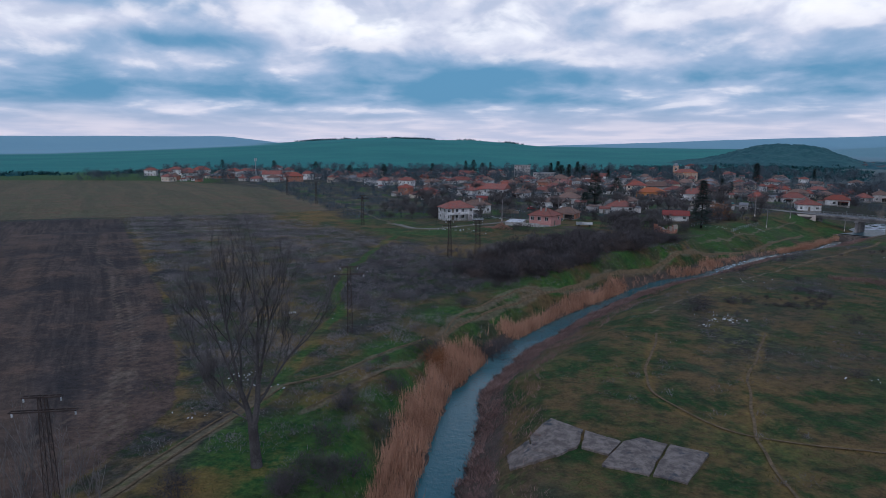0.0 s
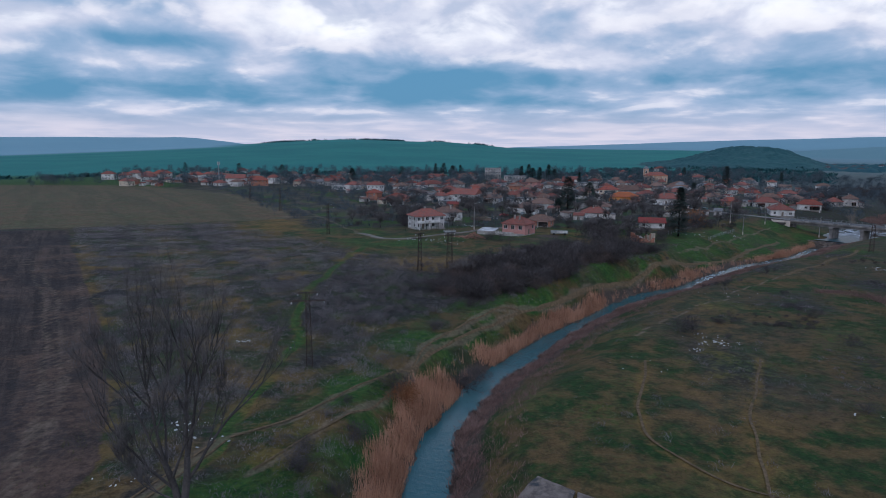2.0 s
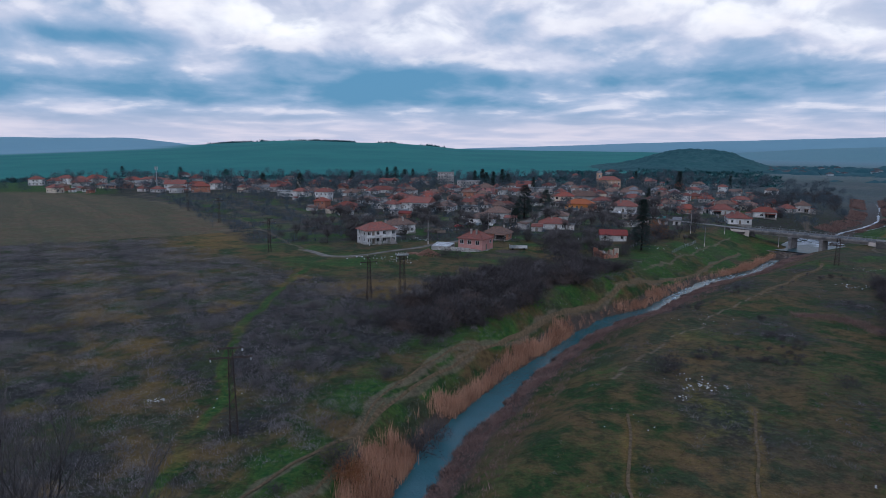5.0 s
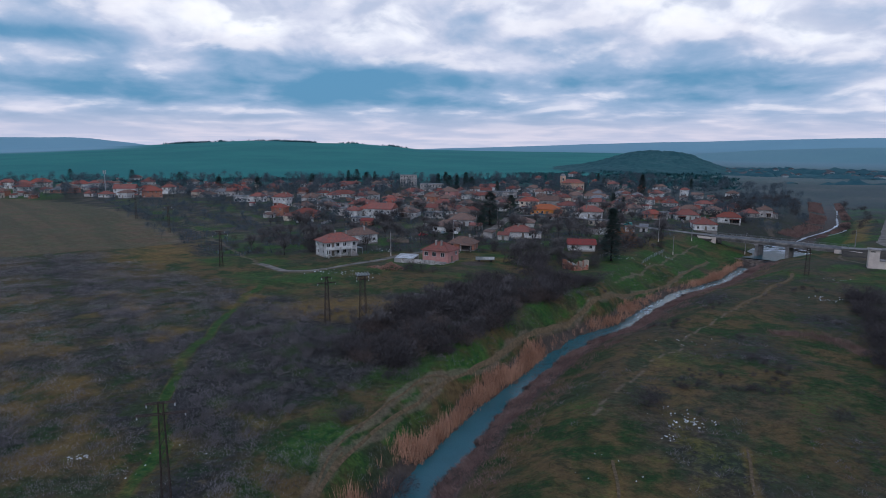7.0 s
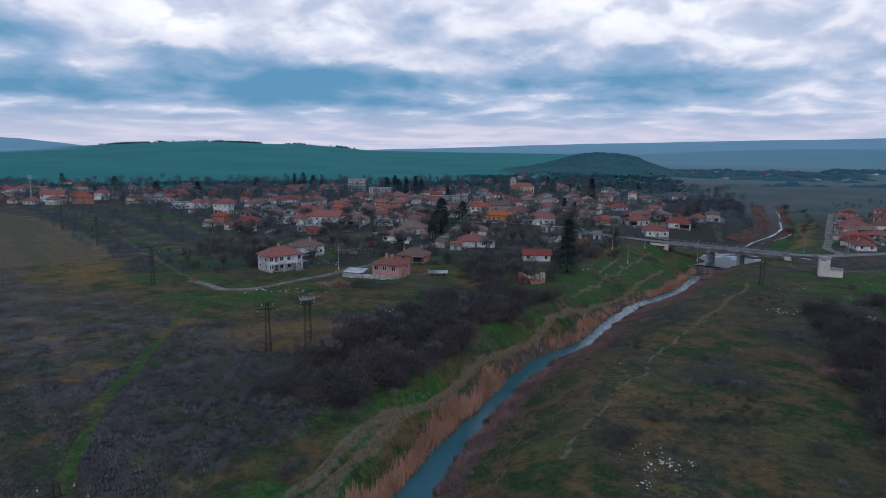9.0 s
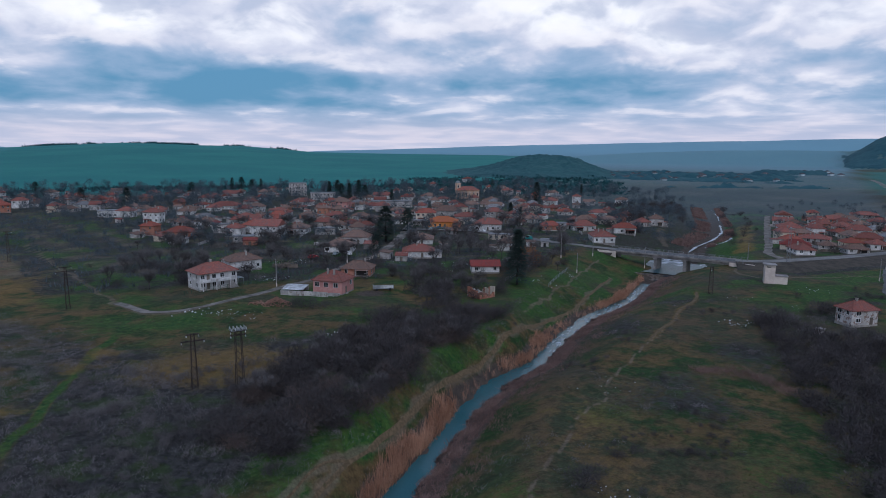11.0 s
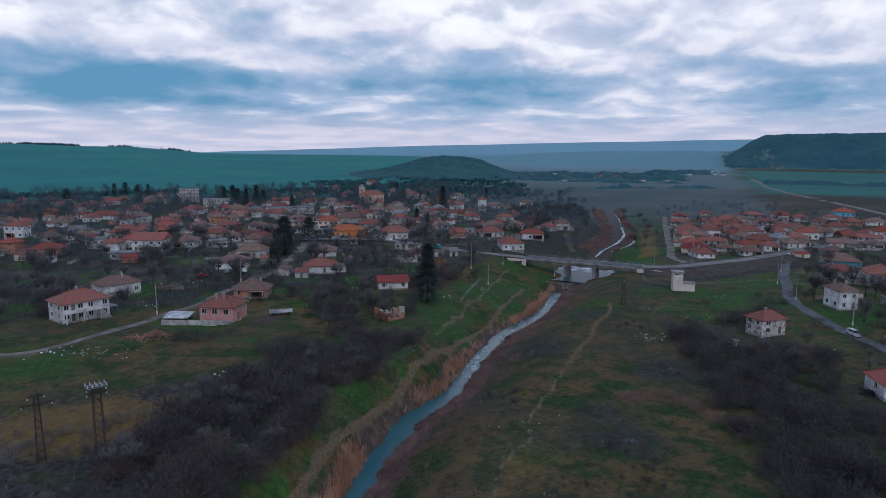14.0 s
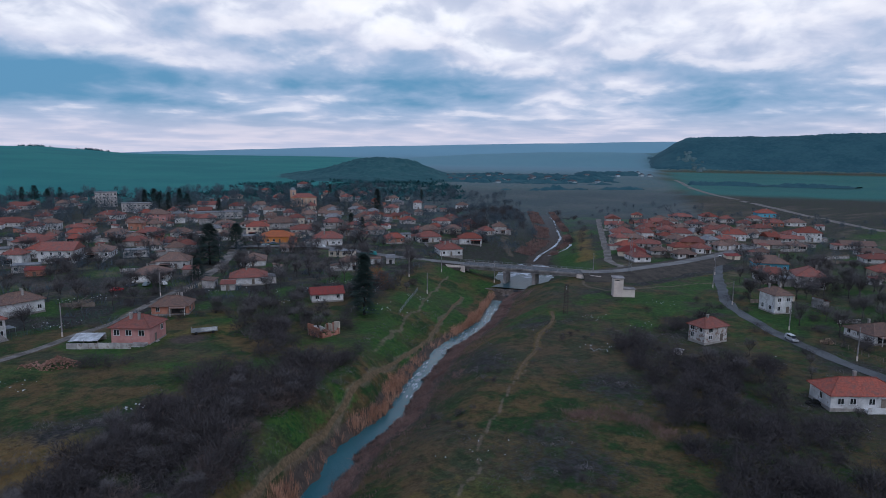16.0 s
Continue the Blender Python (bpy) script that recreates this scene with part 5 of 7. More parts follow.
# ---- pylons, poles ----
def lattice(h, foot, head, bays, bar):
    pieces = []
    c = [(-1, -1), (1, -1), (1, 1), (-1, 1)]
    for sx, sy in c:
        pieces.append(tube((sx * foot, sy * foot, -0.3), (sx * head, sy * head, h), bar, bar, 4))
    for b in range(bays):
        z0, z1 = h * b / bays, h * (b + 1) / bays
        r0, r1 = foot + (head - foot) * b / bays, foot + (head - foot) * (b + 1) / bays
        for i in range(4):
            (ax, ay), (bx, by) = c[i], c[(i + 1) % 4]
            pieces.append(tube((ax * r0, ay * r0, z0), (bx * r1, by * r1, z1), bar * 0.6, bar * 0.6, 3))
            pieces.append(tube((bx * r0, by * r0, z0), (ax * r1, ay * r1, z1), bar * 0.6, bar * 0.6, 3))
    return join(*pieces)


def insulator(x, y, z, parent, drop=0.5):
    part("insulator", join(*[tube((x, y, z - drop * i / 4), (x, y, z - drop * (i + 0.6) / 4), 0.10, 0.07, 6) for i in range(4)]), TIN, parent, "pale insulator string")


def pylon(x, y, turn, h, arms, mat=STEEL, foot=0.55, head=0.28, label="rusty steel lattice pylon", z=None, bar=0.06):
    ob = thing("power_pylon", x, y, z, turn, label, "pylon", "power line pylons")
    part("lattice_mast", lattice(h, foot, head, 9, bar), mat, ob)
    for z, half in arms:
        part("crossarm", join(box(-half, half, -0.30, -0.20, z, z + 0.12), box(-half, half, 0.20, 0.30, z, z + 0.12), *[box(u - 0.04, u + 0.04, -0.3, 0.3, z + 0.02, z + 0.10) for u in np.linspace(-half, half, 7)]), mat, ob)
        for u in (-half * 0.95, half * 0.95):
            insulator(u, 0, z, ob)
    return ob


pylon(-17.9, 120.6, 6, 13.2, ((13.0, 1.7), (11.6, 2.9)))
pylon(-36.8, 56.3, 8, 13.2, ((13.0, 1.7), (11.6, 2.9)), bar=0.04)
rack = pylon(10.4, 191.5, 12, 11.6, ((11.4, 1.5), (10.6, 1.5)), foot=0.75, head=0.55)
for v_ in (-0.9, 0.0, 0.9):
    part("rack_bar", box(-1.6, 1.6, v_ - 0.05, v_ + 0.05, 11.7, 11.8), GREY_STEEL, rack)
    for u_ in (-1.4, -0.7, 0.0, 0.7, 1.4):
        insulator(u_, v_, 12.25, rack, 0.45)
pylon(2.0, 193.0, 12, 11.2, ((9.6, 2.2), (10.9, 1.2)), foot=0.6, head=0.3)
pylon(-34.1, 272.0, 20, 12.6, ((12.4, 1.6), (11.2, 2.6)))
pylon(-71.9, 365, 20, 12.6, ((12.4, 1.6), (11.2, 2.6)))
pylon(-102.9, 426, 20, 12.6, ((12.4, 1.6), (11.2, 2.6)))
pylon(166.8, 236.5, 40, 9.8, ((9.6, 1.0), (8.8, 1.0)), STEEL, 0.7, 0.5, "grey steel lattice pylon near the bridge")
pylon(236, 268, 40, 17.0, ((16.6, 1.0),), GREY_STEEL, 0.7, 0.35, "tall grey lattice mast beside the road")
mast = thing("telecom_mast", -184, 637, None, 0, "tall pale telecom mast among houses", "mast")
part("pole", tube((0, 0, -0.5), (0, 0, 22), 0.5, 0.3, 8), GREY_STEEL, mast)
for i in range(3):
    t = i * 2.094
    part("antenna", box(math.cos(t) * 1.1 - 0.25, math.cos(t) * 1.1 + 0.25, math.sin(t) * 1.1 - 0.25, math.sin(t) * 1.1 + 0.25, 19.5, 22.3), TIN, mast)
    part("bracket", tube((0, 0, 21), (math.cos(t) * 1.1, math.sin(t) * 1.1, 21), 0.08, 0.08, 4), GREY_STEEL, mast)


def utility_pole(x, y, h=8.5, turn=0, lamp=False):
    ob = thing("utility_pole", x, y, None, turn, "grey concrete utility pole", "utility pole", "village poles")
    part("pole", tube((0, 0, -0.4), (0, 0, h), 0.19, 0.12, 8), CONCRETE, ob)
    part("crossarm", box(-0.8, 0.8, -0.06, 0.06, h - 0.6, h - 0.45), STEEL, ob)
    part("base", tube((0, 0, -0.4), (0, 0, 1.3), 0.22, 0.2, 8), CONCRETE_PALE, ob, "white-painted pole foot")
    if lamp:
        part("lamp_arm", tube((0, 0, h - 0.1), (1.3, 0, h + 0.5), 0.05, 0.05, 5), GREY_STEEL, ob)
        part("lamp_head", box(1.1, 1.7, -0.14, 0.14, h + 0.42, h + 0.56), GREY_STEEL, ob)


for x, y, h, turn, lamp in ((26, 283.5, 9.5, 30, 0), (58, 323, 8.5, 30, 0), (150, 309, 10, 60, 1), (209, 185, 9, 0, 0), (195, 160, 9, 20, 0), (146, 289, 8, 50, 0),
                            (225, 213.5, 8.5, 40, 0), (172, 318, 9, 45, 1), (192, 306, 9, 45, 1), (222, 276, 9, 45, 1), (74, 346, 8.5, 20, 0), (95, 385, 8.5, 20, 0),
                            (246, 235, 8.5, 40, 0), (270, 250, 8.5, 40, 0), (300, 270, 8.5, 40, 0)):
    utility_pole(x, y, h, turn, bool(lamp))

# ---- concrete slabs on the creek bank ----
def slab(pts, thick, tilt, label, mat=SLAB):
    """A broken slab with a ragged outline and a rough face."""
    r_ = random.Random(int(pts[0][0] * 10))
    cx, cy = sum(p[0] for p in pts) / len(pts), sum(p[1] for p in pts) / len(pts)
    ring = []
    for i in range(len(pts)):
        (ax, ay), (bx, by) = pts[i], pts[(i + 1) % len(pts)]
        for s_ in np.arange(0, 1, 0.2):
            ring.append((ax + (bx - ax) * s_ + r_.uniform(-0.1, 0.1), ay + (by - ay) * s_ + r_.uniform(-0.1, 0.1)))
    zc = gz(cx, cy) + 0.08
    v, f = [], []
    m_ = len(ring)
    for dz in (0.0, -thick):
        for x, y in ring:
            v.append((x, y, gz(x, y) + 0.30 + dz + (x - cx) * tilt[0] * 0.3 + (y - cy) * tilt[1] * 0.3 + r_.uniform(-0.03, 0.03)))
    v += [(cx, cy, zc + 0.42), (cx, cy, zc - thick)]
    for i in range(m_):
        j = (i + 1) % m_
        f += [(i, m_ + i, m_ + j, j), (i, j, 2 * m_), (m_ + j, m_ + i, 2 * m_ + 1)]
    single("concrete_slab", (v, f), mat, label, "concrete slab", group="bank slabs")


slab([(11.2, 77.3), (14.4, 81.1), (18.0, 77.8), (16.4, 73.3), (13.4, 71.2), (11.0, 74.0)], 0.8, (-0.01, 0.02), "tilted weathered concrete slab on the bank")
slab([(8.1, 76.0), (11.0, 76.5), (10.9, 74.0), (13.2, 71.1), (10.8, 70.1), (8.0, 71.4)], 0.5, (0.10, 0.0), "broken apron of concrete towards the water")
slab([(18.3, 77.5), (22.1, 74.7), (19.6, 71.3), (16.8, 73.2)], 0.7, (0.0, 0.04), "dark stained slab sunk between two larger ones")
slab([(22.4, 74.6), (24.7, 75.5), (27.4, 73.7), (22.9, 66.5), (18.2, 69.0)], 0.9, (0.0, 0.07), "cracked concrete slab lying on grass")
slab([(27.7, 73.6), (31.7, 71.7), (26.5, 64.6), (23.2, 66.4)], 0.9, (0.02, 0.07), "long concrete slab with a broken edge")


# brambles in the meadow, dark junk by the white house, a heap of sand across the road
def keep_bramble(x, y):
    return np.exp(-(to_line(x, y, [(110, 176), (116, 173), (119, 166), (118, 160)])[0] / 2.2) ** 2)


tufts("brambles", scatter(5200, 100, 130, 150, 186, keep_bramble, 51), REED_DEAD, 8, 0.7, 0.035, "low tangle of reddish-brown brambles in the meadow", "brambles", 0.45, 0.8)
# ---- litter and rubble ----
def heap(name, x, y, radius, count, size, mat, label, category, high=0.0):
    r_ = random.Random(int(x * 7 + y))
    pieces = []
    for _ in range(count):
        t, k_ = r_.random() * 6.28, r_.random() ** 0.7
        px, py = x + math.cos(t) * radius * k_, y + math.sin(t) * radius * k_ * 0.7
        s_ = size * r_.uniform(0.4, 1.3)
        m_ = pose(px, py, gz(px, py) + high * (1 - k_) + s_ * 0.15, r_.uniform(-40, 40), r_.uniform(-40, 40), r_.uniform(0, 360))
        pieces.append(moved(box(-s_, s_, -s_ * r_.uniform(0.3, 0.9), s_ * 0.6, -s_ * 0.25, s_ * 0.25), m_))
    single(name, join(*pieces), mat, label, category, "stuff")


for x, y, radius, count, size in ((60, 132, 3.5, 34, 0.30), (59, 136, 4.5, 16, 0.22), (54, 128, 2.5, 8, 0.22), (148, 205, 5, 26, 0.3), (146, 203, 3, 10, 0.25), (-31, 97, 3, 16, 0.28), (-33, 134, 1.3, 16, 0.3),
                                  (-26, 92, 2.5, 10, 0.25), (-33, 82, 3, 6, 0.25), (66, 97, 2.5, 8, 0.18), (42, 121, 6, 10, 0.16), (84, 175, 8, 14, 0.2), (1, 255, 6, 26, 0.36), (8, 252, 4, 14, 0.34), (35, 221, 2.2, 22, 0.35), (118, 268, 7, 18, 0.3), (137, 283, 6, 16, 0.3), (176, 172, 5, 22, 0.28), (88, 292, 4, 14, 0.3), (170, 228, 6, 14, 0.25), (-22, 132, 6, 8, 0.2), (26, 300, 6, 30, 0.35), (47, 292, 7, 24, 0.3), (60, 300, 8, 26, 0.3), (36, 332, 8, 30, 0.35), (80, 322, 8, 24, 0.3), (100, 308, 7, 24, 0.3), (122, 312, 7, 22, 0.3), (205, 228, 6, 14, 0.25), (178, 212, 6, 16, 0.25), (230, 262, 6, 10, 0.25), (14, 247, 5, 20, 0.25)):
    heap("litter", x, y, radius * 1.2, count, size * 0.62, PLASTIC, "scattered pale litter on the grass", "litter")
heap("rubble", 23.5, 256.5, 4.6, 420, 0.20, RUBBLE, "heap of broken bricks and mortar from a fallen shed", "rubble", 2.4)
heap("junk_heap", 156.3, 151.6, 1.8, 40, 0.42, TYRE, "heap of dark scrap and tarpaulin against a house wall", "junk", 0.9)
heap("sand_heap", 205.3, 172.2, 2.2, 160, 0.3, SAND, "small heap of tan sand and stones by the road", "sand", 1.2)
heap("rubble", 87, 249.5, 4.0, 120, 0.32, RUBBLE, "fallen bricks in and round a ruin", "rubble", 1.2)
heap("rubble", 38, 218, 2.4, 50, 0.35, RUBBLE, "small heap of rubble in the grass", "rubble", 0.8)
heap("rubble", 19, 259, 4.5, 40, 0.28, RUBBLE, "flat spread of brick rubble", "rubble", 0.3)


# ---- houses ----
WINDOW_FRAME = mesh_of("window", join(box(-0.62, -0.54, -0.06, 0.05, 0, 1.35), box(0.54, 0.62, -0.06, 0.05, 0, 1.35), box(-0.54, 0.54, -0.06, 0.05, 1.27, 1.35),
                                      box(-0.70, 0.70, -0.12, 0.05, -0.08, 0.0), box(-0.04, 0.04, -0.05, 0.05, 0.0, 1.27)), FRAME)
WINDOW_PANE = mesh_of("pane", box(-0.54, 0.54, -0.025, 0.02, 0.0, 1.27), GLASS)
DOOR_LEAF = mesh_of("door", join(box(-0.5, 0.5, -0.07, 0.04, 0, 2.05), box(-0.38, 0.38, -0.09, -0.07, 1.1, 1.9), box(-0.38, 0.38, -0.09, -0.07, 0.2, 0.95)), WOOD)


def put(name, me_, parent, x, y, z, turn, sx=1.0, sz=1.0):
    ob = new(name, me_)
    ob.parent = parent
    ob.matrix_basis = pose(x, y, z, 0, 0, turn) @ Matrix.Diagonal((sx, 1, sz, 1))
    return ob


def window(parent, x, y, z, turn, sx=1.0, sz=1.0):
    w_ = put("window", WINDOW_FRAME, parent, x, y, z, turn, sx, sz)
    p_ = new("pane", WINDOW_PANE)
    p_.parent = w_


def hip_roof(w, d, rise, over=0.55, thick=0.16, gable=False):
    """A roof over w by d whose eaves lie at z 0; hipped, or with gables at both ends of its longer side."""
    a, b = w / 2 + over, d / 2 + over
    if a >= b:
        e = a if gable else a - b * 0.92
        ridge = [(-e, 0, rise), (e, 0, rise)]
        top = [(0, 1, 5, 4), (1, 2, 5), (2, 3, 4, 5), (3, 0, 4)]
    else:
        e = b if gable else b - a * 0.92
        ridge = [(0, -e, rise), (0, e, rise)]
        top = [(0, 1, 4), (1, 2, 5, 4), (2, 3, 5), (3, 0, 4, 5)]
    drop = rise * over / min(a, b)
    v = [(-a, -b, -drop), (a, -b, -drop), (a, b, -drop), (-a, b, -drop), *ridge]
    low = [(x, y, -drop - thick) for x, y, _ in v[:4]]
    f = top + [(0, 6, 7, 1), (1, 7, 8, 2), (2, 8, 9, 3), (3, 9, 6, 0), (9, 8, 7, 6)]
    return v + low, f


def ridge_caps(w, d, rise, over=0.55):
    a, b = w / 2 + over, d / 2 + over
    drop = rise * over / min(a, b)
    if a >= b:
        e = a - b * 0.92
        ends = ((-e, 0, rise), (e, 0, rise))
        runs = [(ends[0], (-a, -b, -drop)), (ends[0], (-a, b, -drop)), (ends[1], (a, -b, -drop)), (ends[1], (a, b, -drop)), ends]
    else:
        e = b - a * 0.92
        ends = ((0, -e, rise), (0, e, rise))
        runs = [(ends[0], (-a, -b, -drop)), (ends[0], (a, -b, -drop)), (ends[1], (-a, b, -drop)), (ends[1], (a, b, -drop)), ends]
    return join(*[tube(p, q, 0.13, 0.13, 5) for p, q in runs])


ROOF_WORDS = {"r": "red tiled roof", "b": "bright red tiled roof", "t": "weathered tan tiled roof", "o": "orange tiled roof", "d": "dark red roof", "g": "grey sheet roof"}
WALL_WORDS = {"w": "white-rendered", "y": "grey-rendered", "c": "cream-rendered", "p": "pink-rendered", "k": "brick", "v": "stained white", "s": "salmon-rendered", "o": "orange-painted", "u": "blue-painted"}
FOOTPRINTS = []
luck = random.Random(17)


def house_shell(x, y, turn, w, d, eave, rise, look_, label, gable=False, z=None, chimneys=1):
    ob = thing("house", x, y, z, turn, label, "house", "village houses")
    roof_key, wall_key = look_
    part("wall", join(box(-w / 2, w / 2, -d / 2, d / 2, 0.45, eave)), WALLS[wall_key], ob)
    part("plinth", box(-w / 2 - 0.05, w / 2 + 0.05, -d / 2 - 0.05, d / 2 + 0.05, -1.6, 0.45), PLINTH, ob, "grey stone base")
    roof = new("roof", mesh_of("roof", hip_roof(w, d, rise, gable=gable), ROOFS[roof_key]))
    roof.parent = ob
    roof.location = (0, 0, eave + 0.12)
    tagged(roof, ROOF_WORDS[roof_key])
    if not gable:
        part("ridge_cap", ridge_caps(w, d, rise), ROOFS[roof_key], roof)
    if gable:
        long_x = w >= d
        for s_ in (-1, 1):
            if long_x:
                u = s_ * (w / 2 - 0.05)
                gv = [(u - 0.05, -d / 2, 0), (u - 0.05, d / 2, 0), (u - 0.05, 0, rise * 0.9), (u + 0.05, -d / 2, 0), (u + 0.05, d / 2, 0), (u + 0.05, 0, rise * 0.9)]
            else:
                u = s_ * (d / 2 - 0.05)
                gv = [(-w / 2, u - 0.05, 0), (w / 2, u - 0.05, 0), (0, u - 0.05, rise * 0.9), (-w / 2, u + 0.05, 0), (w / 2, u + 0.05, 0), (0, u + 0.05, rise * 0.9)]
            g_ = part("gable", (gv, [(0, 1, 2), (3, 5, 4), (0, 3, 4, 1), (1, 4, 5, 2), (2, 5, 3, 0)]), WALLS[wall_key], ob)
            g_.location = (0, 0, eave)
    for _ in range(chimneys):
        cx, cy = luck.uniform(-0.3, 0.3) * w, luck.uniform(-0.25, 0.25) * d
        part("chimney", join(box(cx - 0.28, cx + 0.28, cy - 0.28, cy + 0.28, eave + 0.2, eave + rise + 0.7), box(cx - 0.36, cx + 0.36, cy - 0.36, cy + 0.36, eave + rise + 0.7, eave + rise + 0.82)), PLINTH, ob)
    FOOTPRINTS.append((x, y, max(w, d) * 0.62 + 1.0))
    return ob


def openings(ob, w, d, eave, sides, rows=None, skip=0.1, door=True):
    """Windows in even rows on the sides 0 front, 1 right, 2 back, 3 left."""
    storeys = rows or max(1, int((eave - 0.3) // 2.6))
    for side_ in sides:
        span = w if side_ in (0, 2) else d
        count = max(1, int(span // 3.0))
        for s_ in range(storeys):
            z = 1.25 + s_ * (eave - 0.45) / storeys
            if z + 1.4 > eave:
                z = eave - 1.55
            for i in range(count):
                u = (i + 0.5) / count * span - span / 2
                if luck.random() < skip:
                    continue
                if door and s_ == 0 and side_ in (0, 1) and i == count // 2:
                    put("door", DOOR_LEAF, ob, *((u, -d / 2 - 0.02) if side_ == 0 else (w / 2 + 0.02, u)), 0.45, 0 if side_ == 0 else 90)
                    continue
                sx, sz = luck.choice((0.9, 1.0, 1.25)), luck.choice((0.85, 1.0))
                if side_ == 0:
                    window(ob, u, -d / 2 - 0.01, z, 0, sx, sz)
                elif side_ == 1:
                    window(ob, w / 2 + 0.01, u, z, 90, sx, sz)
                elif side_ == 2:
                    window(ob, -u, d / 2 + 0.01, z, 180, sx, sz)
                else:
                    window(ob, -w / 2 - 0.01, -u, z, 270, sx, sz)


def turned(x, y, turn, u, v):
    t = radians(turn)
    return x + u * math.cos(t) - v * math.sin(t), y + u * math.sin(t) + v * math.cos(t)


def village_house(x, y, turn, w, d, eave, rise, look_):
    size = "two-storey" if eave > 4.8 else "low"
    ob = house_shell(x, y, turn, w, d, eave, rise, look_, "%s %s village house with %s" % (size, WALL_WORDS[look_[1]], ROOF_WORDS[look_[0]]),
                     gable=luck.random() < 0.16, chimneys=luck.choice((0, 1, 1, 2)))
    far_off = math.hypot(x, y) > 520
    facing = []
    for side_, (nx_, ny_) in enumerate(((0, -1), (1, 0), (0, 1), (-1, 0))):
        ex, ey = turned(0, 0, turn, nx_, ny_)
        if (ex * (10 - x) + ey * (45 - y)) / math.hypot(x - 10, y - 45) > (0.3 if far_off else 0.05):
            facing.append(side_)
    openings(ob, w, d, eave, facing, skip=0.3 if far_off else 0.12, door=0 in facing or 1 in facing)
    if not far_off and w > 7 and luck.random() < 0.6:
        # a veranda in the front: a flat dark panel paints its shade
        u = luck.choice((-1, 1)) * w * 0.22
        vw, vh = w * luck.uniform(0.3, 0.45), min(2.3, eave - 0.6)
        part("veranda_recess", box(u - vw / 2, u + vw / 2, -d / 2 - 0.09, -d / 2 + 0.02, 0.5, 0.5 + vh), DARK, ob, "flat dark panel painted as the veranda's shade")
        part("veranda_roof", moved(box(u - vw / 2 - 0.3, u + vw / 2 + 0.3, -d / 2 - 1.7, -d / 2, 0.55 + vh, 0.67 + vh), pose(0, 0, 0, 4, 0, 0)), ROOFS[look_[0]], ob)
        for e in (-1, 1):
            part("veranda_post", box(u + e * vw / 2 - 0.08, u + e * vw / 2 + 0.08, -d / 2 - 1.55, -d / 2 - 1.39, -0.8, 0.5 + vh), WALLS["w"], ob)
    # a lean-to, as most of the yards have
    if luck.random() < 0.45 and not far_off:
        e = luck.choice((-1, 1))
        lw = luck.uniform(3, 5.5)
        ax = e * (w / 2 + lw / 2)
        part("annex", box(ax - lw / 2, ax + lw / 2, -d * 0.3, d * 0.3, -1.0, min(2.5, eave - 0.4)), WALLS["y"], ob)
        h0, h1 = min(2.95, eave - 0.1), min(2.5, eave - 0.4)
        xi, xo = e * (w / 2 - 0.05), e * (w / 2 + lw + 0.3)
        rv = [(xi, -d * 0.34, h0), (xo, -d * 0.34, h1), (xo, d * 0.34, h1), (xi, d * 0.34, h0)]
        part("annex_roof", (rv + [(p[0], p[1], p[2] - 0.12) for p in rv], [(0, 1, 2, 3), (7, 6, 5, 4), (0, 4, 5, 1), (1, 5, 6, 2), (2, 6, 7, 3), (3, 7, 4, 0)]), ROOFS[luck.choice("tgr")], ob)


# the white two-storey house on the lane, with balcony and outside stairs
WH = turned(1.6, 283.9, 24, 6.6, 4.7)
white = house_shell(*WH, 24, 13.0, 9.4, 5.9, 2.5, "rw", "white two-storey house with balcony and red tiled roof", chimneys=2)
for z in (1.3, 4.0):
    for u in (-5.4, -1.6, 1.2, 5.2):
        window(white, u, -4.71, z, 0, 1.1, 1.0)
    for v in (-2.6, 2.4):
        window(white, -6.51, v, z, 270, 1.0, 1.0)
        window(white, 6.51, v, z, 90, 1.0, 1.0)
put("door", DOOR_LEAF, white, -3.6, -4.73, 0.45, 0)
put("door", DOOR_LEAF, white, -3.6, -4.73, 3.25, 0)
part("balcony", join(box(-6.2, 3.5, -6.3, -4.7, 2.95, 3.15), box(-6.2, 3.5, -6.3, -6.2, 3.15, 3.95), box(-6.2, -6.1, -6.3, -4.7, 3.15, 3.95)), WALLS["w"], white, "white balcony slab and parapet")
for u in (-6.0, -1.4, 3.3):
    part("column", box(u - 0.12, u + 0.12, -6.25, -6.0, -0.8, 2.95), WALLS["w"], white)
for i in range(9):
    part("stair_step", box(3.5 + i * 0.32, 3.85 + i * 0.32, -6.2, -5.0, -0.8, 2.95 - i * 0.34), CONCRETE, white)
part("carport", join(box(7.2, 9.6, -3.5, 0.5, 2.4, 2.5), box(9.4, 9.5, -3.4, -3.3, -0.8, 2.4), box(9.4, 9.5, 0.3, 0.4, -0.8, 2.4)), GREY_STEEL, white, "small grey sheet lean-to")

WH2 = turned(19.5, 315.5, 30, 1.0, 6.0)
second = house_shell(WH2[0] - 1.0, WH2[1], 22, 12.4, 8.6, 4.3, 2.2, "tw", "white house with weathered tan roof and porch", chimneys=2)
openings(second, 12.4, 8.6, 4.3, (0, 1, 3), rows=1)
part("porch", join(box(-5.0, 1.5, -6.1, -4.3, 2.0, 2.2), box(-5.0, -4.8, -6.0, -5.8, -0.8, 4.0), box(1.2, 1.4, -6.0, -5.8, -0.8, 4.0), box(-5.0, 1.5, -6.1, -6.0, 2.2, 3.0)), WALLS["w"], second)

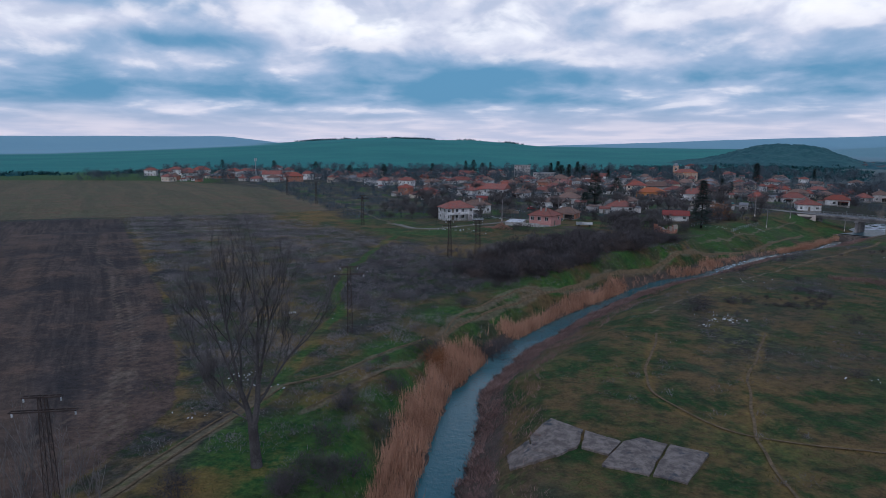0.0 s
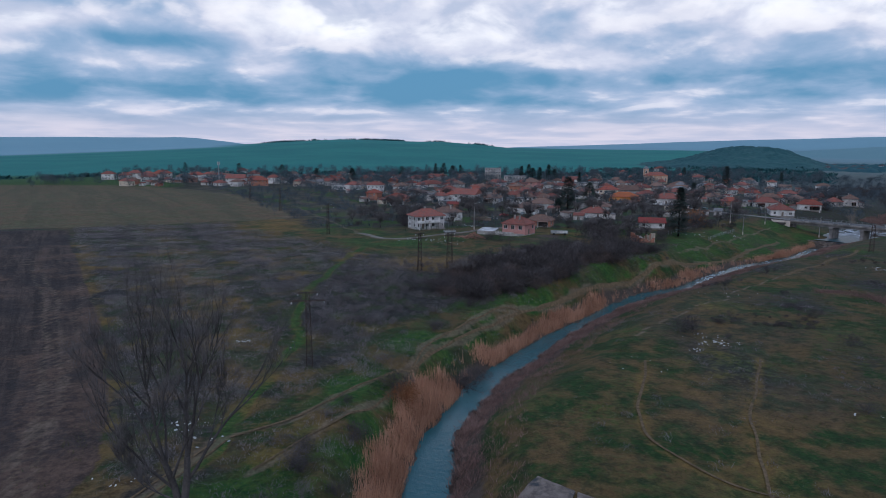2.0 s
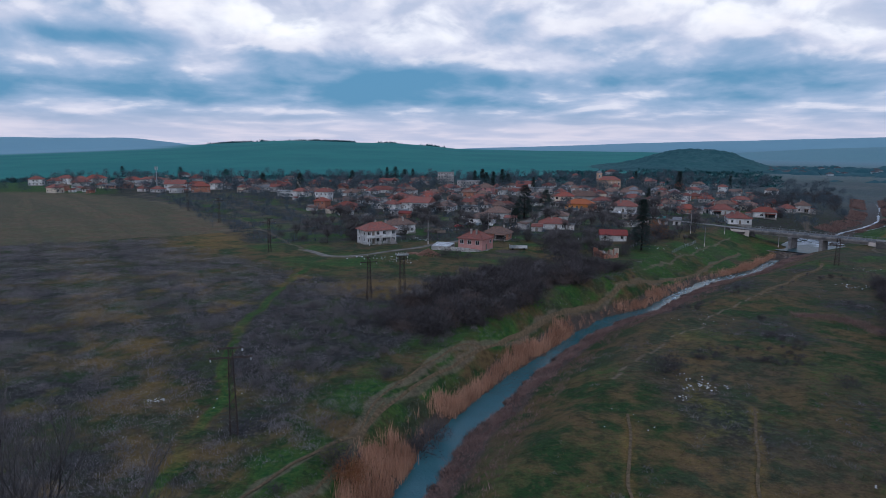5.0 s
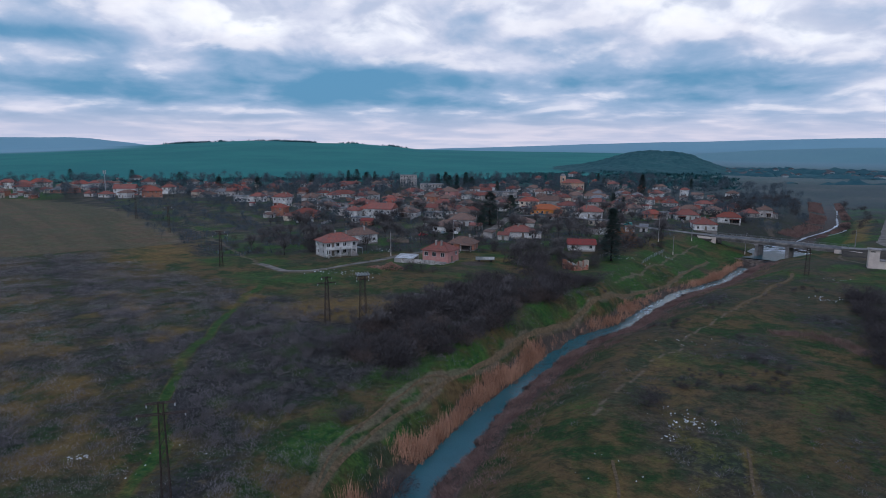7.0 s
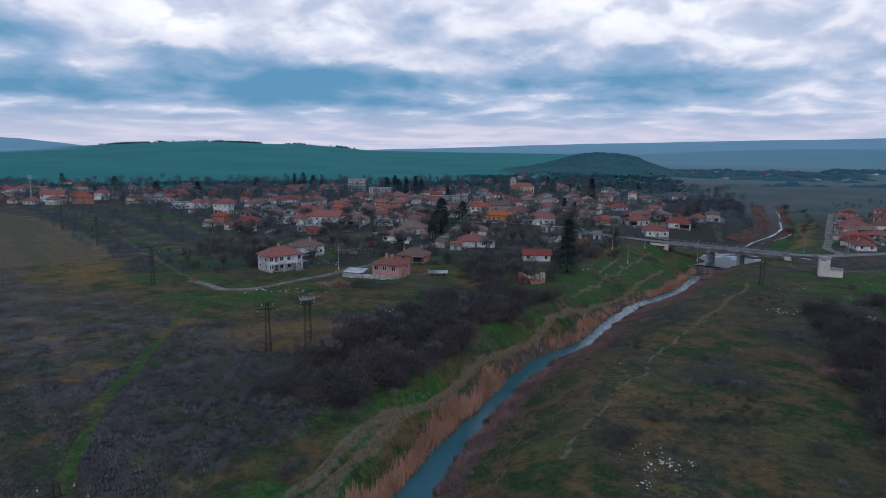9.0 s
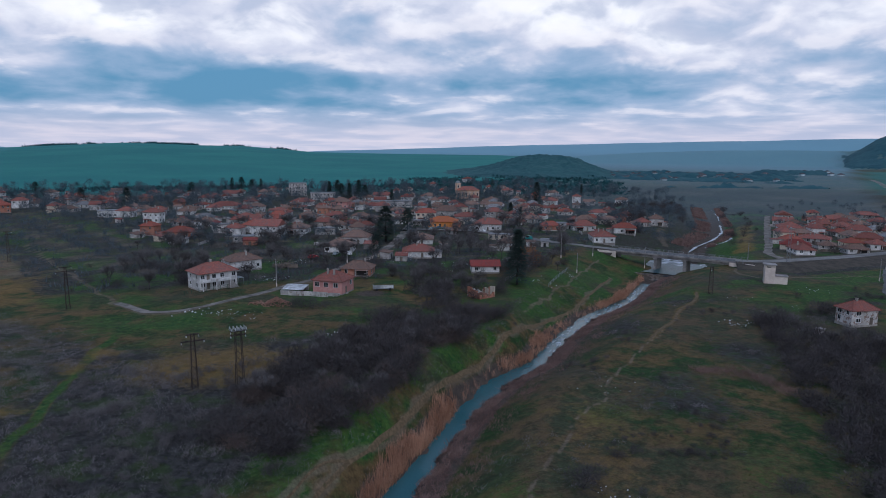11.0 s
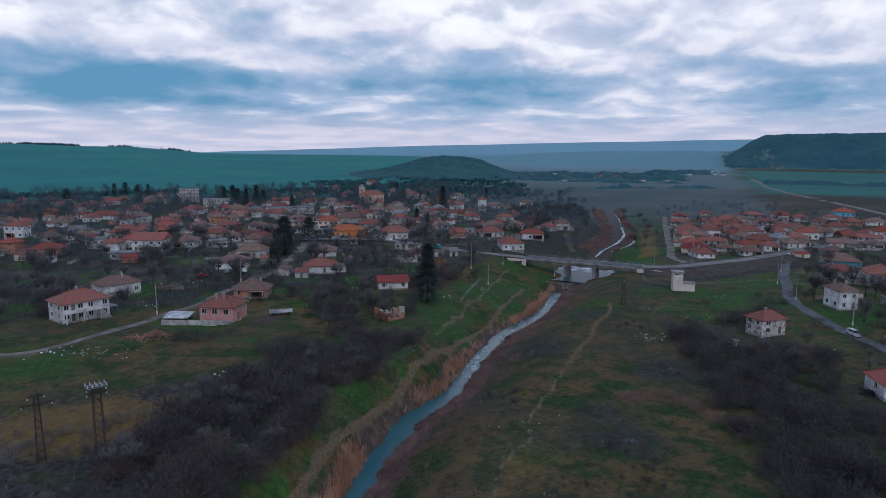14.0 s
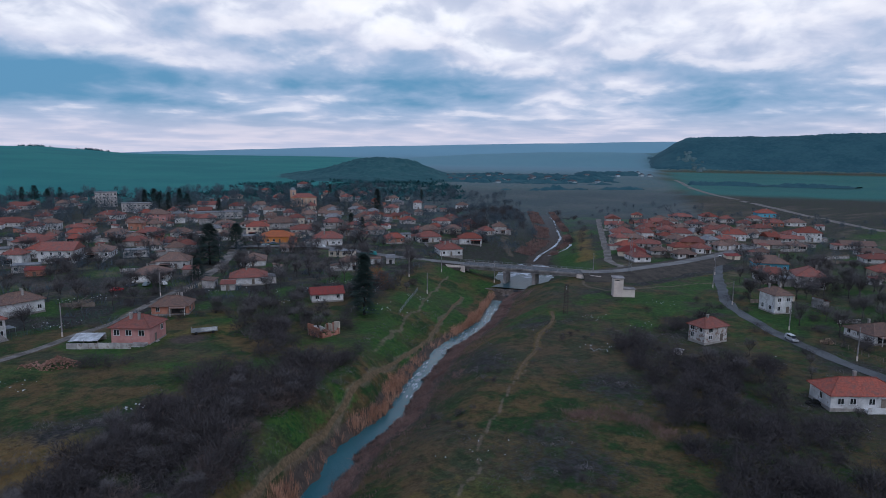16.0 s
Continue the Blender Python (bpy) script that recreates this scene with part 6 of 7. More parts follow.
# the pink house
PK = turned(46.9, 263.7, -12, -5.2, 5.2)
pink = house_shell(*PK, -37, 10.2, 8.8, 4.7, 2.4, "rp", "pink-rendered house with red hipped roof and white windows", chimneys=2)
for u in (-3.6, -0.4, 3.0):
    window(pink, u, -4.41, 2.5, 0, 1.3, 1.1)
window(pink, 5.11, 2.2, 2.6, 90, 1.0, 1.0)
window(pink, -5.11, 0.0, 2.6, 270, 1.0, 1.0)
put("door", DOOR_LEAF, pink, 5.12, -1.2, 0.45, 90)
part("stair", join(*[box(5.2 + i * 0.3, 5.5 + i * 0.3, -2.0, -0.4, -1.0, 0.4 - i * 0.2) for i in range(4)]), CONCRETE, pink)
part("porch_roof", moved(box(-0.2, 3.4, -6.4, -4.4, 0.9, 1.02), pose(0, 0, 0, 8, 0, 0)), TIN, pink, "pale curved sheet over the cellar door")
part("cellar_wall", box(0.9, 4.6, -6.3, -4.4, -1.0, 0.75), WALLS["y"], pink)
carport = thing("tin_carport", 30.8, 275.6, None, -30, "pale tin-roofed carport with brick wall", "carport")
for i in range(6):
    part("tin_sheet", moved(box(-3.2 + i * 1.24, -1.98 + i * 1.24, -2.6 + 0.15 * (i % 2), 2.6, 1.45 + 0.02 * (i % 3), 1.5 + 0.02 * (i % 3)), pose(0, 0, 0, 9, 0, 0)), TIN, carport, "pale corrugated tin sheet")
part("brick_wall", box(-3.2, 4.2, 2.3, 2.5, -0.6, 1.7), WALLS["y"], carport)
for u, v in ((-3.0, -2.2), (4.0, -2.2), (0.5, -2.2)):
    part("post", box(u - 0.07, u + 0.07, v - 0.07, v + 0.07, -0.5, 1.3), WOOD, carport)
yard_wall = thing("yard_wall", 33.5, 266.5, None, -33, "grey block wall before the pink house and carport", "wall", kind="structure")
for i in range(6):
    ux, uy = turned(33.5, 266.5, -33, -7.5 + i * 2.7, 0)
    dz_ = gz(ux, uy) - gz(33.5, 266.5)
    part("panel", box(-8.8 + i * 2.7, -6.14 + i * 2.7, -0.12, 0.12, dz_ - 1.0, dz_ + 1.5), WALLS["y"], yard_wall)

# the old house with stained gable, and the white house by the road
CA = turned(174.4, 190.1, -10, 4.2, 3.1)
castle = house_shell(*CA, -10, 8.4, 6.0, 4.8, 1.9, "rv", "old white house with stained walls and red roof", chimneys=1, z=gz(*CA) + 0.2)
openings(castle, 8.4, 6.0, 4.8, (0, 3), rows=2, skip=0.3)
NR = turned(155.2, 147.9, -35, 7.6, 4.0)
nearest = house_shell(*NR, -35, 15.0, 8.0, 3.5, 2.3, "bw", "white one-storey house with bright red roof", chimneys=1)
for u in (-5.4, -2.9, 1.0):
    window(nearest, u, -4.01, 1.35, 0, 1.1, 0.95)
window(nearest, -7.51, -0.5, 1.35, 270, 0.9, 1.1)
part("terrace", join(box(-0.6, 7.4, -5.6, -4.0, -1.0, 0.5), box(-0.6, 7.4, -5.6, -5.5, 0.5, 1.2)), WALLS["w"], nearest)
part("satellite_dish", moved(tube((0, 0, 0), (0, 0.12, 0.0), 0.55, 0.15, 12), pose(6.8, -4.3, 4.1, 20, 0, 30)), TIN, nearest, "pale round dish")
put("door", DOOR_LEAF, nearest, 3.4, -4.02, 0.5, 0)

# the red-roofed shed and the ruin beside the big fir
RS = turned(107.1, 281.8, -18, -4.6, 3.2)
shed = house_shell(*RS, -16, 10.4, 6.4, 2.9, 1.7, "dw", "low shed with bright red sheet roof", gable=True, chimneys=0)
openings(shed, 10.4, 6.4, 2.9, (0, 1), rows=1, skip=0.3)
ruin = thing("ruin", 86.9, 249.5, None, 20, "roofless ruin of brick with whitewashed wall stubs", "ruin")
rr = random.Random(4)
for x0, y0, x1, y1, mat in ((-3.2, -2.5, 3.2, -2.5, WALLS["k"]), (-3.2, -2.5, -3.2, 3.0, WALLS["k"]), (3.2, -2.5, 3.2, 3.0, WALLS["c"]), (-3.2, 3.0, 3.2, 3.0, WALLS["w"])):
    h_ = rr.uniform(1.6, 3.0)
    for i in range(9):
        a, b = i / 9, (i + 1) / 9
        h_ = min(3.4, max(0.5, h_ + rr.uniform(-0.8, 0.8)))
        xa, ya, xb, yb = x0 + (x1 - x0) * a, y0 + (y1 - y0) * a, x0 + (x1 - x0) * b, y0 + (y1 - y0) * b
        part("wall", box(min(xa, xb) - 0.16, max(xa, xb) + 0.16, min(ya, yb) - 0.16, max(ya, yb) + 0.16, -0.6, h_), mat if rr.random() < 0.75 else WALLS["k"], ruin)


# flat-roofed blocks far in the village
def block(x, y, turn, w, d, h, wall, storeys, label):
    ob = thing("building", x, y, None, turn, label, "building", "flat-roofed buildings")
    part("wall", box(-w / 2, w / 2, -d / 2, d / 2, -1.0, h), WALLS[wall], ob)
    part("roof", box(-w / 2 - 0.3, w / 2 + 0.3, -d / 2 - 0.3, d / 2 + 0.3, h, h + 0.35), ROOFS["g"], ob)
    for s_ in range(storeys):
        for i in range(int(w // 3)):
            window(ob, (i + 0.5) / int(w // 3) * w - w / 2, -d / 2 - 0.01, 1.0 + s_ * h / storeys, 0, 1.2, 1.0)
    FOOTPRINTS.append((x, y, max(w, d) * 0.6))


block(92, 756, -5, 18, 12, 13.0, "y", 4, "grey four-storey apartment block")
block(108, 690, -8, 24, 10, 7.0, "y", 2, "long grey two-storey public building")
block(151, 596, -12, 34, 12, 5.0, "y", 1, "long grey hall with slate-coloured roof")
block(66, 424, -15, 11, 6, 3.2, "y", 1, "low grey flat-roofed shed among gardens")
block(12, 460, -5, 13, 8, 3.4, "y", 1, "open grey shed with sheet roof")
block(-61, 566, 5, 16, 9, 4.5, "w", 1, "pale flat-roofed workshop near the village edge")
block(21, 404, -10, 10, 6, 2.8, "y", 1, "low grey block shed in a garden")
block(-10, 410, -8, 9, 4, 2.2, "w", 1, "white flat-roofed garage in a yard")
block(130, 452, -20, 9, 6, 2.8, "y", 1, "grey garage by the street")
block(150, 372, -40, 12, 6, 2.8, "c", 1, "low cream shop beside the road")

# the church
church = thing("church", 250, 672, None, -14, "cream and orange church with domed bell tower", "church")
part("nave", join(box(-11, 12, -6, 6, -1, 8.5)), WALLS["s"], church)
roof_ = part("roof", hip_roof(23, 12, 3.4), ROOFS["r"], church)
roof_.location = (0.5, 0, 8.6)
part("tower", join(box(-11.5, -6.5, -2.6, 2.6, 8.5, 15.0), box(-11.8, -6.2, -2.9, 2.9, 14.6, 15.1)), WALLS["s"], church)
part("cornice", box(-11.3, 12.3, -6.3, 6.3, 8.2, 8.6), WALLS["o"], church)
part("dome", join(*[tube((-9, 0, 15.1 + 2.6 * math.sin(a)), (-9, 0, 15.1 + 2.6 * math.sin(a + 0.262)), 2.6 * math.cos(a), 2.6 * math.cos(a + 0.262), 12) for a in np.arange(0, 1.5, 0.262)]), GREY_STEEL, church, "grey metal dome")
part("cross", join(box(-9.08, -8.92, -0.08, 0.08, 17.6, 19.6), box(-9.5, -8.5, -0.08, 0.08, 18.7, 18.9)), STEEL, church)
for i in range(6):
    window(church, -9 + i * 3.8, -6.02, 2.0, 0, 1.0, 3.0)
    part("pilaster", box(-11 + i * 4.4, -10.5 + i * 4.4, -6.2, -6.0, -0.5, 8.2), WALLS["c"], church)
window(church, -9, -2.62, 10.6, 0, 1.3, 2.2)
window(church, -11.52, 0, 10.6, 270, 1.3, 2.2)

# the transformer house near the bridge
sub = thing("transformer_house", 201.8, 243.2, None, -38, "pale concrete transformer tower with low annexe", "transformer house")
sub.scale = (0.82, 0.82, 0.9)
part("tower", box(-4.0, 0.2, -2.4, 2.4, -1, 7.6), CONCRETE_PALE, sub)
part("annexe", box(0.2, 5.4, -2.4, 2.4, -1, 3.2), CONCRETE_PALE, sub)
part("tower_roof", box(-4.5, 0.7, -2.9, 2.9, 7.6, 8.0), CONCRETE, sub)
part("annexe_roof", box(0.2, 5.7, -2.7, 2.7, 3.2, 3.45), CONCRETE, sub)
part("vent", box(-3.4, -1.6, -2.45, -2.35, 6.7, 7.1), DARK, sub, "flat dark panel painted as a vent slot's shade")
part("door", box(2.0, 3.6, 2.38, 2.46, 0, 2.2), GREY_STEEL, sub)


# ---- bridge ----
span = DECK_B - DECK_A
length = span.length
bridge = thing("road_bridge", DECK_A.x, DECK_A.y, DECK_Z, math.degrees(math.atan2(span.y, span.x)), "grey concrete road bridge on two piers", "bridge")
part("deck", join(box(-1, length + 1, -4.4, 4.4, -0.45, 0.0), box(-1, length + 1, -4.6, -4.0, -0.5, 0.25), box(-1, length + 1, 4.0, 4.6, -0.5, 0.25)), CONCRETE, bridge)
for v in (-3.2, -1.1, 1.1, 3.2):
    part("girder", box(0, length, v - 0.35, v + 0.35, -1.7, -0.45), CONCRETE, bridge)
part("roadway", box(-1, length + 1, -3.4, 3.4, 0.0, 0.14), ASPHALT, bridge, "worn asphalt surface")
for u in (19.5, 32.5):
    part("pier", join(box(u - 0.65, u + 0.65, -3.8, 3.8, -12.0, -2.2), box(u - 0.9, u + 0.9, -4.3, 4.3, -2.2, -1.7), box(u - 1.0, u + 1.0, -4.1, 4.1, -12.0, -9.4)), CONCRETE, bridge)
for u, sign in ((0.0, -1), (length, 1)):
    part("abutment", box(u - 1.6 if sign < 0 else u - 0.4, u + 0.4 if sign < 0 else u + 1.6, -4.4, 4.4, -10.0, -0.45), CONCRETE, bridge)
for name_, ring in (("wing_wall", [(-8.0, -0.3), (1.2, -0.3), (1.2, -6.5), (-1.8, -6.5)]), ("wing_wall", [(length - 1.2, -0.3), (length + 9.0, -0.3), (length + 2.0, -5.0), (length - 1.2, -6.0)])):
    part(name_, ([(p, -5.0, q) for p, q in ring] + [(p, -4.45, q) for p, q in ring], [(3, 2, 1, 0), (4, 5, 6, 7), (0, 1, 5, 4), (1, 2, 6, 5), (2, 3, 7, 6), (3, 0, 4, 7)]), CONCRETE_PALE, bridge, "pale concrete wing wall")
for v in (-4.35, 4.35):
    part("handrail", join(box(-4, length + 4, v - 0.05, v + 0.05, 1.05, 1.13), box(-4, length + 4, v - 0.04, v + 0.04, 0.65, 0.70)), GREY_STEEL, bridge, "thin grey steel rail")
    for i in range(28):
        u = -4 + i * (length + 8) / 27
        part("rail_post", box(u - 0.05, u + 0.05, v - 0.05, v + 0.05, 0.0, 1.1), GREY_STEEL, bridge)
weir = thing("weir", 188.5, 293.5, -5.1, 42, "low concrete weir across the creek", "weir")
part("sill", box(-0.5, 0.5, -9, 9, -2.6, 0.53), SLAB, weir)
part("apron", box(-3.5, -0.5, -6, 6, -2.6, -1.35), SLAB, weir)


# ---- cars ----
def car(x, y, turn, colour, name, label, long_=4.2, tall=1.42, van=False):
    ob = thing("car", x, y, gz(x, y) + 0.14, turn, label, "car", "parked cars")
    body = paint(name, colour)
    h = tall
    prof = [(-long_ / 2, 0.3), (-long_ / 2, 0.75), (-long_ / 2 + 0.15, 0.85), (-long_ / 2 + (0.2 if van else 0.75), 0.9), (-long_ / 2 + (0.45 if van else 1.15), h), (long_ * 0.12, h), (long_ * 0.12 + 0.75, 0.9), (long_ / 2 - 0.15, 0.78), (long_ / 2, 0.6), (long_ / 2, 0.3)]
    m_ = len(prof)
    v = [(px, sy * (0.82 if pz < 1.0 else 0.66), pz) for sy in (-1, 1) for px, pz in prof]
    part("body", (v, [tuple(range(m_))[::-1], tuple(range(m_, 2 * m_))] + [(i, (i + 1) % m_, m_ + (i + 1) % m_, m_ + i) for i in range(m_)]), body, ob)
    for sy in (-1, 1):
        part("side_window", ([(-long_ / 2 + 1.0, sy * 0.80, 0.95), (long_ * 0.12 + 0.55, sy * 0.80, 0.95), (long_ * 0.12, sy * 0.70, h - 0.08), (-long_ / 2 + 1.25, sy * 0.70, h - 0.08)], [(0, 1, 2, 3)]), GLASS, ob)
        for ux in (-long_ * 0.31, long_ * 0.31):
            w_ = part("wheel", tube((ux, sy * 0.86, 0.30), (ux, sy * 0.64, 0.30), 0.31, 0.31, 12), TYRE, ob)
            part("rim", tube((ux, sy * 0.875, 0.30), (ux, sy * 0.84, 0.30), 0.18, 0.18, 8), GREY_STEEL, w_)
    part("windscreen", ([(long_ * 0.12 + 0.04, -0.62, h - 0.05), (long_ * 0.12 + 0.04, 0.62, h - 0.05), (long_ * 0.12 + 0.74, 0.74, 0.95), (long_ * 0.12 + 0.74, -0.74, 0.95)], [(0, 1, 2, 3)]), GLASS, ob)


car(197.4, 178.2, -120, (0.55, 0.56, 0.58), "silver", "silver van-like car on the road", 4.6, 1.75, True)
car(46.5, 339.4, 20, (0.40, 0.03, 0.04), "red", "red parked hatchback in a yard", 4.4)
car(52, 344.5, 25, (0.10, 0.12, 0.15), "dark_grey", "dark grey parked car in a yard", 4.3)
car(57, 343.5, 60, (0.25, 0.30, 0.33), "grey_green", "grey parked car in a yard", 4.2)
car(62.5, 342, 100, (0.70, 0.70, 0.71), "white", "white parked car by a white house", 4.3)
car(313, 275.5, -140, (0.66, 0.66, 0.68), "white_b", "white car at the road junction", 4.2)
car(154, 405, 100, (0.72, 0.72, 0.73), "white_c", "white car before a shop", 4.3)
car(163.7, 367, 110, (0.03, 0.22, 0.22), "teal", "teal van parked beside the road", 5.0, 2.0, True)
car(130, 425.5, 10, (0.36, 0.44, 0.46), "pale_teal", "pale car parked on the street", 4.3)
car(136, 431, 15, (0.10, 0.16, 0.22), "blue", "dark blue car parked on the street", 4.3)
wreck = thing("trailer_frame", 59, 267.5, None, -10, "stripped grey trailer frame in the grass", "trailer")
part("chassis", join(box(-3.4, 3.4, -1.0, 1.0, 0.6, 0.75), box(-3.4, 3.4, -1.05, -0.95, 0.75, 1.9), box(-3.4, -3.3, -1, 1, 0.75, 1.9)), GREY_STEEL, wreck)
for ux in (-2.2, 2.2):
    for sy in (-1, 1):
        part("wheel", tube((ux, sy * 1.1, 0.4), (ux, sy * 0.85, 0.4), 0.42, 0.42, 10), TYRE, wreck)
part("side_panel", box(-1.0, 3.2, -1.12, -1.06, 0.9, 1.8), TIN, wreck, "pale dented panel")


# the rest of the village: place, turn, width, depth, eaves, rise of the roof, roof and wall
for row in [
    (221, 166, -22, 12.9, 10.4, 2.7, 1.9, 'tw'),
    (228, 200, -27, 6.2, 8.5, 6.5, 1.8, 'tw'),
    (325, 204, -44, 13.9, 10.8, 4.0, 2.9, 'bc'),
    (281, 216, -53, 10.5, 13.0, 4.9, 2.8, 'ry'),
    (367, 226, -49, 14.2, 10.4, 2.7, 1.9, 'rw'),
    (279, 232, -47, 9.4, 7.1, 3.4, 2.0, 'ry'),
    (391, 239, -41, 13.3, 9.2, 2.3, 1.7, 'tw'),
    (304, 245, -49, 14.4, 10.4, 3.8, 2.8, 'tu'),
    (411, 255, -51, 16.7, 11.5, 2.7, 2.0, 'ty'),
    (342, 270, -44, 6.5, 7.8, 2.3, 1.7, 'ty'),
    (383, 274, -42, 7.9, 9.6, 2.3, 1.7, 'tc'),
    (374, 286, -51, 13.5, 11.0, 2.5, 1.8, 'ty'),
]:
    village_house(*row)
for row in [
    (420, 287, -46, 13.5, 11.0, 5.9, 2.9, 'bw'),
    (410, 291, -50, 12.5, 9.6, 2.4, 1.7, 'ry'),
    (57, 297, -25, 10.8, 8.1, 3.0, 2.2, 'tk'),
    (299, 302, -49, 7.4, 9.1, 2.3, 1.7, 'ty'),
    (329, 303, -51, 12.2, 8.3, 4.3, 2.3, 'rk'),
    (281, 305, -47, 13.3, 10.0, 3.0, 2.2, 'dc'),
    (385, 313, -50, 12.8, 8.8, 4.5, 2.4, 'bw'),
    (314, 322, -49, 15.1, 11.2, 2.6, 1.9, 'ry'),
    (443, 329, -47, 12.6, 10.6, 2.4, 1.8, 'ry'),
    (91, 330, -18, 13.2, 9.7, 3.2, 2.3, 'rw'),
    (500, 336, -48, 13.1, 9.5, 3.3, 2.4, 'tw'),
    (137, 336, -17, 8.6, 6.4, 4.2, 1.8, 'tw'),
]:
    village_house(*row)
for row in [
    (366, 337, -51, 12.4, 9.1, 3.7, 2.5, 'rw'),
    (418, 341, -46, 11.8, 13.0, 2.7, 2.0, 'ry'),
    (485, 344, -53, 12.6, 13.0, 3.4, 2.5, 'rk'),
    (372, 352, -44, 11.2, 13.0, 3.7, 2.7, 'rw'),
    (61, 354, -21, 12.6, 10.2, 3.4, 2.4, 'tw'),
    (464, 354, -49, 10.4, 8.3, 2.7, 2.0, 'ry'),
    (201, 355, -21, 11.5, 13.0, 3.8, 2.8, 'rw'),
    (332, 355, -41, 12.9, 13.0, 4.2, 3.1, 'rw'),
    (426, 369, -41, 12.6, 10.6, 3.2, 2.3, 'ry'),
    (106, 371, -21, 10.6, 13.0, 2.9, 2.1, 'tw'),
    (510, 373, -40, 10.5, 8.8, 2.4, 1.8, 'ry'),
    (230, 376, -30, 12.3, 8.5, 3.8, 2.3, 'bw'),
]:
    village_house(*row)
for row in [
    (477, 377, -43, 9.7, 8.0, 3.2, 2.2, 'ry'),
    (75, 383, -23, 13.2, 10.6, 3.9, 2.8, 'tw'),
    (547, 386, -40, 14.6, 11.6, 4.0, 2.9, 'bu'),
    (396, 390, -50, 12.5, 8.8, 3.0, 2.2, 'rw'),
    (478, 393, -40, 12.0, 13.0, 3.8, 2.8, 'bw'),
    (369, 394, -48, 12.2, 10.0, 2.8, 2.0, 'ry'),
    (215, 396, -21, 13.4, 10.1, 3.6, 2.6, 'rw'),
    (195, 400, -17, 10.2, 7.4, 3.3, 2.1, 'bk'),
    (133, 401, -23, 6.1, 5.0, 2.5, 1.5, 'ty'),
    (436, 407, -50, 10.7, 8.8, 2.8, 2.0, 'ty'),
    (467, 411, -50, 17.8, 13.0, 2.8, 2.0, 'ry'),
    (161, 414, -26, 15.7, 10.9, 4.3, 2.9, 'rw'),
]:
    village_house(*row)
for row in [
    (35, 424, -27, 14.8, 11.4, 6.3, 3.0, 'rw'),
    (404, 426, -43, 10.9, 13.0, 3.1, 2.2, 'ry'),
    (90, 428, -20, 9.0, 7.6, 4.2, 2.1, 'rw'),
    (52, 433, -22, 11.5, 13.0, 3.5, 2.5, 'tw'),
    (-10, 434, -18, 13.8, 11.6, 3.5, 2.5, 'bk'),
    (447, 438, -44, 8.4, 7.0, 2.3, 1.7, 'bc'),
    (248, 439, -48, 8.1, 6.5, 3.2, 1.9, 'bw'),
    (142, 441, -22, 18.3, 13.0, 3.8, 2.7, 'oo'),
    (186, 446, -30, 6.3, 5.0, 4.1, 1.5, 'ry'),
    (-26, 449, -28, 8.1, 6.7, 5.7, 1.9, 'bk'),
    (168, 468, -19, 14.4, 13.0, 3.2, 2.3, 'ry'),
    (175, 471, -16, 7.3, 5.6, 3.2, 1.6, 'rw'),
]:
    village_house(*row)
for row in [
    (141, 472, -20, 13.0, 9.3, 6.2, 2.5, 'bc'),
    (26, 475, -30, 14.0, 13.0, 5.0, 3.4, 'ry'),
    (46, 496, -18, 7.5, 5.7, 2.7, 1.7, 'bk'),
    (203, 499, -20, 13.5, 9.9, 3.3, 2.4, 'ry'),
    (248, 503, -49, 5.7, 5.0, 4.5, 1.5, 'rw'),
    (86, 503, -26, 13.4, 9.2, 3.0, 2.2, 'rw'),
    (35, 508, -27, 5.5, 5.0, 3.0, 1.5, 'rc'),
    (170, 508, -18, 19.3, 13.0, 4.1, 2.9, 'ty'),
    (-29, 514, -27, 10.8, 7.4, 7.2, 2.1, 'rw'),
    (138, 532, -21, 12.4, 8.8, 2.6, 1.9, 'ty'),
    (297, 538, -53, 5.9, 5.0, 3.5, 1.5, 'ty'),
    (203, 543, -26, 11.3, 9.1, 5.2, 2.5, 'ty'),
]:
    village_house(*row)
for row in [
    (132, 553, -17, 10.7, 8.8, 5.0, 2.4, 'ry'),
    (324, 562, -49, 9.2, 6.6, 3.8, 1.9, 'ty'),
    (363, 569, -50, 10.1, 7.2, 4.4, 2.0, 'tw'),
    (289, 569, -45, 11.1, 8.2, 5.0, 2.3, 'rw'),
    (262, 573, -47, 5.9, 7.6, 4.6, 1.7, 'ry'),
    (90, 582, -23, 11.2, 9.1, 3.0, 2.2, 'bc'),
    (107, 593, -29, 14.0, 11.3, 5.6, 3.0, 'tp'),
    (330, 593, -49, 6.9, 5.1, 6.6, 1.5, 'rw'),
    (247, 603, -52, 12.2, 13.0, 3.9, 2.8, 'ty'),
    (18, 607, -25, 12.7, 9.9, 3.2, 2.3, 'rw'),
    (17, 611, -18, 21.9, 13.0, 3.5, 2.5, 'ry'),
    (-143, 623, 14, 15.5, 13.0, 6.0, 3.4, 'bk'),
]:
    village_house(*row)
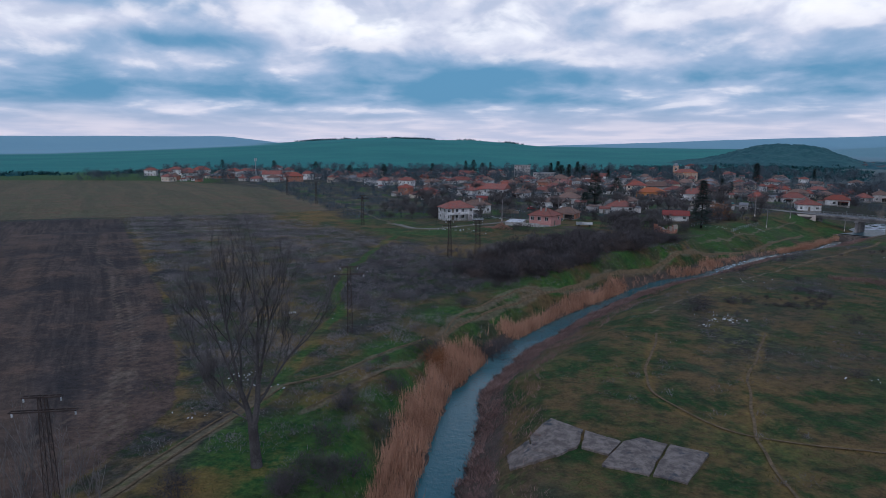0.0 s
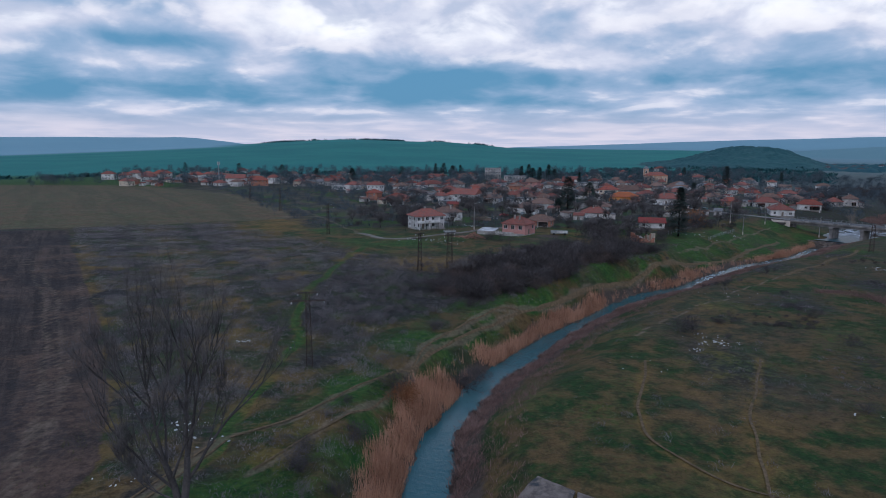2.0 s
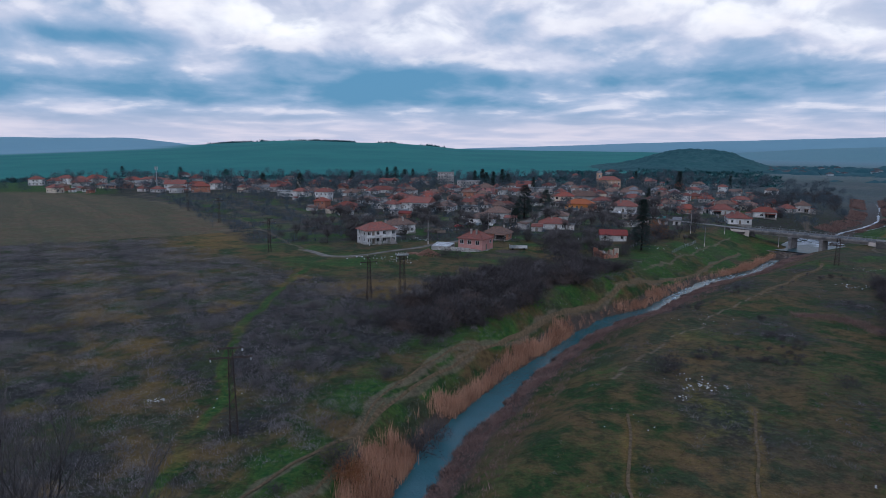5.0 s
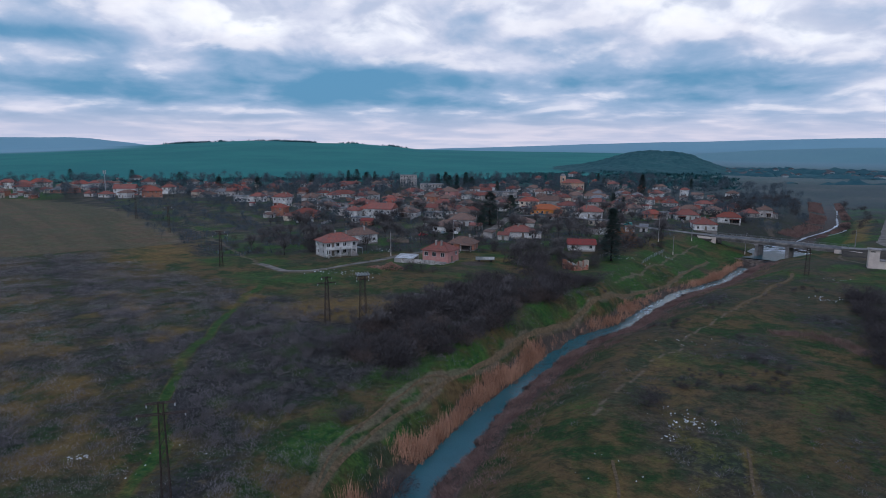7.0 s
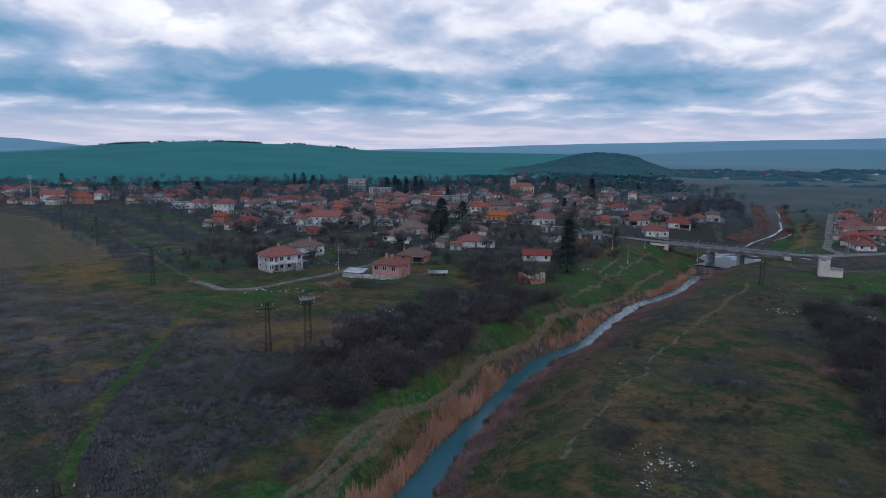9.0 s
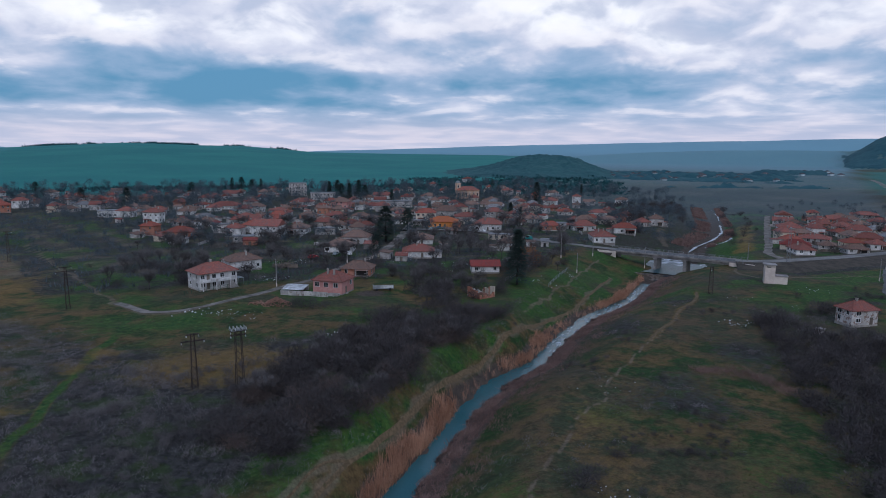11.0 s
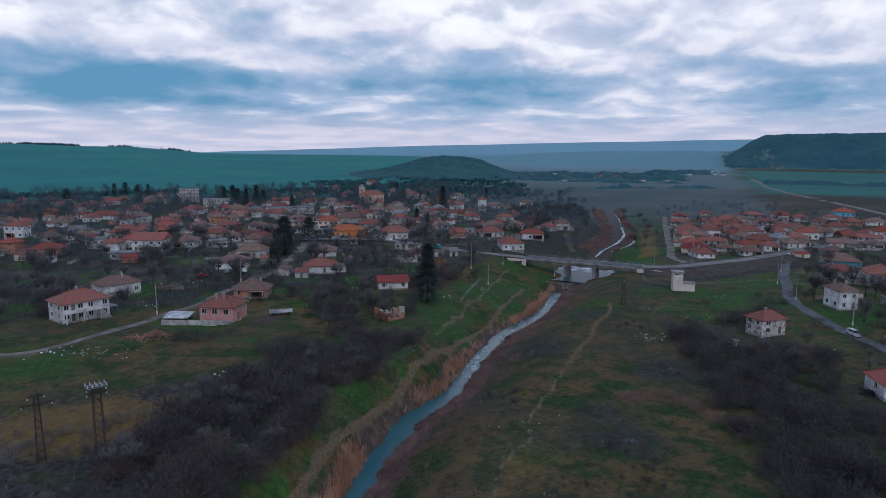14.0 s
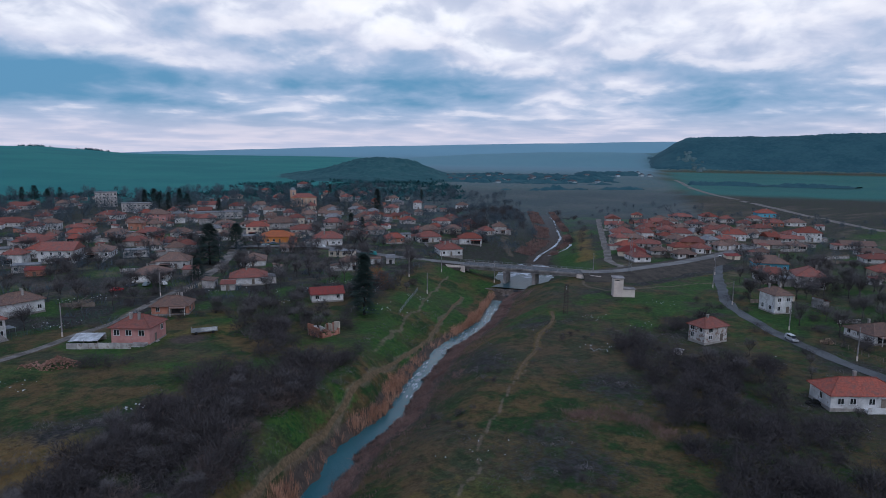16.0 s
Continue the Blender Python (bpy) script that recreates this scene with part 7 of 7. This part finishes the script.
for row in [
    (80, 627, -28, 17.3, 13.0, 3.9, 2.8, 'rw'),
    (-172, 652, 4, 17.5, 13.0, 6.1, 3.4, 'rw'),
    (-153, 652, 10, 14.1, 13.0, 4.3, 3.1, 'bw'),
    (204, 654, -22, 11.9, 9.4, 4.9, 2.6, 'ty'),
    (-71, 655, 3, 12.0, 13.0, 4.2, 3.0, 'by'),
    (-139, 666, 7, 11.3, 7.9, 6.5, 2.2, 'rw'),
    (187, 672, -16, 12.3, 10.2, 3.3, 2.4, 'bw'),
    (-179, 674, 10, 9.9, 7.6, 6.3, 2.1, 'rw'),
    (3, 687, -23, 13.0, 13.0, 4.6, 3.3, 'rw'),
    (166, 688, -22, 15.9, 13.0, 3.8, 2.7, 'rw'),
    (-270, 690, 3, 13.9, 11.0, 5.9, 3.0, 'rw'),
    (-85, 690, 2, 12.3, 13.0, 4.4, 3.2, 'by'),
]:
    village_house(*row)
for row in [
    (13, 693, -19, 5.0, 5.0, 4.8, 1.5, 'rw'),
    (309, 700, -46, 9.2, 11.9, 5.9, 2.5, 'ry'),
    (-305, 715, 15, 12.2, 9.1, 6.3, 2.5, 'ry'),
    (-14, 729, 11, 8.6, 10.3, 3.5, 2.4, 'ry'),
    (-119, 735, 10, 10.0, 8.0, 3.4, 2.2, 'rw'),
    (-225, 736, 7, 9.7, 7.7, 6.7, 2.1, 'ry'),
    (-332, 737, 7, 13.0, 9.0, 6.6, 2.5, 'rw'),
    (-308, 748, 2, 14.5, 10.3, 6.7, 2.8, 'rw'),
    (-258, 750, 10, 12.5, 10.4, 3.4, 2.5, 'ty'),
    (-242, 751, 6, 14.7, 11.2, 5.3, 3.0, 'bw'),
    (-295, 751, 9, 15.9, 12.9, 5.1, 3.4, 'ry'),
    (26, 755, -27, 17.6, 13.0, 3.7, 2.7, 'ry'),
]:
    village_house(*row)
for row in [
    (-22, 758, 12, 7.3, 5.0, 4.3, 1.5, 'bw'),
    (59, 763, -21, 12.9, 9.5, 4.2, 2.6, 'ty'),
    (-287, 770, 12, 19.4, 13.0, 6.1, 3.4, 'by'),
    (22, 776, -27, 6.6, 9.3, 3.9, 1.9, 'ty'),
    (-194, 813, 13, 14.7, 12.3, 4.0, 2.9, 'rw'),
    (-88, 823, 2, 10.1, 7.1, 3.7, 2.0, 'ty'),
    (273, 845, -46, 8.8, 6.6, 5.8, 1.9, 'ry'),
    (74, 847, -25, 8.6, 6.4, 2.9, 1.8, 'ry'),
    (-231, 905, 2, 12.9, 9.7, 3.8, 2.6, 'rw'),
    (353, 926, -50, 13.8, 10.1, 6.8, 2.7, 'rw'),
]:
    village_house(*row)


# ---- sheds, walls and fences in the yards ----
yard = random.Random(23)


def free(x, y, need):
    return all((x - a) ** 2 + (y - b) ** 2 > (c * 0.8 + need) ** 2 for a, b, c in FOOTPRINTS) and all(float(to_line(x, y, line)[0]) > 4.0 + need * 0.5 for _, line, *_ in road_rows[:6]) and abs(creek_side(x, y)[0]) > 34 and (y > 318 or x > 205)


def infill(count, x0, x1, y0, y1, inside, seed):
    """Houses that close the rows between the larger ones."""
    r_ = random.Random(seed)
    made_ = 0
    for _ in range(4000):
        x, y = r_.uniform(x0, x1), r_.uniform(y0, y1)
        w = r_.uniform(7.5, 12)
        if made_ < count and inside(x, y) and free(x, y, w * 0.5 + 1.5):
            # beyond 560 m duller roofs are favoured to stand in for haze
            village_house(x, y, r_.choice((-23, 67, -15, -30)) + r_.uniform(-8, 8), w, r_.uniform(6.5, 8.5), r_.choice((2.9, 3.2, 3.4, 4.9)), r_.uniform(1.8, 2.4), r_.choice("rrrtttttbg" if math.hypot(x, y) > 560 else "rrrrtttbg") + r_.choice("wwwyyyck"))
            made_ += 1


infill(84, -120, 300, 400, 640, lambda x, y: creek_side(x, y)[0] < -34 and x > 20 - 0.45 * (y - 400), 41)
infill(48, -260, 380, 620, 820, lambda x, y: creek_side(x, y)[0] < -34, 42)
infill(20, -330, -60, 610, 800, lambda x, y: x > -45 - 0.72 * (y - 290), 45)
infill(36, 262, 430, 285, 400, lambda x, y: creek_side(x, y)[0] > 34, 43)


def outbuilding(x, y, turn, w, d, h, roof_key, wall_key):
    ob = thing("shed", x, y, None, turn, "small %s yard shed with %s" % (WALL_WORDS[wall_key], ROOF_WORDS[roof_key]), "shed", "yard sheds")
    part("wall", box(-w / 2, w / 2, -d / 2, d / 2, -1.2, h), WALLS[wall_key], ob)
    rise = yard.uniform(0.4, 1.2)
    rv = [(-w / 2 - 0.3, -d / 2 - 0.3, h), (w / 2 + 0.3, -d / 2 - 0.3, h), (w / 2 + 0.3, d / 2 + 0.3, h + rise), (-w / 2 - 0.3, d / 2 + 0.3, h + rise)]
    part("roof", (rv + [(p[0], p[1], p[2] - 0.15) for p in rv], [(0, 1, 2, 3), (7, 6, 5, 4), (0, 4, 5, 1), (1, 5, 6, 2), (2, 6, 7, 3), (3, 7, 4, 0)]), ROOFS[roof_key], ob)
    part("back_wall", box(-w / 2, w / 2, d / 2 - 0.2, d / 2, h - 0.1, h + rise - 0.12), WALLS[wall_key], ob)
    part("door", box(-0.6, 0.6, -d / 2 - 0.05, -d / 2 + 0.02, 0, 1.9), WOOD if yard.random() < 0.6 else DARK, ob)


made = 0
homes = [f_ for f_ in FOOTPRINTS if f_[2] > 5]
for _ in range(2600):
    hx, hy, hr = yard.choice(homes)
    t, gap = yard.uniform(0, 6.28), yard.uniform(4, 16)
    x, y = hx + math.cos(t) * (hr + gap), hy + math.sin(t) * (hr + gap)
    w = yard.uniform(3, 7.5)
    if made < 185 and free(x, y, w * 0.5):
        outbuilding(x, y, yard.choice((-23, 67)) + yard.uniform(-9, 9), w, yard.uniform(2.5, 4.5), yard.uniform(2.0, 2.9), yard.choice("ttrrgd"), yard.choice("yywkcy"))
        FOOTPRINTS.append((x, y, w * 0.6))
        made += 1
made = 0
for _ in range(900):
    hx, hy, hr = yard.choice(homes)
    t = yard.uniform(0, 6.28)
    x, y = hx + math.cos(t) * (hr + 8), hy + math.sin(t) * (hr + 8)
    run = yard.uniform(7, 18)
    if made < 90 and math.hypot(x, y) < 560 and free(x, y, 2.0):
        turn = yard.choice((-23, 67)) + yard.uniform(-6, 6)
        ob = thing("garden_fence", x, y, None, turn, yard.choice(("grey board fence round a village garden", "pale block wall round a village garden")), "fence", "garden fences")
        mat = WALLS["y"] if "block" in ob["label"] else WOOD
        count = int(run // 1.5)
        for i in range(count):
            u = -run / 2 + i * 1.5
            px, py = turned(x, y, turn, u + 0.75, 0)
            dz = gz(px, py) - gz(x, y)
            part("panel", box(u, u + 1.46, -0.06, 0.06, dz - 0.5, dz + 1.35), mat, ob)
        made += 1

# ---- trees of the village ----
for kind, x, y, h in ((0, 90, 383, 19), (2, 113, 421, 14), (2, 76, 345, 9), (1, 273, 565, 22), (1, 105.6, 262, 20), (1, 202, 469, 12), (1, 203, 455, 10), (1, 28, 809, 17), (0, 38, 816, 18), (0, 48, 801, 15),
                      (1, 116, 701, 18), (1, 121, 685, 20), (0, 126, 690, 16), (1, 131, 677, 17), (1, 139, 672, 20), (0, 146, 676, 15), (1, 161, 633, 13), (1, 334, 797, 14), (2, -99, 688, 15), (0, -59, 647, 17), (2, -13, 774, 15),
                      (0, -228, 876, 15), (2, -153, 780, 16), (0, -315, 927, 14), (1, 60, 830, 15), (0, 300, 705, 12), (1, 395, 690, 12)):
    fir(kind, x, y, h)
bush(BUSH_RUST, 128.4, 298.6, 2.9, "bush", "rust-leaved shrub by the village edge", "")
ROADS = [line for _, line, *_ in road_rows]


def clear(x, y, gap=2.0):
    if any((x - a) ** 2 + (y - b) ** 2 < c * c for a, b, c in FOOTPRINTS):
        return False
    return all(float(to_line(x, y, line)[0]) > 3.2 + gap for line in ROADS[:6])


def plant(count, x0, x1, y0, y1, inside, seed, low, high, bushes=0.35, joined=False):
    r_ = random.Random(seed)
    made = 0
    for _ in range(count * 6):
        if made >= count:
            break
        x, y = r_.uniform(x0, x1), r_.uniform(y0, y1)
        if not inside(x, y) or not clear(x, y, 1.0):
            continue
        made += 1
        if joined:
            size = r_.uniform(low, high)
            gather("far_trees", r_.choice(FAR_CROWNS), pose(x, y, gz(x, y), 0, 0, r_.uniform(0, 360)) @ Matrix.Diagonal((size, size, size * r_.uniform(0.85, 1.2), 1)))
        elif r_.random() < bushes:
            bush(r_.choice(BUSHES_PALE + BUSHES), x, y, r_.uniform(0.8, 1.6), "bush", "leafless grey shrub in a garden", "garden shrubs")
        else:
            add_tree(r_.choice(BARE), x, y, r_.uniform(low, high), r_.uniform(0, 360), "bare_tree", "leafless grey garden tree", "tree", "village trees")


def far_crown(seed):
    rng.seed(seed)

    def tip():
        t, e, q = rng.random() * 6.28, rng.uniform(-0.9, 1.3), rng.random() ** 0.5
        o = Vector((math.cos(t) * math.cos(e), math.sin(t) * math.cos(e), math.sin(e)))
        lump = 0.85 + 0.25 * math.sin(3 * t + seed) * math.cos(2 * e)
        return Vector((0, 0, 4.2)) + Vector((o.x * 3.6, o.y * 3.6, o.z * 3.8)) * q * lump, o
    return mesh_of("far_crown", join(blades(380, tip, 1.1, 0.095, 0.9, 0.6), ([(-0.14, 0, -0.5), (0.14, 0, -0.5), (0, 0, 5), (0, -0.14, -0.5), (0, 0.14, -0.5), (0, 0, 5)], [(0, 1, 2), (3, 4, 5)])), TWIG)


FAR_CROWNS = [far_crown(s_) for s_ in (51, 52, 53)]
left_side = lambda x, y: creek_side(x, y)[0] < -34
plant(250, -60, 185, 292, 470, lambda x, y: left_side(x, y) and x > -30 + 0.1 * (y - 292), 1, 0.7, 1.25)
plant(560, -170, 330, 380, 760, lambda x, y: left_side(x, y) and x > -40 - 0.55 * (y - 450), 2, 0.6, 1.15, joined=True)
plant(820, -360, 480, 600, 920, lambda x, y: left_side(x, y), 3, 0.8, 1.5, joined=True)
east = lambda x, y: x > 205 and float(to_line(x, y, ROADS[2])[0]) > 6 and y < 277 - 0.0 * x and float(to_line(x, y, ROADS[2])[1]) < 0
plant(150, 200, 330, 140, 268, east, 24, 0.7, 1.3, 0.35)
add_tree(BARE[1], 165.2, 380.8, 1.7, 30, "bare_tree", "tall leafless tree beside the village road", "tree", "village trees")
plant(60, 255, 480, 160, 420, lambda x, y: creek_side(x, y)[0] > 36 and (east(x, y) or y > 280), 4, 0.6, 1.0, 0.35)
plant(120, 300, 560, 230, 520, lambda x, y: creek_side(x, y)[0] > 36, 14, 0.5, 0.9, joined=True)
plant(150, 240, 440, 330, 620, lambda x, y: -70 < creek_side(x, y)[0] < -12 and ripple(x, y, 60, 3) > 0.0, 5, 0.5, 1.0, joined=True)
plant(20, -30, 0, 280, 420, lambda x, y: True, 6, 0.4, 0.8, 0.6)
plant(120, -140, 10, 330, 560, lambda x, y: x > -70 - 0.4 * (y - 330), 16, 0.35, 0.7, joined=True)
plant(34, 10, 110, 160, 262, left_thicket, 71, 0.4, 0.75, 0.0)
plant(36, 66, 150, 225, 292, lambda x, y: creek_side(x, y)[0] < -30, 7, 0.5, 0.95, 0.3)
plant(16, 150, 200, 135, 200, lambda x, y: True, 8, 0.4, 0.8, 0.4)
flush("far_trees", TWIG_HAZE, "grey mass of leafless village trees, tinted with haze", "trees")


# distant woods: the small hill, hedges and belts of trees across the plain
def keep_hill(x, y):
    u, v = x - 660, y - 1236
    across, deep = u * 0.882 - v * 0.47, u * 0.47 + v * 0.882
    q = np.hypot(across / np.where(across > 0, 135, 180), deep / 250)
    bare = 0.75 * np.exp(-((across - 62) / 34) ** 2 - ((deep + 70) / 60) ** 2)
    return np.clip((1 - smooth(q, 0.55, 1.25)) * (0.85 + 0.5 * ripple(x, y, 70, 3)) - bare, 0.0, 1)


def canopy(name, keep, x0, x1, y0, y1, step, high, mat, label):
    """The closed, lumpy roof of a far wood, down to the ground at its edge."""
    r_ = np.random.RandomState(int(x0))
    u, v = np.meshgrid(np.arange(x0, x1, step), np.arange(y0, y1, step))
    u, v = u + r_.uniform(-0.35, 0.35, u.shape) * step, v + r_.uniform(-0.35, 0.35, u.shape) * step
    much = keep(u, v)
    z = ground_z(u, v) - 0.6 + high * np.sqrt(np.clip(much, 0, 1)) * r_.uniform(0.55, 1.15, u.shape)
    ids = np.arange(u.size).reshape(u.shape)
    on = (much[:-1, :-1] > 0.03) | (much[1:, 1:] > 0.03)
    f = np.stack([ids[:-1, :-1][on], ids[:-1, 1:][on], ids[1:, 1:][on], ids[1:, :-1][on]], -1)
    used = np.unique(f)
    renum = np.zeros(u.size, int)
    renum[used] = np.arange(len(used))
    co = np.stack([u, v, z], -1).reshape(-1, 3)[used]
    single(name, (co.tolist(), renum[f].tolist()), mat, label, "wood", "stuff", shade=True)


canopy("woodland", keep_hill, 340, 980, 900, 1560, 6.0, 8.5, WOODLAND_HAZE, "dark leafless wood over a small hill")


def keep_mesa(x, y):
    a_, r_ = bearing(x, y)
    return np.clip(smooth(a_, 50.1, 50.7) * (a_ < 80) * smooth(r_, 2040, 2130) * (r_ < 2750) * np.clip(0.9 + 0.4 * ripple(x, y, 240, 1), 0.35, 1) * (ground_z(x, y) > 6), 0, 1)


canopy("woodland", keep_mesa, 1480, 2640, 380, 1760, 9.0, 6.0, WOODLAND_HAZE_DARK, "dark wood covering a flat-topped hill")


rocks = random.Random(77)
for a0, r0, wide_, count_ in ((52.85, 2190, 0.75, 18), (53.75, 2130, 0.5, 9)):
    pieces = []
    for _ in range(count_):
        a_, r_ = radians(a0 + rocks.gauss(0, wide_ * 0.45)), r0 + rocks.gauss(0, 26)
        x, y = math.sin(a_) * r_, math.cos(a_) * r_
        w_, h_ = rocks.uniform(7, 17), rocks.uniform(5.5, 8)
        pieces.append(moved(tube((0, 0, -6), (rocks.uniform(-2, 2), rocks.uniform(-2, 2), h_), w_, w_ * 0.45, 7), pose(x, y, gz(x, y), 0, 0, rocks.uniform(0, 90))))
    single("rock_outcrop", join(*pieces), ROCK, "pale bare rock breaking through the wooded slope", "rock", "stuff")


def keep_belts(x, y):
    a_, r_ = bearing(x, y)
    lines = 0.9 * np.exp(-((r_ - 900) / 26) ** 2) * (a_ < 18)
    lines = np.maximum(lines, 0.65 * smooth(r_, 760, 860) * (1 - smooth(r_, 1080, 1180)) * smooth(a_, 15, 19) * (1 - smooth(a_, 32, 34)))
    return lines * np.clip(0.55 + 0.8 * ripple(x, y, 130, 6), 0, 1)


tufts("tree_belt", scatter(26000, -620, 800, 500, 1200, keep_belts, 13), WOODLAND_HAZE, 8, 3.6, 1.5, "far belts of dark bare trees across fields", "trees", 3.0, 0.9)


def keep_plain(x, y):
    a_, r_ = bearing(x, y)
    hamlet = smooth(a_, 31, 33) * (1 - smooth(a_, 45, 47)) * smooth(r_, 1160, 1240) * (1 - smooth(r_, 1480, 1600)) * (ripple(x, y, 130, 3) + 0.8 * ripple(x, y, 47, 8) + 0.05)
    grove = smooth(a_, 43.6, 44.4) * (1 - smooth(a_, 48.4, 49)) * np.exp(-((r_ - 1640) / 40) ** 4) * (0.8 + 0.4 * ripple(x, y, 45, 2))
    hedge = np.exp(-((r_ - 1010 - 6 * (a_ - 40)) / 9) ** 2) * (a_ > 37) * (a_ < 48) * (0.1 + 0.7 * ripple(x, y, 70, 5))
    row = np.exp(-((r_ - 1250) / 14) ** 2) * (a_ > 52) * (0.5 + 0.6 * ripple(x, y, 120, 6))
    return np.clip(np.maximum(np.maximum(hamlet, grove), np.maximum(hedge, row)), 0, 1)


canopy("woodland", keep_plain, 560, 1480, 560, 1420, 6.0, 9.0, WOODLAND_HAZE_DARK, "clumps and belts of dark trees across the plain")


def keep_crest(x, y):
    a_, r_ = bearing(x, y)
    return (a_ > -14) * (a_ < 7) * np.exp(-((r_ - 3350) / 60) ** 2) * np.clip(ripple(x, y, 420, 2) * 1.3, 0, 1)


tufts("tree_belt", scatter(5200, -850, 450, 3150, 3500, keep_crest, 19), WOODLAND_HAZE_DARK, 8, 8.0, 2.2, "line of far trees on the hill crest", "trees", 4.0, 0.4)


def keep_village(x, y):
    d_, s_, k_ = to_line(x, y, CREEK)
    return (s_ < 0) * (d_ > 36) * (x > -40 - 0.45 * (y - 290)) * np.clip(0.30 + 0.7 * ripple(x, y, 34, 9), 0, 1)


tufts("garden_brush", scatter(20000, -300, 420, 285, 880, keep_village, 14), TWIG_HAZE, 10, 2.2, 0.10, "tangle of bare garden shrubs and vines", "shrubs", 0.9, 0.45)


def keep_valley(x, y):
    return np.clip(0.45 + 0.9 * ripple(x, y, 34, 4), 0, 1) * off_tracks(x, y, 2.0)


tufts("valley_reeds", np.concatenate([along_creek(4200, side_, near_, far_, 20.9, 24.6, keep_valley, 15) for side_, near_, far_ in ((-1, 3.5, 13.0), (1, 6.5, 10.5))]), REED_DEAD, 8, 1.2, 0.13, "rusty reeds and willow along the stream", "reeds", 0.5, 0.3)


# far hamlets on the plain
r_ = random.Random(31)
for i in range(64):
    a_, dist = radians(r_.uniform(32.5, 45) if i % 8 else r_.uniform(47, 50.5)), r_.uniform(1190, 1520) + 320 * (i % 8 == 0)
    x, y = math.sin(a_) * dist, math.cos(a_) * dist
    w, h = r_.uniform(6, 13), r_.uniform(2.8, 4.5)
    ob = thing("house", x, y, None, r_.uniform(-30, 30), "tiny pale house far across the plain", "house", "far houses")
    part("wall", box(-w / 2, w / 2, -4, 4, -2, h), FAR_WALL, ob)
    roof_ = part("roof", hip_roof(w, 8, 2.4), FAR_ROOF, ob)
    roof_.location = (0, 0, h + 0.1)


# ---- small things in the yards ----
timber = thing("timber_heap", 33, 320, None, 20, "collapsed shed of grey timbers beside a house", "timber heap")
tr = random.Random(2)
for _ in range(34):
    t = tr.uniform(0, 6.28)
    part("beam", moved(box(-tr.uniform(1.2, 2.6), tr.uniform(1.2, 2.6), -0.09, 0.09, -0.07, 0.07), pose(tr.gauss(0, 1.6), tr.gauss(0, 1.2), tr.uniform(0.2, 1.9), tr.uniform(-12, 12), tr.uniform(-25, 25), math.degrees(t))), WOOD, timber)


def wire_fence(x0, y0, x1, y1, label, mat, tall=1.5, gap=2.4):
    run, turn = math.hypot(x1 - x0, y1 - y0), math.degrees(math.atan2(y1 - y0, x1 - x0))
    ob = thing("wire_fence", x0, y0, None, turn, label, "fence", "wire fences")
    z0 = gz(x0, y0)
    count = int(run / gap) + 1
    feet = []
    for i in range(count + 1):
        px, py = turned(x0, y0, turn, i * gap, 0)
        feet.append(gz(px, py) - z0)
        part("post", box(i * gap - 0.06, i * gap + 0.06, -0.06, 0.06, feet[-1] - 0.3, feet[-1] + tall), mat, ob)
    for h_ in (0.35, 0.75, 1.15, tall - 0.05):
        v = [(i * gap, dy, feet[i] + h_ + dz) for i in range(count + 1) for dy, dz in ((-0.02, -0.015), (0.02, -0.015), (0.0, 0.02))]
        part("wire", (v, [(i * 3 + a, i * 3 + (a + 1) % 3, i * 3 + 3 + (a + 1) % 3, i * 3 + 3 + a) for i in range(count) for a in range(3)]), mat, ob)


GREEN_STEEL = plain("fence_green", (0.03, 0.07, 0.05), (0.05, 0.10, 0.07), 2.0, 0.6)
wire_fence(-3, 280.5, 20, 290.5, "green mesh fence before the white house", GREEN_STEEL)
wire_fence(20, 290.5, 40, 308, "green mesh fence along the lane", GREEN_STEEL)
wire_fence(118, 262, 142, 290, "leaning wire fence on the green slope", GREY_STEEL, 1.3, 3.0)
wire_fence(104, 268, 130, 296, "garden wire fence on the slope", GREY_STEEL, 1.3, 3.0)
wire_fence(206, 172, 197, 150, "dark post fence beside the road", WOOD, 1.2, 2.2)
wire_fence(76, 337, 60, 316, "pale concrete posts along the lane", CONCRETE_PALE, 1.2, 1.6)
coop = thing("well_house", 160.9, 188.9, None, 10, "small pale concrete hut in the meadow", "hut")
part("wall", box(-1.0, 1.0, -0.8, 0.8, -0.5, 1.3), WALLS["y"], coop)
part("roof", box(-1.4, 1.5, -1.1, 1.0, 1.3, 1.45), CONCRETE, coop)
